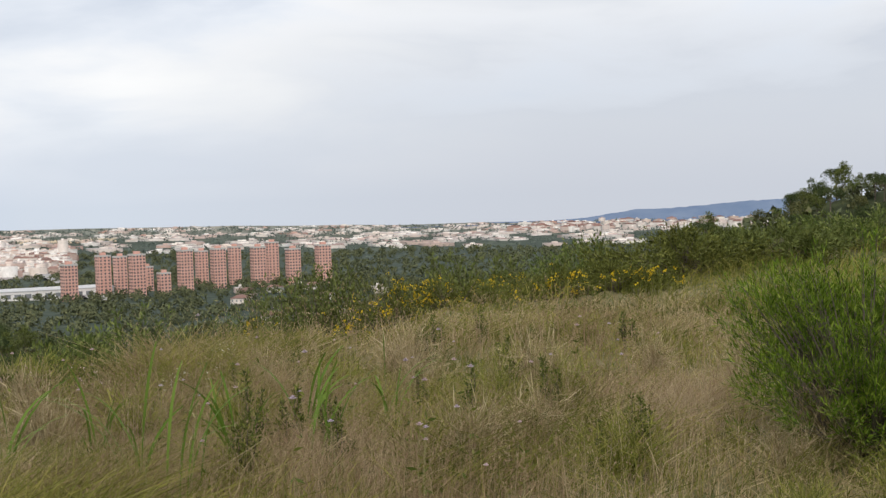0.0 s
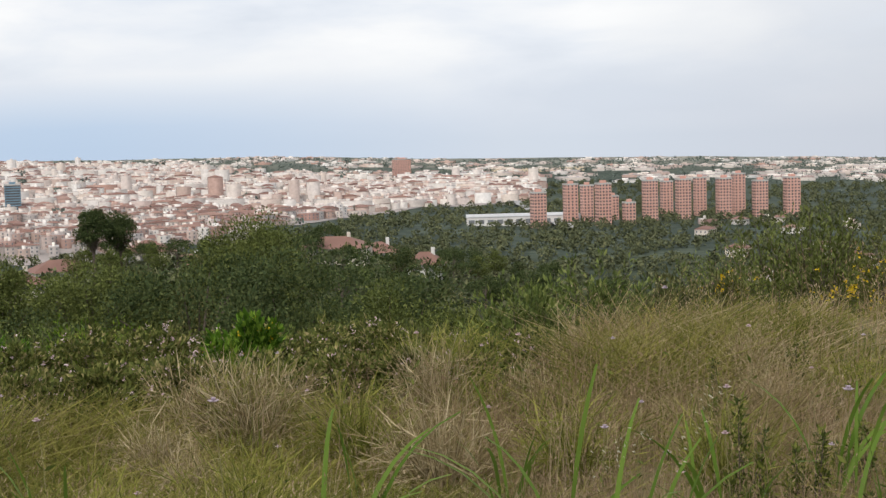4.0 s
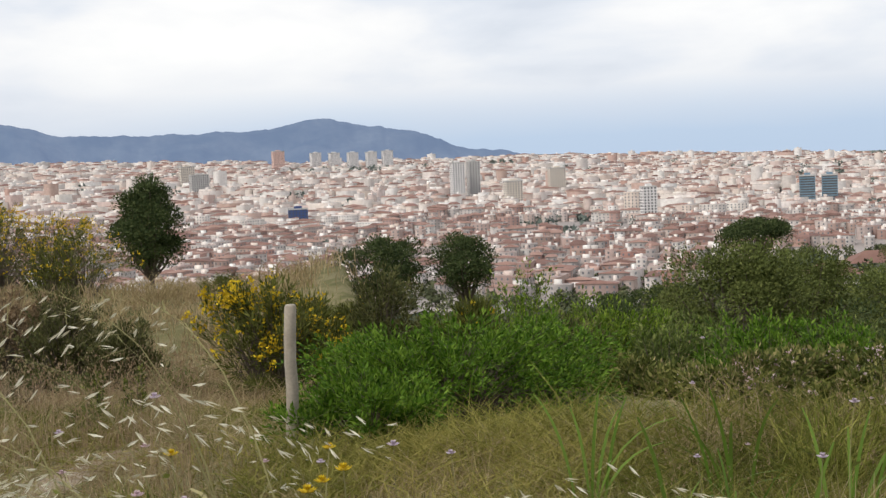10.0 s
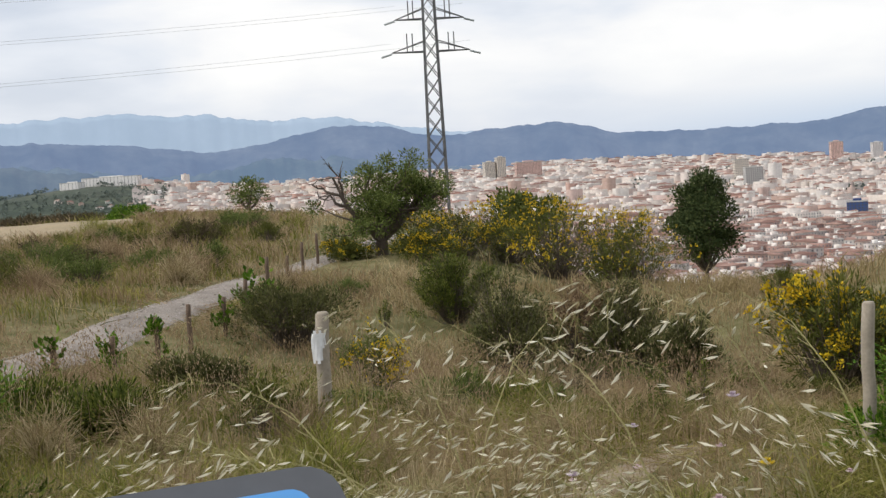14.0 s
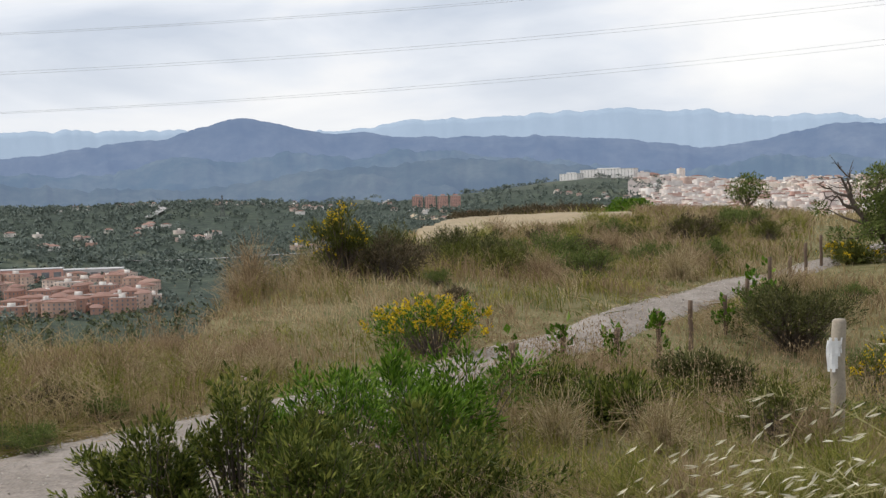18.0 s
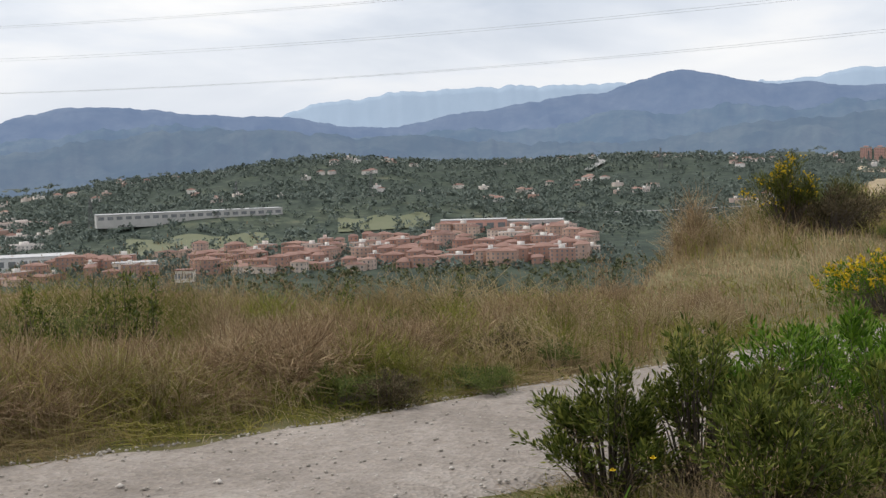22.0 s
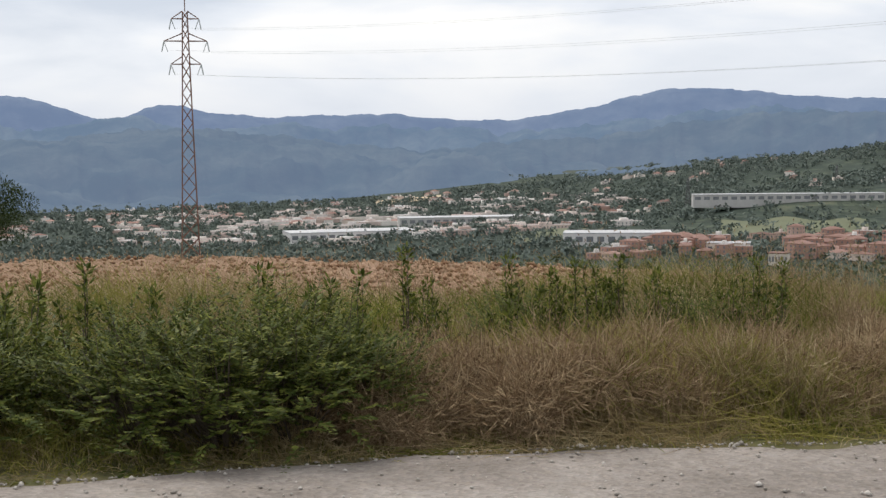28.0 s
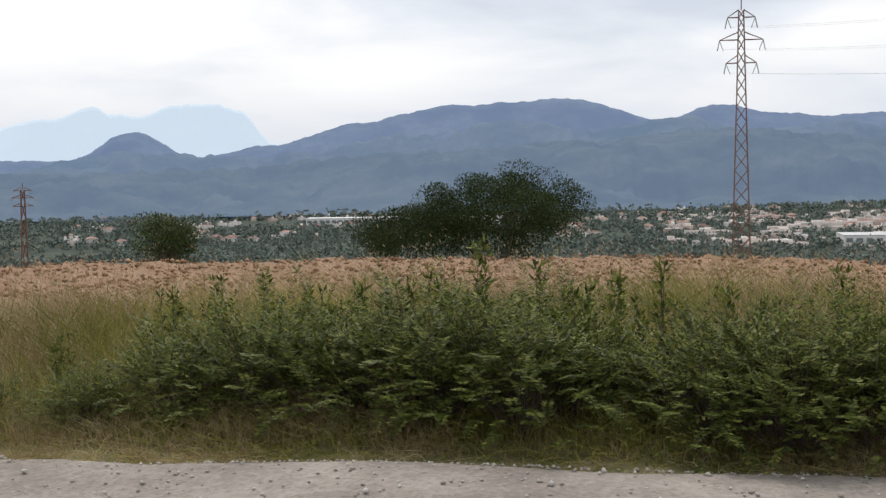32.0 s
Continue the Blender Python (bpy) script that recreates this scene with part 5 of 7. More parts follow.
plant_wood(48, -4, 62, 42, 120, 1)
plant_wood(300, 10, 62, 190, 480, 2)
plant_wood(190, -36, -11, 330, 450, 5, True)


def far_clumps(name, label, n, pick, size, mat, seed, k=12):
    """Tree crowns far off, each a rough tuft of leaf clusters."""
    rng = np.random.default_rng(seed)
    sets = []
    for _ in range(n):
        got = pick(rng)
        if got is None:
            continue
        az, d = got[0], got[1]
        x, y = polar(az, d)
        z = got[2] if len(got) > 2 else height(x, y)
        s = size * rng.uniform(0.6, 1.4) * (1 + d / 4000)
        v = unit(rng.normal(size=(k, 3)) + (0, 0, 0.5))
        pos = np.array((x, y, z + s * 0.35)) + v * s * 0.38 * rng.uniform(0.5, 1.15, (k, 1)) * (1, 1, 0.8)
        sets.append(leaf_quads(pos, unit(np.cross(v, rng.normal(size=v.shape)) + v * 0.3), v + rng.normal(size=v.shape) * 0.35 + (0, 0, 0.25), s * rng.uniform(1.0, 1.9, k) / k ** 0.5, s * 1.1 / k ** 0.5))
    me = mesh_np(name, *join(*sets), mat)
    return tagged(new(name, me), label, "woods", kind="stuff")


def woods_plain(rng):
    az = rng.uniform(-12, 30)
    d = rng.uniform(620, 2200)
    if az > 17 and d > 1000 + 500 * smooth(32, 18, az):
        return None
    return None if noise.noise((polar(az, d)[0] * 0.006, polar(az, d)[1] * 0.006, 6)) > 0.2 else (az, d)


def woods_slope(rng):
    az = rng.uniform(-4, 66)
    d = rng.uniform(400, 1080 + 520 * smooth(30, 18, az) - 250 * smooth(38, 46, az))
    return None if noise.noise((polar(az, d)[0] * 0.012, polar(az, d)[1] * 0.012, 2)) > 0.25 else (az, d)


def woods_city(rng):
    az = rng.uniform(22, 84)
    d = rng.uniform(900, 3600)
    return (az, d) if noise.noise((polar(az, d)[0] * 0.003, polar(az, d)[1] * 0.003, 4)) > 0.34 or rng.random() < 0.05 else None


def woods_valley(rng):
    az = rng.uniform(90, 188)
    d = rng.uniform(1000 + 900 * smooth(98, 92, az), 2420 + 1280 * (1 - smooth(132, 140, az)))
    if 112 < az < 137.5 and 960 < d < 1380 and noise.noise((az * 0.45, d * 0.006, 12)) > -0.25:
        return None
    return None if noise.noise((polar(az, d)[0] * 0.004, polar(az, d)[1] * 0.004, 6)) > 0.25 else (az, d)


# paler blue-grey leaves here: distance haze put into the far crowns' colour
L_FAR_HAZED = leafy("hazed_far_woodland", [(0, (0.115, 0.142, 0.128)), (0.6, (0.137, 0.165, 0.142)), (1, (0.165, 0.189, 0.157))], 0.9, 0.05)
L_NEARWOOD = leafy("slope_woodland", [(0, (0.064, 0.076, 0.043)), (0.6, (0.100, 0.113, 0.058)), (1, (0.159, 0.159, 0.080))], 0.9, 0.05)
far_clumps("woodland_plain", "dark trees and gardens on the plain below", 4600, woods_plain, 6.5, L_NEARWOOD, 1, 34)
far_clumps("woodland_slope", "mixed trees on the slope down to the city", 3600, woods_slope, 6.5, L_NEARWOOD, 4, 38)
far_clumps("woodland_shoulder", "dense pines and oaks on the shoulder below the hill", 1900, lambda r: (r.uniform(2, 62), 170 + 330 * r.random() ** 0.8), 4.6, L_NEARWOOD, 11, 54)
far_clumps("city_trees", "street trees and parks among city roofs", 2200, woods_city, 8, L_FAR_HAZED, 2, 12)
far_clumps("plain_trees", "rows of trees between sheds on the far plain", 4600, lambda r: (r.uniform(-12, 37), 1900 + 2600 * r.random() ** 0.7), 4.2, L_FAR_HAZED, 6, 8)
far_clumps("woodland_hill", "pines and gardens on the hill beyond the meadow", 1100, lambda r: (r.uniform(-32, -5), r.uniform(230, 540)), 5, L_NEARWOOD, 7, 22)
far_clumps("woodland_foot", "scrub and trees below the valley town", 1500, lambda r: (r.uniform(102, 142), r.uniform(380, 990)), 4.5, L_NEARWOOD, 8, 16)
far_clumps("town_trees", "garden trees between red roofs", 700, lambda r: (r.uniform(110, 139), r.uniform(930, 1450)), 6, L_FAR_HAZED, 5, 14)
far_clumps("woodland_hills", "close woods on the hills behind the valley town", 2600, lambda r: (r.uniform(98, 141), r.uniform(1350, 2750)), 6.2, L_FAR_HAZED, 12, 18)
far_clumps("woodland_valley", "green woodland over the valley and its hills", 15500, woods_valley, 6.6, L_FAR_HAZED, 3, 17)

# -- hedge along the far rim of the track: leafy young plants over dry grass --
def frond_bush(name, label, mat, R, H, n, seed, leaflet=0.07, group="", pairs=8, length=(0.2, 0.38)):
    """Arching stems that end in feathery fronds; each frond carries two rows of leaflets."""
    rng = np.random.default_rng(seed)
    e = thing(name, (0, 0, -400), label, "shrub", group)
    v = unit(rng.normal(size=(n, 3)) + (0, 0, 0.45))
    v[:, 2] = np.abs(v[:, 2]) - 0.7 * rng.random(n)
    swell = np.array([1 + 0.32 * noise.noise(Vector(q) * 2.2 + Vector((seed, 3, 0))) for q in v])[:, None]
    o = v * (R, R, H * 0.62) * swell * rng.uniform(0.3, 0.86, (n, 1)) + (0, 0, H * 0.36)
    o[:, 2] = np.maximum(o[:, 2], 0.06)
    d = unit(v + (0, 0, 0.75) + rng.normal(size=(n, 3)) * 0.4)
    L = rng.uniform(*length, (n, 1, 1))
    t = np.linspace(0.1, 1.0, pairs)[None, :, None]
    spine = o[:, None] + d[:, None] * L * t - np.array((0, 0, 0.26)) * L * t ** 2
    side = unit(np.cross(d, (0, 0, 1.0)) + 1e-6)[:, None]
    sets = []
    for s in (1, -1):
        way = side * s * 0.8 + d[:, None] * 0.55 + rng.normal(size=spine.shape) * 0.14 + np.array((0, 0, -0.12))
        face = np.array((0, 0, 1.0)) + v[:, None] * 0.5 + rng.normal(size=spine.shape) * 0.22
        size = (leaflet * (1.15 - 0.55 * t) * rng.uniform(0.8, 1.2, (n, pairs, 1))).reshape(-1)
        sets.append(leaf_quads(spine.reshape(-1, 3), way.reshape(-1, 3), face.reshape(-1, 3), size, size * 0.36))
    part("foliage", mesh_np("foliage", *join(*sets), mat), mat, e)
    lines = []
    for i in range(0, n, 2):
        foot = o[i] * (0.25, 0.25, 0)
        lines.append(strip(np.array([foot, foot * 0.5 + o[i] * (0.5, 0.5, 0.6), o[i], spine[i, -1]]), np.array([0.009, 0.007, 0.004, 0.002])))
    part("branching", mesh_np("branching", *join(*lines), BARK), BARK, e, kind="stuff")
    return e


HEDGE = [frond_bush("hedge_bush", "feathery green bush at the rim of the track", L_HEDGE, 0.85, 1.1, 420, 50 + i, 0.055, group="hedge along the track", pairs=9) for i in range(3)]
TALL = [shrub("tall_weed", (0, 0, -400), "tall upright leafy weed stalk", L_HEDGE, 0.2, 1.0, 11, 60, 0.06, 0.3, 60 + i, group="weeds along the track", upright=0.9, base=0.6, lobes=0) for i in range(2)]


def put(kind, az, d, s=1.0, sz=1.0, dz=0.0, turn=None):
    p = spot(az, d, dz)
    return copy_thing(kind, Matrix.Translation(p) @ Matrix.Rotation(radians(az * 37 if turn is None else turn), 4, "Z") @ Matrix.Diagonal((s, s, s * sz, 1)))


for i, (az, d, s) in enumerate(((185.5, 9.3, 0.4), (181.5, 9.0, 0.46), (177.5, 8.9, 0.72), (173.8, 8.7, 0.88), (170.5, 8.6, 0.86), (167.2, 8.4, 0.95), (163.6, 8.3, 0.92), (155.6, 8.3, 0.9),
                                (152.4, 8.2, 0.92), (149.6, 8.3, 0.9), (147.2, 8.5, 0.72), (163, 9.4, 0.85), (158.7, 8.9, 0.55),
                                (140.5, 10.2, 0.62), (136.5, 10.6, 0.55), (133, 10.4, 0.6), (190, 9.6, 0.4), (194, 10, 0.45))):
    put(HEDGE[i % 3], az, d * (0.95 if az > 145 else 1), s, 0.95)
for i, (az, d, s) in enumerate(((149.4, 8.2, 0.98), (148.3, 8.2, 0.9), (166.4, 8.6, 1.05), (162.8, 8.6, 0.98), (171, 8.8, 0.95), (141, 9.6, 0.85), (137.2, 10, 0.9), (136.3, 10, 0.85), (132, 10.2, 0.8),
                                (131, 10.2, 0.85), (156.5, 8.4, 0.9), (174, 9, 0.9), (178, 9.3, 0.95), (145, 9.4, 0.95), (144, 9.6, 0.8), (151, 8.3, 1.0), (153.5, 8.1, 0.95), (158, 8.6, 1.0), (160.5, 8.5, 1.05), (165, 8.4, 1.1), (168.5, 8.5, 1.0), (147, 8.6, 0.9), (139.5, 9.8, 0.85),
                                (138.3, 9.9, 0.8), (134.5, 10.1, 0.85), (176, 9.1, 0.9), (161.8, 8.2, 1.0), (155, 8.0, 0.9), (172.5, 8.7, 0.95), (130, 10.4, 0.8), (122, 12, 0.6), (117, 12.6, 0.55), (182.5, 9.5, 0.6))):
    put(TALL[i % 2], az, d, s)

# -- dry matted tussocks on the bank --
TUSSOCK = [shrub("dry_tussock", (0, 0, -400), "matted heap of straw-brown dry grass", L_DRY, 0.66, 0.42, 110, 56, 0.13, 0.035, 70 + i, group="dry tussocks", base=0.6, upright=0.2, stem=L_DRY, lobes=9, wild=1.0, jitter=1.0) for i in range(2)]
for i, (az, d, s) in enumerate(((143.5, 8.0, 1.1), (141, 7.9, 0.9), (137.5, 8.3, 1.0), (133.5, 8.6, 0.8), (127.5, 9.3, 0.9), (124.5, 9.4, 1.15), (121.5, 9.9, 1.0), (117.5, 10.6, 0.8), (146.5, 7.8, 0.7),
                                (126, 10.5, 0.9), (106.5, 14, 0.55), (110.5, 13.6, 0.7), (139.3, 8.3, 1.2), (135.5, 8.9, 1.1), (131.2, 9.0, 1.1), (129.3, 9.6, 0.8),
                                (119.4, 10.3, 0.9), (115.6, 11.4, 0.8), (123, 10.6, 1.0), (133, 9.8, 0.9), (145, 8.6, 0.9), (113.5, 12.2, 0.9), (128, 8.7, 0.7), (142.4, 8.9, 0.9))):
    put(TUSSOCK[i % 2], az, d, s)

# -- shrubs of the hilltop: heading, distance, height of the top in degrees --
def grown(name, az, d, top, R, mat, seed, label, shoots=120, per=40, leaf=0.065, width=0.28, least=0.3, **kw):
    return shrub(name, spot(az, d), label, mat, R * 1.1, reach(az, d, top + 0.25, least) * 1.06, shoots, per, leaf, width, seed, **kw)


UP = dict(upright=0.8, base=0.45)
grown("green_shrub", 106.6, 6.4, -7.3, 0.66, L_HEDGE, 80, "fresh green shrub with small white flowers beside the track", 130, 60, 0.042, 0.3, flower=F_PALE, flower_n=30, flower_size=0.016, start=0.1, **UP)
grown("green_shrub", 110.2, 6.2, -9.0, 0.42, L_HEDGE, 82, "low dark green shrub at the track", 80, 60, 0.04, 0.3, **UP)
grown("green_shrub", 102.6, 7.0, -7.2, 0.7, L_BRIGHT, 81, "fresh green upright shrub with dark gaps", 90, 56, 0.042, 0.3, **UP)
grown("green_shrub", 100.4, 8.2, -6.9, 0.6, L_BRIGHT, 83, "leafy green shrub below yellow flowers", 90, 38, 0.06, 0.26, **UP)
grown("green_shrub", 97.6, 8.8, -6.5, 0.75, L_BRIGHT, 79, "leafy upright green weeds in grass", 60, 34, 0.06, 0.26, **UP)
grown("green_shrub", 98.6, 6.4, -9.0, 0.75, L_HEDGE, 78, "dark green shrub in reddish grass", 170, 44, 0.045, 0.28, **UP)
grown("green_shrub", 103.8, 5.6, -10.2, 0.6, L_HEDGE, 73, "low leafy shrub with dark gaps", 150, 44, 0.042, 0.28, **UP)
grown("yellow_shrub", 99.3, 14.2, -4.4, 0.78, L_BRIGHT, 84, "shrub covered in bright yellow flowers", 120, 30, 0.055, 0.25, flower=F_YELLOW, flower_n=480, flower_size=0.032, **UP)
grown("broom", 103.4, 20.5, -0.50, 0.55, L_BROOM, 85, "tall broom with yellow flowers, half dry", 130, 40, 0.085, 0.14, flower=F_YELLOW, flower_n=190, flower_size=0.036, upright=0.9, base=0.3)
grown("broom", 101.3, 21, -1.5, 0.6, L_DULL, 86, "dark leafless broom beside a taller one", 100, 34, 0.085, 0.14, upright=0.8, base=0.4)
grown("yellow_shrub", 80.8, 12.5, -5.9, 0.4, L_BROOM, 87, "small shrub with a head of yellow flowers", 70, 26, 0.05, 0.2, flower=F_YELLOW, flower_n=220, flower_size=0.024, **UP)
for az, d, top, R, mat, sd in ((75.0, 16.6, -4.6, 0.78, L_DULL, 90), (70.2, 16.6, -4.9, 0.66, L_DULL, 91), (72.2, 18, -4.9, 0.5, L_DRY, 92), (84.3, 17.5, -4.6, 0.85, L_DULL, 93), (77.4, 20, -3.9, 0.55, L_HEDGE, 94),
                               (97, 24, -2.6, 0.8, L_DULL, 97), (98.6, 26, -1.9, 0.9, L_DULL, 98), (95, 30, -2.2, 0.9, L_ALMOND, 99),
                               (67.5, 15, -6.6, 0.4, L_DULL, 88), (88, 11.5, -7.4, 0.4, L_DULL, 77), (94.5, 10.5, -8.0, 0.45, L_HEDGE, 76), (91, 9.5, -8.9, 0.4, L_HEDGE, 75)):
    grown("shrub", az, d, top + 0.3, R * 1.35, mat, sd, "dull green rounded shrub in dry grass", 260, 46, 0.055, 0.24, group="hilltop shrubs", upright=0.6, base=0.35)
for az, d, top, R, n, sd in ((77.3, 27, -1.7, 1.7, 380, 100), (75.2, 28, -1.25, 1.9, 480, 101), (73.0, 27, -1.45, 1.9, 460, 102), (71.0, 28, -2.0, 1.7, 340, 103), (61.4, 13, -4.95, 0.85, 460, 104), (59.6, 13.4, -5.6, 0.6, 160, 105),
                             (82.3, 27, -2.7, 0.8, 170, 106), (78.6, 26, -2.5, 1.0, 220, 107), (69.5, 26, -2.7, 1.4, 200, 108), (57.6, 14.5, -6.1, 0.5, 80, 109), (52.6, 11, -6.6, 0.4, 60, 74)):
    grown("broom", az, d, top, R, L_BROOM, sd, "rounded broom bush in yellow flower", 170, 36, 0.08, 0.17, flower=F_YELLOW, flower_n=n, flower_size=0.04, group="flowering brooms", upright=0.7, base=0.35)
grown("green_shrub", 53.8, 9.0, -6.9, 1.15, L_BRIGHT, 110, "large bright green rounded leafy shrub", 520, 36, 0.042, 0.36, upright=0.6, base=0.35, lobes=19)
grown("green_shrub", 56.8, 7.6, -9.0, 0.6, L_BRIGHT, 111, "small bright green leafy shrub", 240, 34, 0.04, 0.36, upright=0.6, base=0.35)
grown("green_shrub", 50.2, 9.8, -7.3, 0.95, L_BRIGHT, 112, "bright green spreading shrub", 360, 36, 0.042, 0.36, upright=0.6, base=0.35)
grown("mastic_shrub", 56.6, 14, -4.9, 0.7, L_DULL, 113, "dark rounded shrub beside broom", 130, 42, 0.06, 0.3, upright=0.7)
for az, d, top, R, mat, sd in ((47.5, 14, -5.6, 1.3, L_SAPLING, 120), (44.5, 13, -6.4, 1.1, L_ALMOND, 121), (51, 16, -5.3, 1.4, L_SAPLING, 122), (40.5, 12.5, -6.2, 1.0, L_BRIGHT, 123), (37.5, 12.5, -6.2, 1.1, L_BRIGHT, 124),
                               (46, 10.6, -7.9, 0.8, L_BRAMBLE, 125), (41.8, 10.4, -8.1, 0.7, L_BRAMBLE, 126), (33.5, 14, -6.4, 1.2, L_SAPLING, 127), (43, 15, -5.8, 1.2, L_ALMOND, 128), (35.5, 15, -6.2, 1.1, L_ALMOND, 129),
                               (49, 12.2, -6.8, .8, L_DULL, 119), (30, 15, -6.9, 1.2, L_DULL, 118), (25, 15, -7.0, 1.2, L_ALMOND, 117), (20, 15, -7.2, 1.2, L_DULL, 116)):
    grown("shrub", az, d, top - 1.2 * smooth(52, 46, az), R, mat, sd, "leafy green shrub at the brow", 230, 44, 0.055, 0.36, group="brow shrubs", upright=0.6)
for az, d, top, R, sd in ((38.2, 8.9, -8.7, 0.7, 130), (35.4, 9.0, -8.0, 0.75, 131), (32.3, 9.3, -7.7, 0.85, 132), (29.2, 9.4, -7.6, 0.85, 133), (26, 9.4, -7.6, 0.9, 134), (23, 9.4, -7.7, 0.9, 135), (20, 9.6, -7.8, 0.9, 136),
                          (17.0, 9.6, -8.4, 0.75, 137), (34.6, 7.6, -10.0, 0.5, 138), (31.4, 7.8, -9.6, 0.55, 139), (28, 7.9, -9.6, 0.55, 142), (24.5, 8.0, -9.5, 0.55, 143), (21, 8.0, -9.6, 0.5, 144), (36.8, 7.6, -10.4, .45, 145),
                          (18, 8.0, -10.0, .45, 146), (40.3, 8.4, -9.6, 0.6, 147), (14.2, 9.4, -8.4, 0.75, 148), (11.6, 9.3, -8.8, 0.65, 149), (15.5, 8.0, -10.0, 0.5, 250)):
    grown("bramble", az, d, top - 0.2, R, L_BRAMBLE, sd, "tangled bramble thicket with pale pink blossom", 190, 60, 0.037, 0.5, flower=F_PALE, flower_n=110, flower_size=0.02, group="bramble thicket", upright=0.5, start=0.08, base=0.5)
grown("green_shrub", 25.3, 8.9, -7.3, 0.45, L_BRIGHT, 141, "patch of fresh light green leaves in brambles", 90, 42, 0.05, 0.5, flower=F_YELLOW, flower_n=24, flower_size=0.022)
for az, d, top, R, mat, sd in ((12.5, 15.5, -6.0, 1.1, L_ALMOND, 150), (4.6, 22, -3.9, 1.5, L_OLIVEPINE, 151), (1.6, 21, -3.9, 1.4, L_DULL, 152), (9.0, 16, -6.6, 1.0, L_DULL, 153), (-2, 26, -3.6, 1.6, L_ALMOND, 154), (15, 14, -7.2, 0.9, L_ALMOND, 155),
                               (7, 24, -4.6, 1.4, L_ALMOND, 156), (-6, 26, -3.7, 1.4, L_OLIVEPINE, 157), (-12, 26, -3.6, 1.4, L_DULL, 158), (-15, 22, -3.6, 1.2, L_BROOM, 159),
                               (-4, 20, -3.2, 1.5, L_OLIVEPINE, 190), (-9.5, 21, -3.0, 1.6, L_ALMOND, 191), (-14, 20, -2.8, 1.5, L_BROOM, 192), (-18, 22, -2.6, 1.6, L_OLIVEPINE, 193), (-22, 24, -2.2, 1.8, L_ALMOND, 194), (3, 18.5, -3.7, 1.5, L_OLIVEPINE, 195)):
    grown("shrub", az, d, top + 0.6, R * 1.25, mat, sd, "leafy shrub at the meadow's edge", 170, 42, 0.085, 0.34, group="meadow edge shrubs", upright=0.6)
for az, d, top, R, n, sd in ((6.6, 16.5, -5.9, 0.45, 150, 160), (-0.5, 15, -4.6, 0.85, 340, 161), (-3.6, 15.5, -4.5, 0.8, 280, 162), (-8, 17, -4.4, 0.8, 200, 163), (-11, 17.5, -4.3, 0.8, 160, 164), (9.2, 13, -8.0, 0.3, 60, 165)):
    grown("broom", az, d, top + 0.5, R * 1.3, L_BROOM, sd, "broom bush with yellow flowers at the meadow's edge", 140, 36, 0.07, 0.18, flower=F_YELLOW, flower_n=int(n * 0.6), flower_size=0.034, group="meadow brooms", upright=0.75)
shrub("pine_sapling", (3.25, 5.0, height(3.25, 5.0)), "bushy bright green young pine in the grass", L_SAPLING, 0.85, 1.32, 520, 60, 0.05, 0.13, 170, upright=0.6, base=0.3, cat="young tree", lobes=34, start=0.72)
weeds = np.random.default_rng(91)
for i in range(26):
    put(TALL[i % 2], weeds.uniform(-24, 9), weeds.uniform(4, 11), weeds.uniform(0.35, 0.6), weeds.uniform(0.7, 1.1))
for i in range(44):
    put(TALL[i % 2] if i % 4 == 0 else HEDGE[i % 3], weeds.uniform(112, 146), weeds.uniform(8.4, 13), weeds.uniform(0.22, 0.42), weeds.uniform(0.6, 0.9))
grown("dead_bush", 11.6, 9.4, -7.6, 0.3, L_DRY, 171, "bare grey-brown dead twigs", 40, 4, 0.1, 0.05, upright=0.7, stem=L_DRY)
for i, (az, top) in enumerate(((93.2, -0.85), (94.2, -0.75), (95.3, -0.75), (96.5, -0.85), (97.7, -1.1), (98.9, -1.45), (100, -1.85), (101, -2.2))):
    grown("hedge_row", az, 54 - 4 * (az > 97), top, 1.5, L_CREST, 200 + i, "dark brownish hedge along the mound's crest", 110, 34, 0.11, 0.24, group="crest hedge")

# -- tufts of grass and small bushes that break up the banks, the mound and the meadow --
L_TAN = leafy("tan_grass_blades", [(0, (0.17, 0.13, 0.06)), (0.5, (0.37, 0.295, 0.16)), (1, (0.58, 0.49, 0.32))], 0.75, 0.3)
L_RUST = leafy("rust_brown_stalks", [(0, (0.16, 0.11, 0.062)), (0.5, (0.32, 0.235, 0.14)), (1, (0.50, 0.39, 0.25))], 0.8, 0.25)
L_BLADE = leafy("fresh_grass_blades", [(0, (0.078, 0.100, 0.017)), (0.5, (0.202, 0.215, 0.043)), (1, (0.381, 0.360, 0.095))], 0.6, 0.35)
TUFT = [shrub("grass_tuft", (0, 0, -400), lab, m, 0.34, 0.5, 95, 9, 0.24, 0.022, 230 + i, cat="grass", group="grass tufts", base=0.25, upright=up, stem=m, start=0.15, jitter=0.4)
        for i, (lab, m, up) in enumerate((("tuft of tan dry grass", L_TAN, 0.55), ("tuft of rust-brown seeding grass", L_RUST, 0.5), ("tuft of fresh green grass", L_BLADE, 0.6)))]
HEATH = [shrub("heath_bush", (0, 0, -400), lab, m, 0.95, 0.8, 90, 34, 0.075, 0.2, 240 + i, group="mound bushes", base=0.4, upright=0.6, start=0.15)
         for i, (lab, m) in enumerate((("low olive bush on the mound", L_BROOM), ("low green bush on the mound", L_ALMOND), ("low brownish bush on the mound", L_CREST)))]
tufts = np.random.default_rng(92)
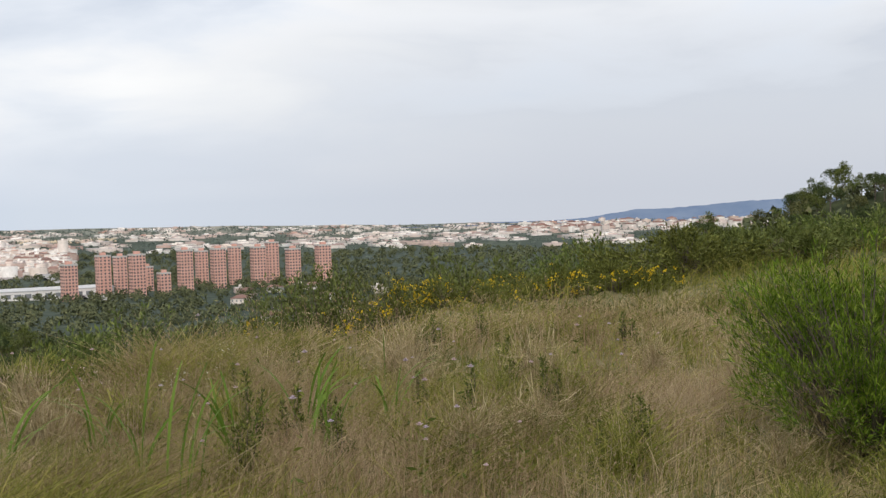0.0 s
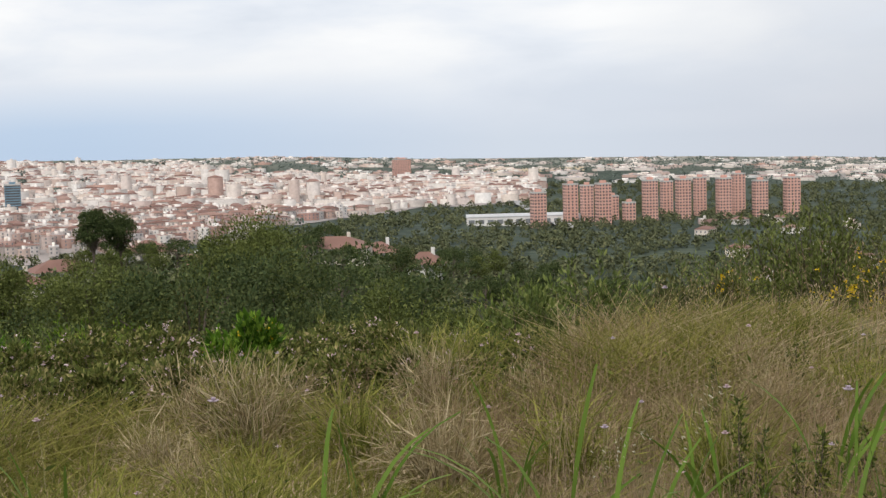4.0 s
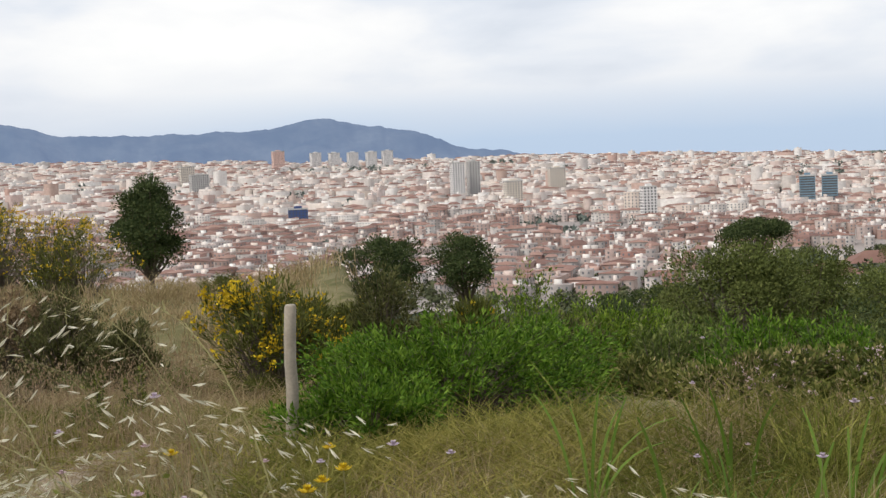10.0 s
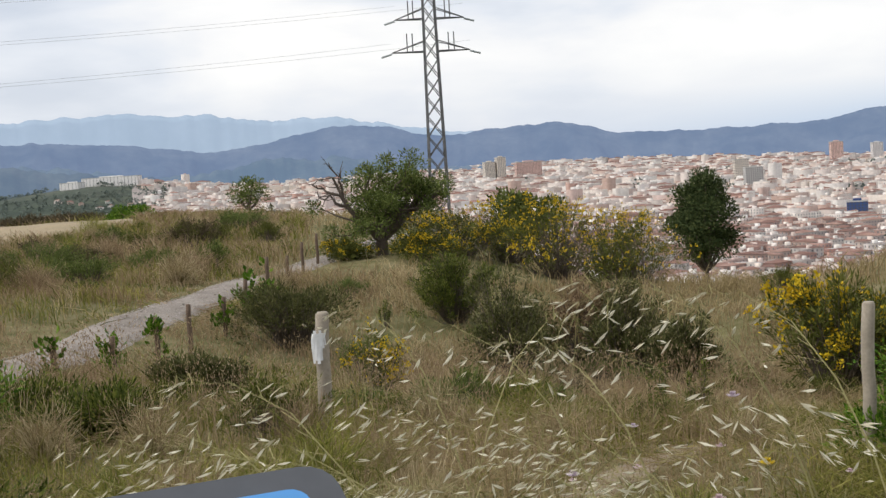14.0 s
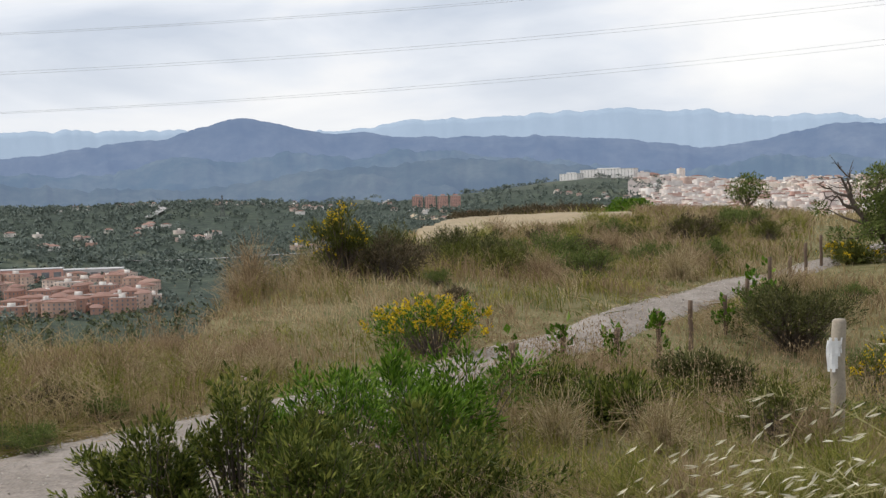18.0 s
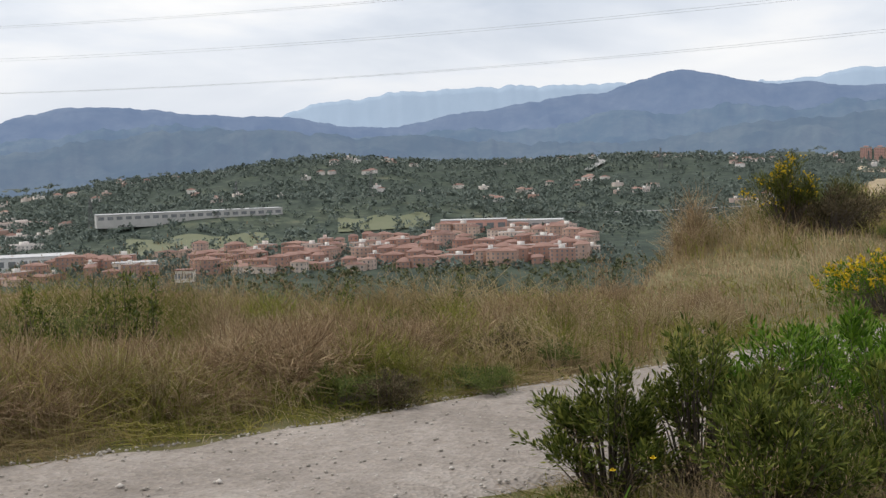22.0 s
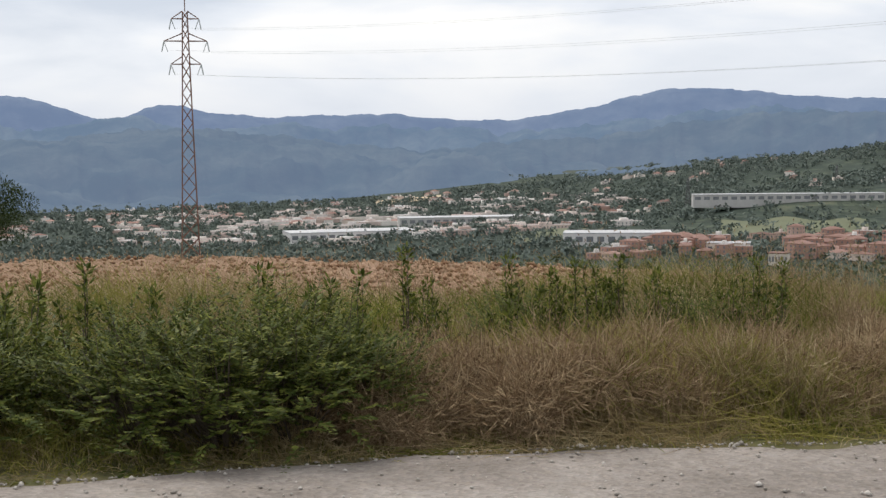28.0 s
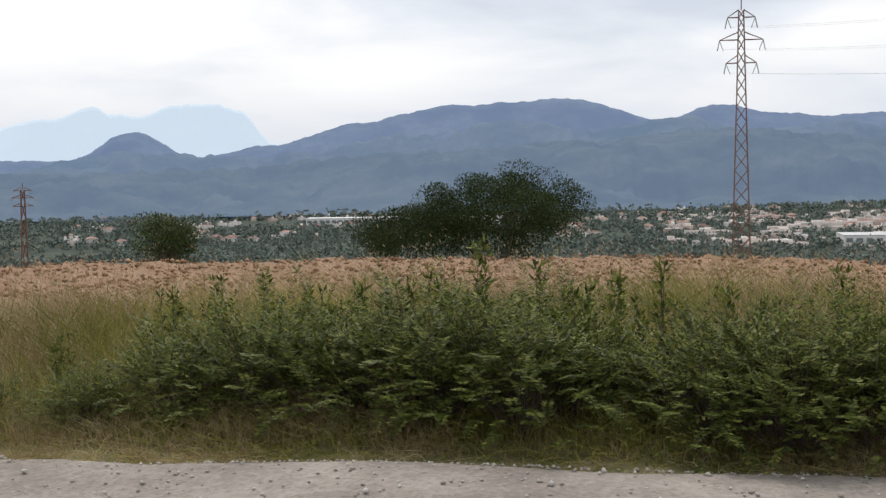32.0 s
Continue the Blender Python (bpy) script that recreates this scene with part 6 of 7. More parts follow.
for i in range(48):
    put(HEATH[(1, 0, 1, 2)[i % 4]], tufts.uniform(111, 147), tufts.uniform(8.6, 11.5), tufts.uniform(0.22, 0.46), tufts.uniform(0.6, 0.95), turn=tufts.uniform(0, 360))
for n, a0, a1, d0, d1, lo, hi, pick in ((150, 110, 148, 8.0, 13.0, 0.4, 0.8, (0, 1, 2, 2, 0, 2)), (44, 84, 108, 18, 44, 0.8, 1.4, (0, 1, 1, 2)), (66, -40, 44, 4.2, 9.0, 0.4, 0.85, (0, 2, 2, 0, 2)),
                                        (14, 62, 80, 5.0, 12, 0.4, 0.65, (0, 0, 2)), (34, 80, 112, 6.2, 13, 0.45, 0.75, (1, 0, 0, 2)), (30, 126, 192, 7.7, 8.4, 0.3, 0.55, (1, 0, 2, 2))):
    for i in range(n):
        az, d = tufts.uniform(a0, a1), tufts.uniform(d0, d1)
        if off_track(*polar(az, d)) < track_half(polar(az, d)[0]) + 0.4 or on_stubble(*polar(az, d)):
            continue
        put(TUFT[pick[i % len(pick)]], az, d, tufts.uniform(lo, hi), tufts.uniform(0.8, 1.2), turn=tufts.uniform(0, 360))
for i in range(46):
    az, d = tufts.uniform(85, 103), tufts.uniform(19, 40)
    if off_track(*polar(az, d)) > 2.2 and not on_stubble(*polar(az, d)):
        put(HEATH[i % 3], az, d, tufts.uniform(0.5, 1.0), tufts.uniform(0.7, 1.1), turn=tufts.uniform(0, 360))

for i in range(60):
    az, d = tufts.uniform(61, 100), tufts.uniform(9, 22)
    if off_track(*polar(az, d)) > 1.6:
        put(HEATH[(0, 1, 1, 0, 2)[i % 5]] if i % 4 else TALL[i % 2], az, d, tufts.uniform(0.28, 0.62), tufts.uniform(0.7, 1.0), turn=tufts.uniform(0, 360))

# ---- grass ----
def off_track_np(x, y):
    out = np.full(len(x), 1e9)
    for i in range(0, len(TRACK_XY), 2):
        out = np.minimum(out, (x - TRACK_XY[i, 0]) ** 2 + (y - TRACK_XY[i, 1]) ** 2)
    out = np.sqrt(out)
    for a, b in zip(FOOTWAY, FOOTWAY[1:]):
        for t in (0.0, 0.5):
            px, py = a[0] + (b[0] - a[0]) * t, a[1] + (b[1] - a[1]) * t
            out = np.minimum(out, np.hypot(x - px, y - py) + TRACK_HALF - 0.2)
    return out


def verge(x):
    return 0.86 * (0.5 + 0.85 * np.clip((x + 13.5) / 6.5, 0, 1) - 0.25 * np.clip((x + 3.5) / 2.5, 0, 1))


def grass_points(n, az0, az1, d0, d1, power=1.0, clear=TRACK_HALF + 0.02):
    az = RNG.uniform(az0, az1, n)
    d = d0 + (d1 - d0) * RNG.random(n) ** power
    x, y = -np.sin(np.radians(az)) * d, np.cos(np.radians(az)) * d
    keep = off_track_np(x, y) > clear - TRACK_HALF + verge(x) + 0.12 * np.sin(x * 5) * np.cos(y * 6)
    if d1 > 34:
        keep &= ~np.array([on_stubble(a, b) for a, b in zip(x, y)])
    x, y, d = x[keep], y[keep], d[keep]
    z = np.array([height(a, b) for a, b in zip(x, y)])
    return np.stack([x, y, z], -1), d


def greenness(at):
    """Where the meadow runs to fresh green (above 0) and where to straw (below)."""
    return np.array([noise.noise((x * 0.5, y * 0.5, 9)) + 0.6 * noise.noise((x * 1.5, y * 1.5, 4)) for x, y in at[:, :2]])


def grass(name, label, n, az0, az1, d0, d1, tall, width, mat, lean=0.35, power=1.0, per=5, spread=0.06, bend=0.35, wind=(0.12, -0.05)):
    at, d = grass_points(int(n * 1.3), az0, az1, d0, d1, power)
    lush = greenness(at) + RNG.normal(size=len(at)) * 0.12
    keep = (lush > -0.06) if mat is G_GREEN else (lush < 0.06)
    keep |= RNG.random(len(at)) < 0.22
    at, d = at[keep], d[keep]
    k = len(at)
    fall = 1 - 0.38 * np.clip((d - 4) / 5, 0, 1) if d1 < 17 and d0 < 5 else 1.0
    size = np.repeat(fall * tall * RNG.uniform(0.55, 1.2, k) * (0.75 + 0.4 * np.sin(at[:, 0] * 0.9) * np.cos(at[:, 1] * 1.1)), per)
    at, d = np.repeat(at, per, 0), np.repeat(d, per)
    at[:, :2] += RNG.normal(size=(len(at), 2)) * spread * (1 + d[:, None] * 0.04)
    tip = at.copy()
    tip[:, :2] += RNG.normal(size=(len(at), 2)) * lean * size[:, None] + np.array(wind) * size[:, None]
    tip[:, 2] += size * RNG.uniform(0.6, 1.0, len(at))
    near_track = off_track_np(at[:, 0], at[:, 1])
    low = np.clip((near_track - verge(at[:, 0])) / 0.5, 0.3, 1)
    tip[:, 2] = at[:, 2] + (tip[:, 2] - at[:, 2]) * low
    w = width * np.maximum(1, d / 7)
    v, f = blades(at, tip, w, bend)
    return tagged(new(name, mesh_np(name, v, f, mat)), label, "grass", kind="stuff")


G_GREEN = leafy("green_grass", [(0.1, (0.058, 0.068, 0.013)), (0.5, (0.168, 0.172, 0.038)), (0.9, (0.381, 0.335, 0.100))], 0.6, 0.35, 0.45)
G_DRY = leafy("dry_grass", [(0.05, (0.14, 0.105, 0.045)), (0.5, (0.34, 0.265, 0.138)), (0.95, (0.58, 0.48, 0.30))], 0.75, 0.35, 0.6)
G_PINK = leafy("reddish_seed_grass", [(0.1, (0.16, 0.105, 0.06)), (0.5, (0.32, 0.23, 0.14)), (0.9, (0.48, 0.38, 0.25))], 0.8, 0.35, 0.7)
grass("green_grass", "tangle of green meadow grass on the hilltop", 4400, 42, 62, 2.2, 7.4, 0.46, 0.0075, G_GREEN, power=0.8, lean=0.6)
grass("green_grass", "green meadow grass about the posts", 3000, 60, 76, 2.2, 12, 0.36, 0.0065, G_GREEN, power=0.8, lean=0.6)
grass("green_grass", "tangle of green meadow grass before the brambles", 5400, 10, 42, 2.2, 7.6, 0.46, 0.0075, G_GREEN, power=0.8, lean=0.6)
grass("green_grass", "tangle of green meadow grass on the open side", 5200, -42, 10, 2.2, 15, 0.42, 0.0065, G_GREEN, power=0.8, lean=0.6)
grass("green_grass", "green grass on the bank beyond the track", 6500, 75, 192, 3.0, 16, 0.34, 0.006, G_GREEN, power=0.75, lean=0.55)
grass("dry_grass", "tan dry grass on the hilltop", 1800, 42, 62, 2.2, 7.0, 0.44, 0.0042, G_DRY, power=0.8, lean=0.5)
grass("dry_grass", "tan dry grass about the posts", 3400, 60, 76, 2.2, 15, 0.38, 0.0042, G_DRY, power=0.8, lean=0.5)
grass("dry_grass", "tan dry grass before the brambles", 3400, 10, 42, 2.2, 7.2, 0.46, 0.0042, G_DRY, power=0.8, lean=0.5)
grass("dry_grass", "tan dry grass on the open side", 5000, -42, 10, 2.2, 16, 0.44, 0.0042, G_DRY, power=0.8, lean=0.5)
grass("dry_grass", "straw-coloured dry grass on the bank", 10000, 75, 192, 3.0, 12, 0.38, 0.0042, G_DRY, power=0.75, lean=0.55)
grass("dry_grass", "low straw-coloured grass past the bank", 3600, 60, 128, 12, 24, 0.28, 0.004, G_DRY, power=0.8, lean=0.45)
grass("reddish_grass", "haze of fine reddish seed heads in the meadow", 3500, -25, 34, 3.0, 7.5, 0.5, 0.0028, G_PINK, lean=0.3, power=0.7)
grass("reddish_grass", "haze of fine reddish seed heads near the posts", 6500, 66, 114, 4.0, 14, 0.42, 0.0028, G_PINK, lean=0.3, power=0.7)
grass("mound_grass", "long dry grass on the mound", 5200, 58, 112, 18, 64, 0.42, 0.005, G_DRY, power=0.9)
grass("mound_grass", "long green grass on the mound's side", 5200, 84, 108, 18, 60, 0.42, 0.005, G_GREEN, power=0.9)
grass("green_grass", "olive grass tufts between the hedge bushes", 5000, 128, 192, 8.4, 13.5, 0.62, 0.005, G_GREEN, lean=0.35)
grass("dry_grass", "tall tan grass behind the hedge", 5000, 126, 192, 9.5, 15, 0.6, 0.004, G_DRY, lean=0.3)
grass("green_grass", "weedy grass on the near rim of the track", 1300, 80, 113, 6.0, 12.5, 0.5, 0.006, G_GREEN, lean=0.45)
grass("dry_grass", "short tan grass at the foot of the hedge", 3000, 126, 192, 6.8, 8.6, 0.24, 0.004, G_DRY, lean=0.5)
grass("reddish_grass", "haze of reddish seed heads on the mound", 5600, 84, 108, 20, 60, 0.5, 0.004, G_PINK, power=0.9)
grass("green_grass", "olive grass mixed into the dry bank", 1300, 112, 136, 7.4, 12.5, 0.5, 0.005, G_GREEN, lean=0.5)
grass("dry_grass", "bright straw grass mixed into the bank", 2200, 112, 138, 7.4, 13.5, 0.55, 0.0042, G_DRY, lean=0.5)
grass("green_grass", "grass and low weeds at the foot of the hedge", 1300, 126, 192, 6.8, 8.6, 0.2, 0.007, G_GREEN, lean=0.6)
grass("green_grass", "grass between the brambles and the meadow", 1600, 2, 12, 6.5, 12, 0.45, 0.0065, G_GREEN, lean=0.55)
grass("dry_grass", "tan grass between the brambles and the meadow", 1400, 2, 12, 6.5, 12, 0.48, 0.0045, G_DRY, lean=0.5)
grass("green_grass", "rough grass running out to the meadow's end", 3600, -34, -2, 14, 40, 0.5, 0.005, G_GREEN, lean=0.5)
grass("dry_grass", "dry grass in the hollow", 2200, 60, 80, 10, 24, 0.4, 0.0045, G_DRY, lean=0.5)
grass("green_grass", "short trodden grass near the viewpoint", 1100, -100, 6, 0.7, 2.6, 0.3, 0.006, G_GREEN, lean=0.6)
grass("dry_grass", "short dry grass near the viewpoint", 1100, -100, 6, 0.7, 2.6, 0.32, 0.0045, G_DRY, lean=0.6)
grass("reddish_grass", "fine reddish grass past the posts", 3600, 60, 112, 11, 24, 0.36, 0.0035, G_PINK, lean=0.4)

def seed_haze(name, label, n, az0, az1, d0, d1, tall, mat, k=8, seed=0.016):
    """Thin stalks that each end in a loose plume of tiny seeds."""
    at, d = grass_points(n, az0, az1, d0, d1, 0.8)
    keep = (greenness(at) < 0.08) | (RNG.random(len(at)) < 0.2)
    at, d = at[keep], d[keep]
    size = tall * RNG.uniform(0.5, 1.15, len(at))
    tip = at + np.stack([RNG.normal(size=len(at)) * 0.16 * size, RNG.normal(size=len(at)) * 0.16 * size, size], -1)
    stalk = blades(at, tip, 0.0022 * np.maximum(1, d / 5), 0.15)
    big = np.repeat(np.maximum(1, d / 6), k)
    pos = np.repeat(tip, k, 0) + RNG.normal(size=(len(at) * k, 3)) * (0.022, 0.022, 0.05) * big[:, None] - (0, 0, 0.04)
    head = leaf_quads(pos, RNG.normal(size=pos.shape) * 0.5 + (0.2, 0, 1), RNG.normal(size=pos.shape), seed * big * RNG.uniform(0.6, 1.4, len(pos)), seed * 0.3 * big)
    tagged(new(name, mesh_np(name, *join(stalk, head), mat)), label, "grass", kind="stuff")


seed_haze("seeding_grass", "fine pinkish seed plumes over the open meadow", 2600, -32, 12, 2.6, 11, 0.52, G_PINK)
seed_haze("seeding_grass", "fine tan seed plumes before the brambles", 1700, 8, 44, 2.6, 7.2, 0.48, G_PINK)
seed_haze("seeding_grass", "fine reddish seed plumes round the posts", 3800, 64, 112, 4.5, 15, 0.5, G_PINK)
seed_haze("seeding_grass", "fine tan seed plumes along the bank", 1500, 108, 146, 7.6, 13, 0.48, G_PINK)
seed_haze("seeding_grass", "tan seed plumes between hedge and field", 2200, 126, 194, 9.5, 15, 0.6, G_PINK)

# ---- posts, board, pylons, cables ----
WOODPOST = surface("weathered_grey_wood", (0.20, 0.17, 0.13), (0.40, 0.35, 0.28), 6, 60, 0.9, 0.6, 0.004)
STAKE = surface("brown_stake_wood", (0.07, 0.045, 0.03), (0.16, 0.11, 0.075), 8, 60, 0.9, 0.5, 0.004)
PAPER = surface("white_plastic_sheet", (0.62, 0.63, 0.64), (0.80, 0.80, 0.80), 8, 60, 0.5, 0.2, 0.002)
STEEL = surface("galvanised_steel", (0.085, 0.085, 0.088), (0.16, 0.16, 0.162), 2, 20, 0.6, 0.1, 0.002, 0.3)
RUSTSTEEL = surface("rusty_brown_steel", (0.17, 0.08, 0.055), (0.28, 0.15, 0.11), 2, 20, 0.7, 0.2, 0.002, 0.3)
CABLE = surface("grey_cable", (0.26, 0.27, 0.28), (0.36, 0.37, 0.38), 1, 5, 0.5, 0)
CERAMIC = surface("glass_insulator", (0.25, 0.28, 0.28), (0.40, 0.44, 0.44), 10, 40, 0.2, 0)


def post(name, at, h, r, label, lean=(0, 0), mat=WOODPOST, group="round posts", cap=True):
    e = thing(name, at, label, "post", group)
    bm = bmesh.new()
    n = 7
    pts = [Vector((lean[0] * k / n + 0.004 * sin(k * 2.1), lean[1] * k / n + 0.004 * cos(k * 1.7), -0.25 + (h + 0.25) * k / n)) for k in range(n + 1)]
    rad = [r * (1.04 - 0.06 * k / n + 0.02 * sin(k * 3.3)) for k in range(n + 1)]
    if cap:
        pts.append(pts[-1] + Vector((0, 0, r * 0.35)))
        rad.append(r * 0.72)
    tube(bm, pts, rad, 14)
    for f in bm.faces:
        f.smooth = True
    part("shaft", bm, mat, e)
    return e, pts


post("wooden_post", spot(60.1, 7.55), 0.83, 0.034, "weathered round wooden post beside green shrubs", (0.02, 0.02))
p2, p2_pts = post("wooden_post", spot(82.4, 9.1), 0.82, 0.047, "weathered round wooden post with a torn white sheet", (0.0, 0.03))
bm = bmesh.new()
for i in range(6):
    a0 = -0.9 + i * 0.33
    for j in range(4):
        z0 = 0.50 + j * 0.05 + 0.02 * (i % 2)
        v = [Vector((cos(t) * (0.054 + 0.005 * ((i + j) % 3)), sin(t) * (0.054 + 0.005 * ((i + j) % 3)), zz)) for t, zz in
             ((a0, z0), (a0 + 0.33, z0), (a0 + 0.33, z0 + 0.05), (a0, z0 + 0.05))]
        if not (i > 3 and j < 2):
            bm.faces.new([bm.verts.new(p) for p in v])
bmesh.ops.remove_doubles(bm, verts=bm.verts, dist=0.012)
sheet = part("white_sheet", bm, PAPER, p2, "torn white plastic sheet")
sheet.rotation_euler = (0, 0, radians(-8))
sheet.modifiers.new("thick", "SOLIDIFY").thickness = 0.003

# saplings tied to stakes along the near rim of the track
for i, (az, d, h, leafy_on) in enumerate(((93.7, 12.7, 0.38, 1), (91.5, 14.2, 0.32, 1), (89.8, 15.6, 0.38, 1), (88.5, 16.6, 0.42, 0), (87.1, 18.0, 0.36, 1), (86.2, 19.2, 0.44, 2), (85.3, 20.6, 0.55, 1), (84.5, 22.5, 0.42, 0),
                                          (83.9, 24.5, 0.44, 0), (83.3, 26.5, 0.44, 0), (95.8, 11.4, 0.3, 1))):
    h *= 1.45
    e, _ = post("stake", spot(az, d), h, 0.03, "short brown stake with a vine-like sapling", (0.01, 0), STAKE, "stakes along the track", False)
    if leafy_on:
        rng = np.random.default_rng(300 + i)
        lv, st, tip = shrub_geometry(rng, 0.16 * leafy_on ** 0.3, h * 1.25 * leafy_on ** 0.4, 14, 7, 0.085, 0.7, upright=0.9, base=0.3, start=0.55)
        part("sapling", mesh_np("sapling", *lv, L_BRIGHT), L_BRIGHT, e, "fresh green sapling leaves", "stuff")


def board():
    """A reading board on two legs: a sloped panel with a dark rim and a blue printed face."""
    rim = surface("dark_grey_coated_metal", (0.045, 0.048, 0.055), (0.075, 0.08, 0.09), 5, 80, 0.45, 0.1, 0.001)
    face = surface("blue_printed_panel", (0.06, 0.23, 0.52), (0.08, 0.28, 0.60), 1.2, 30, 0.35, 0)
    e = thing("information_board", (0, 0, 0), "sloped information board with dark rim and blue face", "sign")
    a, b = Vector((-0.704, 0.335, 0)), Vector((-0.402, -0.79, 0))
    mid, length = (a + b) / 2, (b - a).length
    ang = atan2((b - a).y, (b - a).x)
    e.location = (mid.x, mid.y, 0)
    e.rotation_euler = (0, 0, ang)
    top, depth, tilt = 1.459, 0.62, radians(32)
    m = Matrix.Translation((0, 0, top)) @ Matrix.Rotation(-tilt, 4, "X")
    # local: x along the board, y towards the reader

    def slab(x0, y0, x1, y1, z0, z1, r):
        bm = bmesh.new()
        pts = []
        for cx, cy, s in ((x1 - r, y1 - r, 0), (x0 + r, y1 - r, 90), (x0 + r, y0 + r, 180), (x1 - r, y0 + r, 270)):
            for k in range(5):
                t = radians(s + k * 22.5)
                pts.append((cx + r * cos(t), cy + r * sin(t)))
        lo, hi = [bm.verts.new(m @ Vector((x, y, z0))) for x, y in pts], [bm.verts.new(m @ Vector((x, y, z1))) for x, y in pts]
        bm.faces.new(hi)
        bm.faces.new(lo[::-1])
        for k in range(len(pts)):
            bm.faces.new((lo[k], lo[(k + 1) % len(pts)], hi[(k + 1) % len(pts)], hi[k]))
        return bm

    part("rim", slab(-length / 2, 0, length / 2, depth, -0.03, 0.0, 0.009), rim, e)
    part("panel", slab(-length / 2 + 0.012, 0.012, length / 2 - 0.012, depth - 0.012, 0.0, 0.004, 0.005), face, e, "blue printed face")
    for s in (-1, 1):
        bm = bmesh.new()
        tube(bm, [(s * length * 0.36, 0.22, -0.3), (s * length * 0.36, 0.22, top - 0.17)], 0.04, 10)
        part("leg", bm, rim, e)


board()


def beam(bm, a, b, r):
    tube(bm, [Vector(a), Vector(b)], r, 4)


def pylon(name, at, H, w0, w1, arms, mat, label, turn, waist=0.0, panels=14, thick=0.06, prongs=False):
    """A lattice pylon: four legs, crossed bracing on each side, crossarms with hanging insulators."""
    e = thing(name, at, label, "pylon", turn=turn)

    single = panels > 12

    def half(z):
        t = z / H
        return (w0 + (w1 - w0) * t ** 0.8) / 2

    for sx, sy in ((1, 1), (1, -1), (-1, 1), (-1, -1)):
        bm = bmesh.new()
        zs = [H * k / 6 for k in range(7)]
        tube(bm, [(sx * half(z), sy * half(z), z) for z in zs], thick, 4)
        part("leg", bm, mat, e)
    zs = [H * (1 - (1 - k / panels) ** 1.25) for k in range(panels + 1)]
    for fx, fy in ((1, 0), (-1, 0), (0, 1), (0, -1)):
        bm = bmesh.new()
        for z0, z1 in zip(zs, zs[1:]):
            h0, h1 = half(z0), half(z1)
            for s in (1, -1):
                a = (fx * h0, s * h0, z0) if fx else (s * h0, fy * h0, z0)
                b = (fx * h1, -s * h1, z1) if fx else (-s * h1, fy * h1, z1)
                beam(bm, a, b, thick * 0.6)
                if single:
                    part("brace", bm, mat, e)
                    bm = bmesh.new()
        if single:
            bm.free()
        else:
            part("bracing", bm, mat, e, kind="stuff")
    for z, L in arms:
        bm = bmesh.new()
        h = half(z)
        for s in (1, -1):
            for q in (1, -1):
                beam(bm, (s * h, q * h, z), (s * L, 0, z), thick * 0.75)
                beam(bm, (s * h, q * h, z + 0.9), (s * L, 0, z), thick * 0.6)
            for k in range(1, 5):
                u = h + (L - h) * k / 5
                beam(bm, (s * u, h * (1 - k / 5), z), (s * u, -h * (1 - k / 5), z), thick * 0.5)
            if prongs:
                for u in (0.46, 0.6):
                    beam(bm, (s * L * u, 0, z), (s * L * u, 0, z + 1.6), thick * 0.7)
        part("crossarm", bm, mat, e)
        for s in (1, -1):
            bm = bmesh.new()
            if prongs:
                pts = [(s * L, 0, z - 0.1), (s * (L + 0.9), 0, z - 0.35)]
                tube(bm, pts, 0.09, 6)
            else:
                pts = [(s * L, 0, z - 0.05), (s * (L + 0.25), 0, z - 1.25)]
                tube(bm, pts, 0.07, 6)
                tube(bm, [(s * L, 0, z - 0.05), (s * (L - 0.45), 0, z - 1.25)], 0.05, 6)
            part("insulator", bm, CERAMIC, e)
    bm = bmesh.new()
    beam(bm, (0, 0, H), (0, 0, H + 2.0), thick * 0.8)
    part("peak", bm, mat, e)
    return e


FACE1 = 84.0
PYL1, PYL2 = Vector((*polar(78.3, 115), 0)), Vector((*polar(154.75, 160), 0))
g1, g2 = height(PYL1.x, PYL1.y) - 0.5, height(PYL2.x, PYL2.y) - 0.5
LINE_TURN = degrees(atan2((PYL1 - PYL2).y, (PYL1 - PYL2).x)) + 90
pylon("power_pylon", (PYL1.x, PYL1.y, g1), 22.0 - g1, 2.1, 0.85, ((12.6 - g1, 3.4), (15.4 - g1, 3.0), (18.6 - g1, 2.7)), STEEL, "grey steel lattice pylon behind an almond tree", FACE1, prongs=True, panels=22, thick=0.07)
pylon("power_pylon", (PYL2.x, PYL2.y, g2), 18.6 - g2, 3.6, 0.55, ((12.5 - g2, 1.75), (15.2 - g2, 2.5), (17.8 - g2, 1.6)), RUSTSTEEL, "rust-brown steel lattice pylon beyond the field", -25, panels=26, thick=0.075)
k3 = reach(185.15, 420, -0.9)
pylon("power_pylon", spot(185.15, 420), k3, 4, 1.0, ((k3 - 5, 3.0), (k3 - 2.5, 3.4), (k3 - 0.3, 2.6)), RUSTSTEEL, "small dark pylon far across the valley", 10, panels=10, thick=0.16)
for az, d in ((133.4, 1500), (121.5, 1600), (127.3, 1700), (100.5, 2200), (109, 2100), (104, 2000)):
    pylon("power_pylon", spot(az, d), 34, 6, 1.6, ((26, 6), (31, 5)), STEEL, "grey lattice pylon far off in the valley", 30, panels=7, thick=0.2)


def cable(a, b, sag):
    bm = bmesh.new()
    pts = []
    for k in range(41):
        t = k / 40
        p = Vector(a).lerp(Vector(b), t)
        p.z -= sag * 4 * t * (1 - t)
        pts.append(p)
    tube(bm, pts, 0.009, 4)
    e = thing("power_cable", (0, 0, 0), "thin sagging overhead power cable", "cable", "overhead cables")
    part("strand", bm, CABLE, e)


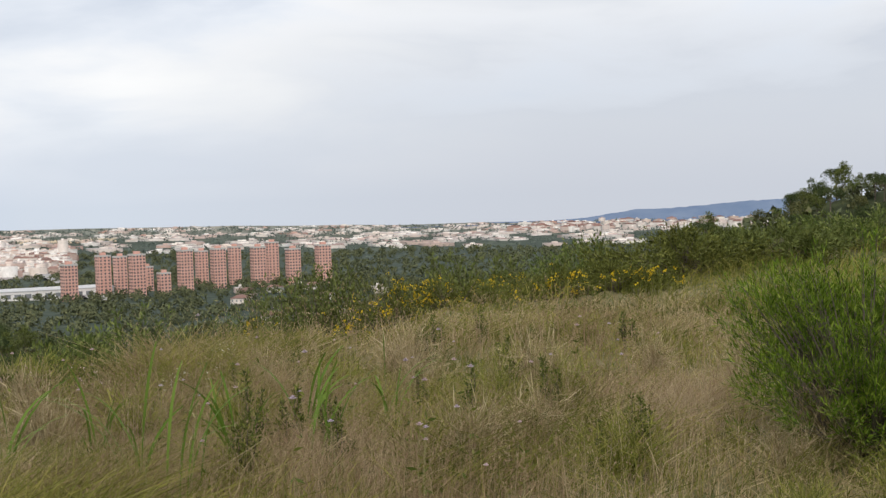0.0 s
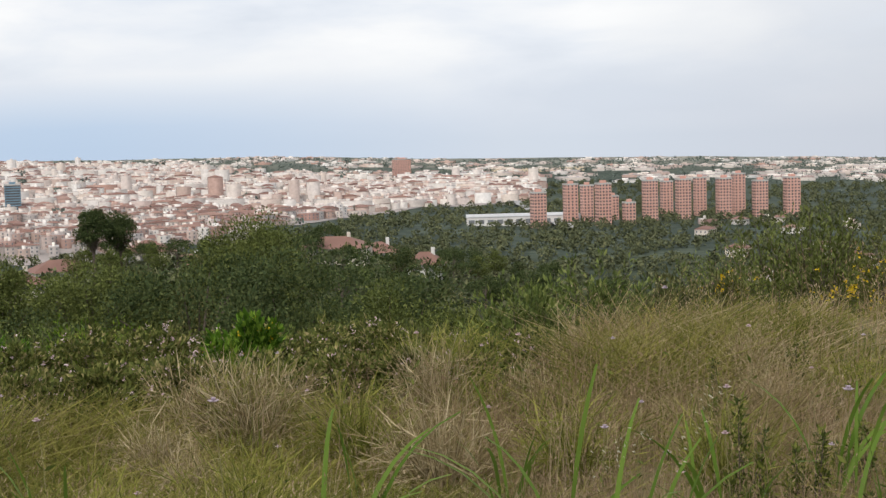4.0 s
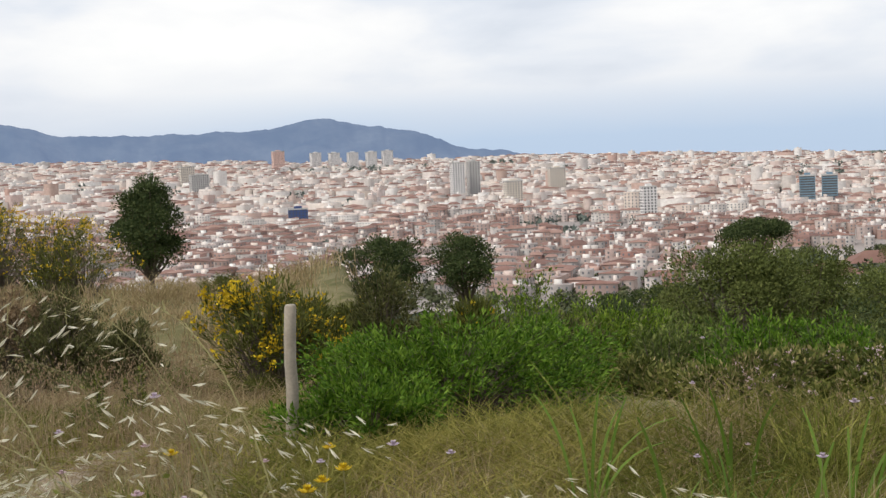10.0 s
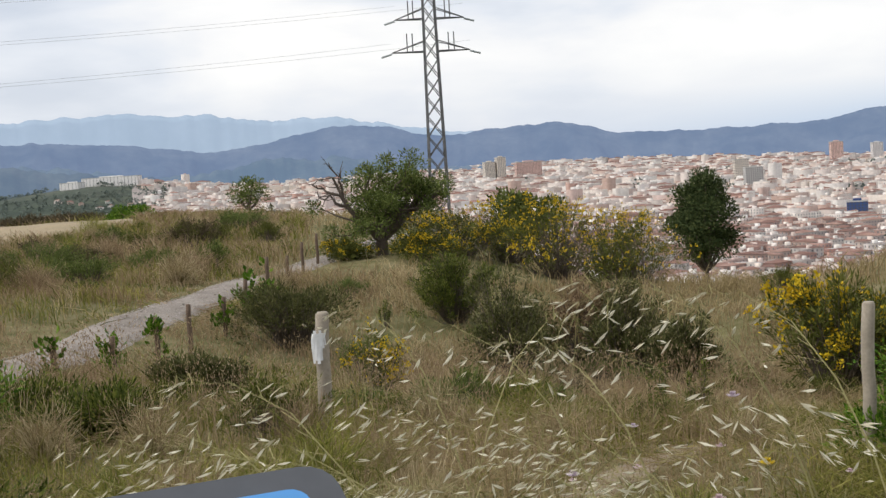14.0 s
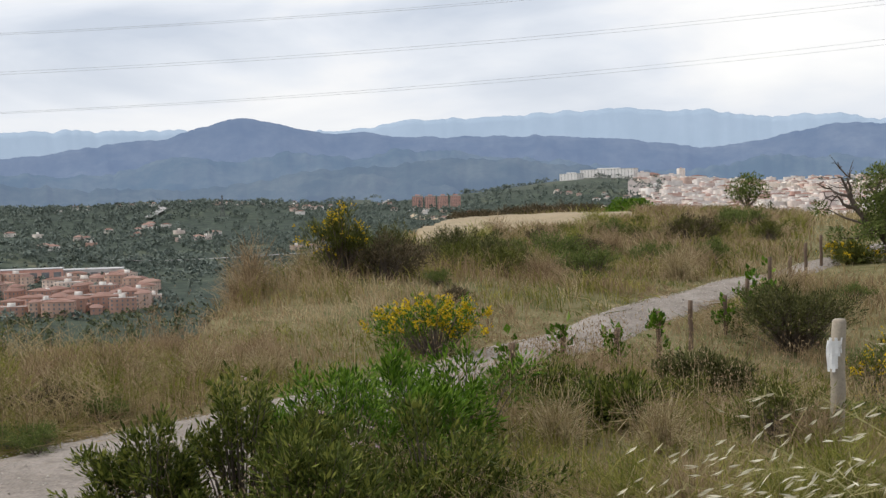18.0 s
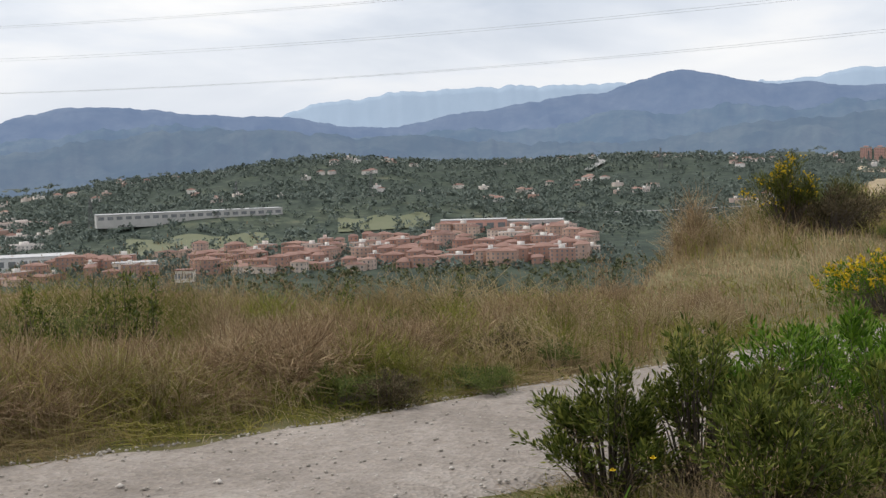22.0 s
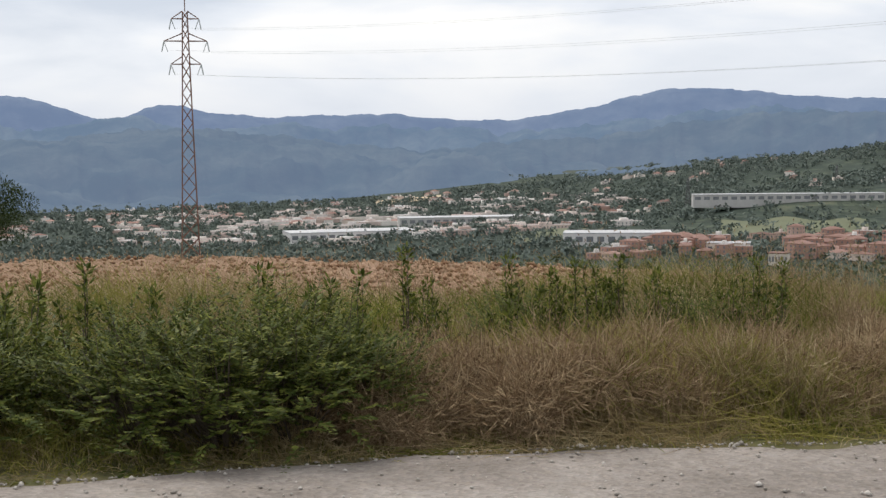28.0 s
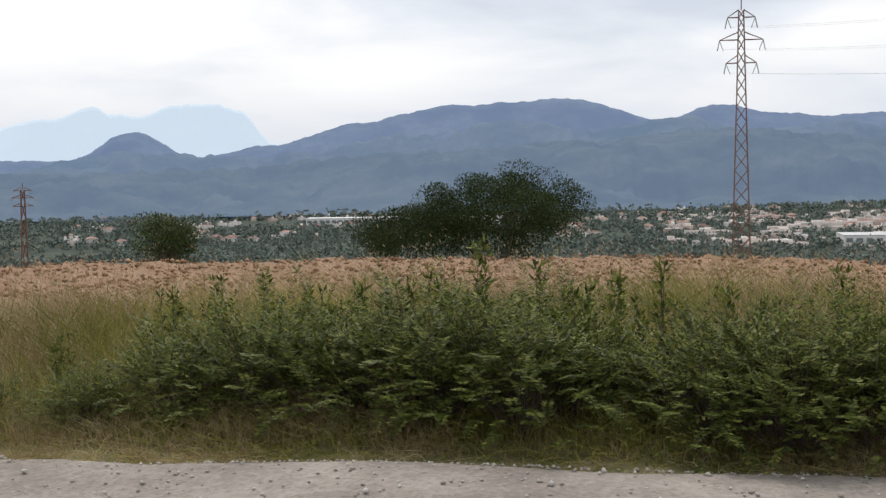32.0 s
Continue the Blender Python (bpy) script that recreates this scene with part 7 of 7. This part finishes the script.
face = Vector((cos(radians(FACE1)), sin(radians(FACE1)), 0))
side = Vector((cos(radians(LINE_TURN)), sin(radians(LINE_TURN)), 0))
for z1, z2, L1, L2 in ((12.4, 11.3, 3.4, 1.75), (15.6, 14.0, 3.0, 2.5), (18.8, 16.6, 2.7, 1.6)):
    for s in (1, -1):
        cable((PYL2.x + side.x * s * L2, PYL2.y + side.y * s * L2, z2), (PYL1.x + face.x * s * L1, PYL1.y + face.y * s * L1, z1 + 1.0), 3.9)
cable((PYL2.x, PYL2.y, 20.4), (PYL1.x, PYL1.y, 24), 2.8)


# ---- ploughed field beyond the hedge ----
def ploughed_field():
    m, t, b = nodes_of("ploughed_soil")
    n1, n2 = noise_node(t, 0.8, 5), noise_node(t, 9, 6, 0.7)
    r = ramp(t, [(0.3, (0.19, 0.105, 0.06)), (0.55, (0.29, 0.175, 0.10)), (0.75, (0.42, 0.28, 0.18))])
    t.links.new(n2.outputs["Fac"], r.inputs["Fac"])
    t.links.new(mixc(t, n1.outputs["Fac"], r.outputs["Color"], (0.27, 0.165, 0.095)), b.inputs["Base Color"])
    b.inputs["Roughness"].default_value = 0.95
    bump(t, b, n2.outputs["Fac"], 1.0, 0.06)
    V, F, na, nd = [], [], 220, 46
    for i in range(na + 1):
        az = 128 + 68 * i / na
        e = along(EDGE, az if az <= 180 else az - 360)
        for j in range(nd + 1):
            d = 15.0 + (e + 3 - 15.0) * j / nd
            x, y = polar(az, d)
            rim = min(1, j / 3, (nd - j) / 3, i / 6, (na - i) / 6)
            V.append((x, y, height(x, y) - 0.08 + rim * (0.14 + 0.10 * noise.noise((x * 1.7, y * 1.7, 0)) + 0.06 * noise.noise((x * 5, y * 5, 4)))))
    for i in range(na):
        for j in range(nd):
            k = i * (nd + 1) + j
            F.append((k, k + nd + 1, k + nd + 2, k + 1))
    me = bpy.data.meshes.new("ploughed_field")
    me.from_pydata(V, [], F)
    me.materials.append(m)
    tagged(new("ploughed_field", me), "reddish-brown ploughed field on the hilltop", "field", kind="structure")
    # clods
    sets = []
    v0 = np.array([(1, 0, 0), (0, 1, 0), (-1, 0, 0), (0, -1, 0), (0, 0, 0.8), (0, 0, -0.6)], np.float32)
    f0 = np.array([(0, 1, 4), (1, 2, 4), (2, 3, 4), (3, 0, 4), (1, 0, 5), (2, 1, 5), (3, 2, 5), (0, 3, 5)])
    for _ in range(6000):
        az, q = RNG.uniform(129, 195), RNG.random() ** 0.7
        e = along(EDGE, az if az <= 180 else az - 360)
        x, y = polar(az, 15.5 + (e + 1.5 - 15.5) * q)
        s = RNG.uniform(0.02, 0.06)
        sets.append((v0 * s * RNG.uniform(0.6, 1.3, (6, 3)) + (x, y, height(x, y) + 0.08 + s * 0.3), f0))
    v, f = join(*sets)
    cm = leafy("soil_clods", [(0, (0.17, 0.095, 0.055)), (0.5, (0.28, 0.17, 0.10)), (1, (0.42, 0.29, 0.19))], 0.95, 0.0)
    tagged(new("soil_clods", mesh_np("soil_clods", v, f, cm)), "broken clods of reddish ploughed soil", "soil", kind="stuff")


ploughed_field()


# ---- villas on the wooded shoulder below ----
def house(at, w, l, h, turn, wall, label, roof_h=2.6, storeys=2, chimney=True):
    e = thing("house", at, label, "house", "villas below the hill", turn=turn)
    bm = bmesh.new()
    box(bm, -w / 2, -l / 2, -4, w / 2, l / 2, h)
    part("wall", bm, wall, e)
    bm = bmesh.new()
    o = 0.7
    base = [bm.verts.new(p) for p in ((-w / 2 - o, -l / 2 - o, h - 0.1), (w / 2 + o, -l / 2 - o, h - 0.1), (w / 2 + o, l / 2 + o, h - 0.1), (-w / 2 - o, l / 2 + o, h - 0.1))]
    k = max(0.0, (w - l) / 2)
    top = [bm.verts.new((-k - 0.2, 0, h + roof_h)), bm.verts.new((k + 0.2, 0, h + roof_h))]
    for q in ((base[0], base[1], top[1], top[0]), (base[2], base[3], top[0], top[1])):
        bm.faces.new(q)
    bm.faces.new((base[1], base[2], top[1]))
    bm.faces.new((base[3], base[0], top[0]))
    bm.faces.new(base[::-1])
    roof = part("roof", bm, TILES, e)
    if chimney:
        bm = bmesh.new()
        box(bm, w * 0.18, -0.4, h + roof_h * 0.3, w * 0.18 + 0.8, 0.4, h + roof_h + 1.0)
        part("chimney", bm, wall, roof)
    for s in (-1, 1):
        n = max(2, int(w / 3.2))
        for i in range(n):
            for j in range(storeys):
                bm = bmesh.new()
                u, zc = (i + 0.5) / n * w - w / 2, (j + 0.5) * h / storeys
                box(bm, u - 0.6, s * l / 2 - 0.06, zc - 0.75, u + 0.6, s * l / 2 + 0.06, zc + 0.75)
                part("window", bm, GLASS, e)
    return e


for az, d, w, l, h, turn, wall, lab in ((32.75, 352, 13, 12, 6.5, 33, CREAM, "cream villa under a pyramid roof among pines"), (31.2, 385, 14, 10, 6.5, 40, WHITEWALL, "white villa with a tiled roof among pines"),
                                        (24.8, 330, 17, 11, 4.5, 15, CREAM, "long low villa with a tiled roof"), (22.9, 345, 10, 9, 5, 30, WHITEWALL, "small white house with a tiled roof"),
                                        (15.2, 520, 12, 9, 6, 10, CREAM, "cream house under red tiles by the road"), (36.4, 340, 14, 9, 4.5, 50, WHITEWALL, "white flat villa half hidden by trees"),
                                        (46.0, 520, 15, 11, 5, 20, WHITEWALL, "pale house at the foot of the slope"), (38.2, 300, 11, 9, 4, 60, CREAM, "cream garden house among trees"),
                                        (20.9, 300, 8, 6, 3.2, 10, WHITEWALL, "small white outbuilding among trees"), (7.5, 900, 16, 12, 6, 0, CREAM, "cream house with red tiles on the plain"),
                                        (4.2, 880, 18, 12, 6, 20, WHITEWALL, "white house with red tiles on the plain"), (2.6, 860, 16, 12, 6, -10, CREAM, "cream house with red tiles on the plain"),
                                        (-9.0, 370, 9, 7, 4.5, 10, WHITEWALL, "white house on the hill among pines"), (-10.4, 350, 9, 7, 4.5, -20, CREAM, "cream house on the hill among pines"),
                                        (-11.6, 365, 10, 7, 4.5, 30, WHITEWALL, "white house high on the hill"), (-8.0, 390, 9, 7, 4.5, 0, CREAM, "cream house at the foot of the hill")):
    house(spot(az, d), w, l, h, turn, wall, lab)


def van(at, turn):
    e = thing("delivery_van", at, "white box van parked on a lane", "van", turn=turn)
    white, tyre = WHITEWALL, surface("black_rubber", (0.02, 0.02, 0.02), (0.04, 0.04, 0.04), 5, 30, 0.8, 0)
    bm = bmesh.new()
    box(bm, -3, -1.1, 0.5, 1.6, 1.1, 3.2)
    part("cargo_box", bm, white, e)
    bm = bmesh.new()
    box(bm, 1.7, -1.05, 0.5, 3.4, 1.05, 2.3)
    part("cab", bm, white, e)
    bm = bmesh.new()
    box(bm, 2.6, -0.95, 1.5, 3.43, 0.95, 2.15)
    part("windscreen", bm, GLASS, e)
    for x in (-2, 2.5):
        for y in (-1.05, 1.05):
            bm = bmesh.new()
            tube(bm, [(x, y - 0.12, 0.45), (x, y + 0.12, 0.45)], 0.45, 14)
            part("wheel", bm, tyre, e)


van(spot(15.55, 440, 0.2), 80)


# ---- wild oats, flowers and reeds close by ----
STRAW = leafy("pale_oat_straw", [(0, (0.46, 0.42, 0.29)), (0.5, (0.66, 0.62, 0.48)), (1, (0.82, 0.79, 0.67))], 0.6, 0.35)
STALK = leafy("green_straw_stalk", [(0, (0.16, 0.16, 0.06)), (1, (0.34, 0.30, 0.15))], 0.7, 0.2)
REED = leafy("fresh_reed_blade", [(0, (0.085, 0.15, 0.02)), (1, (0.17, 0.25, 0.045))], 0.5, 0.35)


def oat(seed):
    rng = np.random.default_rng(seed)
    e = thing("wild_oat", (0, 0, -400), "drooping wild oat with pale ripe spikelets", "grass plant", "wild oats")
    H, over = rng.uniform(1.0, 1.3), rng.uniform(0.3, 0.62)
    t = np.linspace(0, 1, 12)
    stem = np.stack([over * t ** 3.2, 0.04 * np.sin(t * 3) * rng.normal(), H * (1.16 * t - 0.32 * t ** 4.5)], -1)
    part("stalk", mesh_np("stalk", *strip(stem, 0.0045 * (1.15 - t)), STALK), STALK, e)
    lsets = []
    for k in range(2):
        i = int(rng.integers(2, 6))
        a = rng.uniform(0, 6.28)
        u = np.linspace(0, 1, 7)
        L = rng.uniform(0.2, 0.35)
        p = stem[i] + np.stack([np.cos(a) * L * u, np.sin(a) * L * u, L * (0.7 * u - 0.9 * u ** 2)], -1)
        lsets.append(strip(p, 0.009 * (1.05 - u)))
    part("leaf_blade", mesh_np("leaf_blade", *join(*lsets), STALK), STALK, e, kind="stuff")
    pos, way, sets = [], [], []
    for k in range(int(rng.integers(28, 40))):
        u = 1 - 0.38 * rng.random() ** 0.9
        i = u * 11
        b = stem[int(i)] + (stem[min(11, int(i) + 1)] - stem[int(i)]) * (i % 1)
        off = np.array((rng.uniform(0.0, 0.07), rng.normal() * 0.022, rng.uniform(-0.05, 0.01))) * (1.9 - u)
        tipp = b + off
        sets.append(strip([b, b + off * 0.5 + (0, 0, 0.012), tipp], np.array([0.0012, 0.001, 0.0008])))
        lie = np.array((0.75 + rng.normal() * 0.15, rng.normal() * 0.2, -0.42 + rng.normal() * 0.3))
        for q in (-1, 1):
            pos.append(tipp)
            way.append(lie + np.array((0, 0.09 * q, 0.07 * q)))
    pos, way = np.array(pos), np.array(way)
    size = rng.uniform(0.016, 0.025, len(pos))
    part("panicle", mesh_np("panicle", *join(leaf_quads(pos, way, rng.normal(size=pos.shape), size, size * 0.14)), STRAW), STRAW, e, kind="stuff")
    part("pedicel_net", mesh_np("pedicel_net", *join(*sets), STALK), STALK, e, kind="stuff")
    return e


OATS = [oat(400 + i) for i in range(7)]
rng = np.random.default_rng(77)
for i in range(66):
    az, d = (rng.uniform(57, 75), rng.uniform(1.9, 3.1)) if i < 50 else (rng.uniform(50, 64), rng.uniform(1.7, 2.6))
    put(OATS[i % 7], az, d, rng.uniform(0.95, 1.3) - 0.2 * smooth(84, 92, az), 1.0, turn=az + rng.uniform(140, 215) if i % 5 else az + rng.uniform(-30, 60))
for az, d, s in ((28, 3.2, 0.72), (36, 2.6, 0.8), (7, 3.5, 0.85), (5, 3.8, 0.8), (46, 2.5, 0.8), (120, 3.4, 0.62), (117.5, 3.2, 0.6), (21, 3.4, 0.7)):
    put(OATS[int(az) % 7], az, d, s, turn=az * 11)


def flower(name, label, head_mat, H, head, seed, petals_n=10, cat="flower", group=""):
    rng = np.random.default_rng(seed)
    e = thing(name, (0, 0, -400), label, cat, group)
    t = np.linspace(0, 1, 7)
    stem = np.stack([0.08 * H * np.sin(t * 2.2), 0.05 * H * t ** 2, H * t], -1)
    part("stalk", mesh_np("stalk", *strip(stem, 0.004 * (1.3 - t * 0.6)), STALK), STALK, e)
    a = np.linspace(0, 2 * pi, petals_n, endpoint=False)
    out = np.stack([np.cos(a), np.sin(a), 0.35 + 0 * a], -1)
    p = np.repeat(stem[-1:], petals_n, 0)
    s1 = leaf_quads(p, out, np.tile((0, 0, 1.0), (petals_n, 1)), head, head * 0.55)
    s2 = leaf_quads(p + (0, 0, head * 0.15), out * 0.6 + (0, 0, 0.6), np.tile((0, 0, 1.0), (petals_n, 1)), head * 0.7, head * 0.4)
    part("flower_head", mesh_np("flower_head", *join(s1, s2), head_mat), head_mat, e)
    k = 5
    lp = stem[rng.integers(1, 5, k)]
    part("leaf", mesh_np("leaf", *leaf_quads(lp, rng.normal(size=(k, 3)) + (0, 0, 0.6), rng.normal(size=(k, 3)), 0.06, 0.018), L_HEDGE), L_HEDGE, e, kind="stuff")
    return e


FL = [flower("scabious", "pale lilac wild scabious on a thin stalk", F_LILAC, 0.72, 0.022, 500, 12, group="lilac flowers"),
      flower("scabious", "pale pinkish wild scabious on a thin stalk", F_PALE, 0.6, 0.02, 501, 12, group="lilac flowers"),
      flower("yellow_daisy", "yellow daisy-like flower on a stalk", F_YELLOW, 0.8, 0.015, 502, 11, group="yellow daisies")]
for i in range(70):
    az = rng.uniform(-20, 45)
    put(FL[i % 2], az, rng.uniform(3.0, 8.0), rng.uniform(0.6, 1.0))
for i in range(16):
    put(FL[i % 2], rng.uniform(52, 75), rng.uniform(2.4, 5), rng.uniform(0.8, 1.15))
for az, d, s in ((58.5, 2.4, 1.22), (57.7, 2.5, 1.25), (60.3, 2.3, 1.2), (54.6, 2.7, 1.2), (53.5, 2.6, 1.24), (56.2, 3.2, 1.15), (62.0, 2.9, 1.2), (66.5, 2.8, 1.15), (108.5, 4.1, 0.85), (110, 4.0, 0.82), (61, 2.2, 1.1)):
    put(FL[2], az, d, s)


def reed_clump(seed, n, H, name="reed_clump", label="clump of broad bright green reed blades"):
    rng = np.random.default_rng(seed)
    e = thing(name, (0, 0, -400), label, "reed", "reed clumps")
    sets = []
    u = np.linspace(0, 1, 9)
    for k in range(n):
        a, L = rng.uniform(0, 6.28), H * rng.uniform(0.7, 1.1)
        r = L * rng.uniform(0.15, 0.55)
        b = rng.normal(size=2) * 0.05
        p = np.stack([b[0] + np.cos(a) * r * u ** 2, b[1] + np.sin(a) * r * u ** 2, L * (u - 0.28 * u ** 3 * (r / L) * 2)], -1)
        sets.append(strip(p, 0.016 * np.sin(np.pi * np.clip(0.12 + 0.86 * (1 - u), 0, 1)) + 0.001))
    part("leaf_tuft", mesh_np("leaf_tuft", *join(*sets), REED), REED, e, kind="stuff")
    return e


REEDS = [reed_clump(600 + i, 7, 0.85) for i in range(3)]
for i, (az, d, s) in enumerate(((17.5, 4.4, 1.0), (9.0, 4.2, 1.05), (5.5, 4.0, 1.0), (3.5, 4.6, 0.9), (38.5, 4.2, 0.85), (36.5, 5.2, 0.8), (40.5, 4.6, 0.8), (43.5, 4.8, 0.85), (41.5, 5.6, 0.85), (-3, 4.8, 0.9), (-5, 6, 0.9), (31, 4.6, 0.8),
                                (-1, 5.5, 0.95), (12.5, 5.2, 0.8), (47, 5.6, 0.8), (109.5, 4.6, 0.62))):
    put(REEDS[i % 3], az, d, s)

# ---- the first ones of each kind were only models for the copies ----
for kind in HEDGE + TALL + TUSSOCK + FINE + COARSE + OATS + FL + REEDS + TUFT + HEATH:
    for child in list(kind.children):
        bpy.data.objects.remove(child)
    bpy.data.objects.remove(kind)
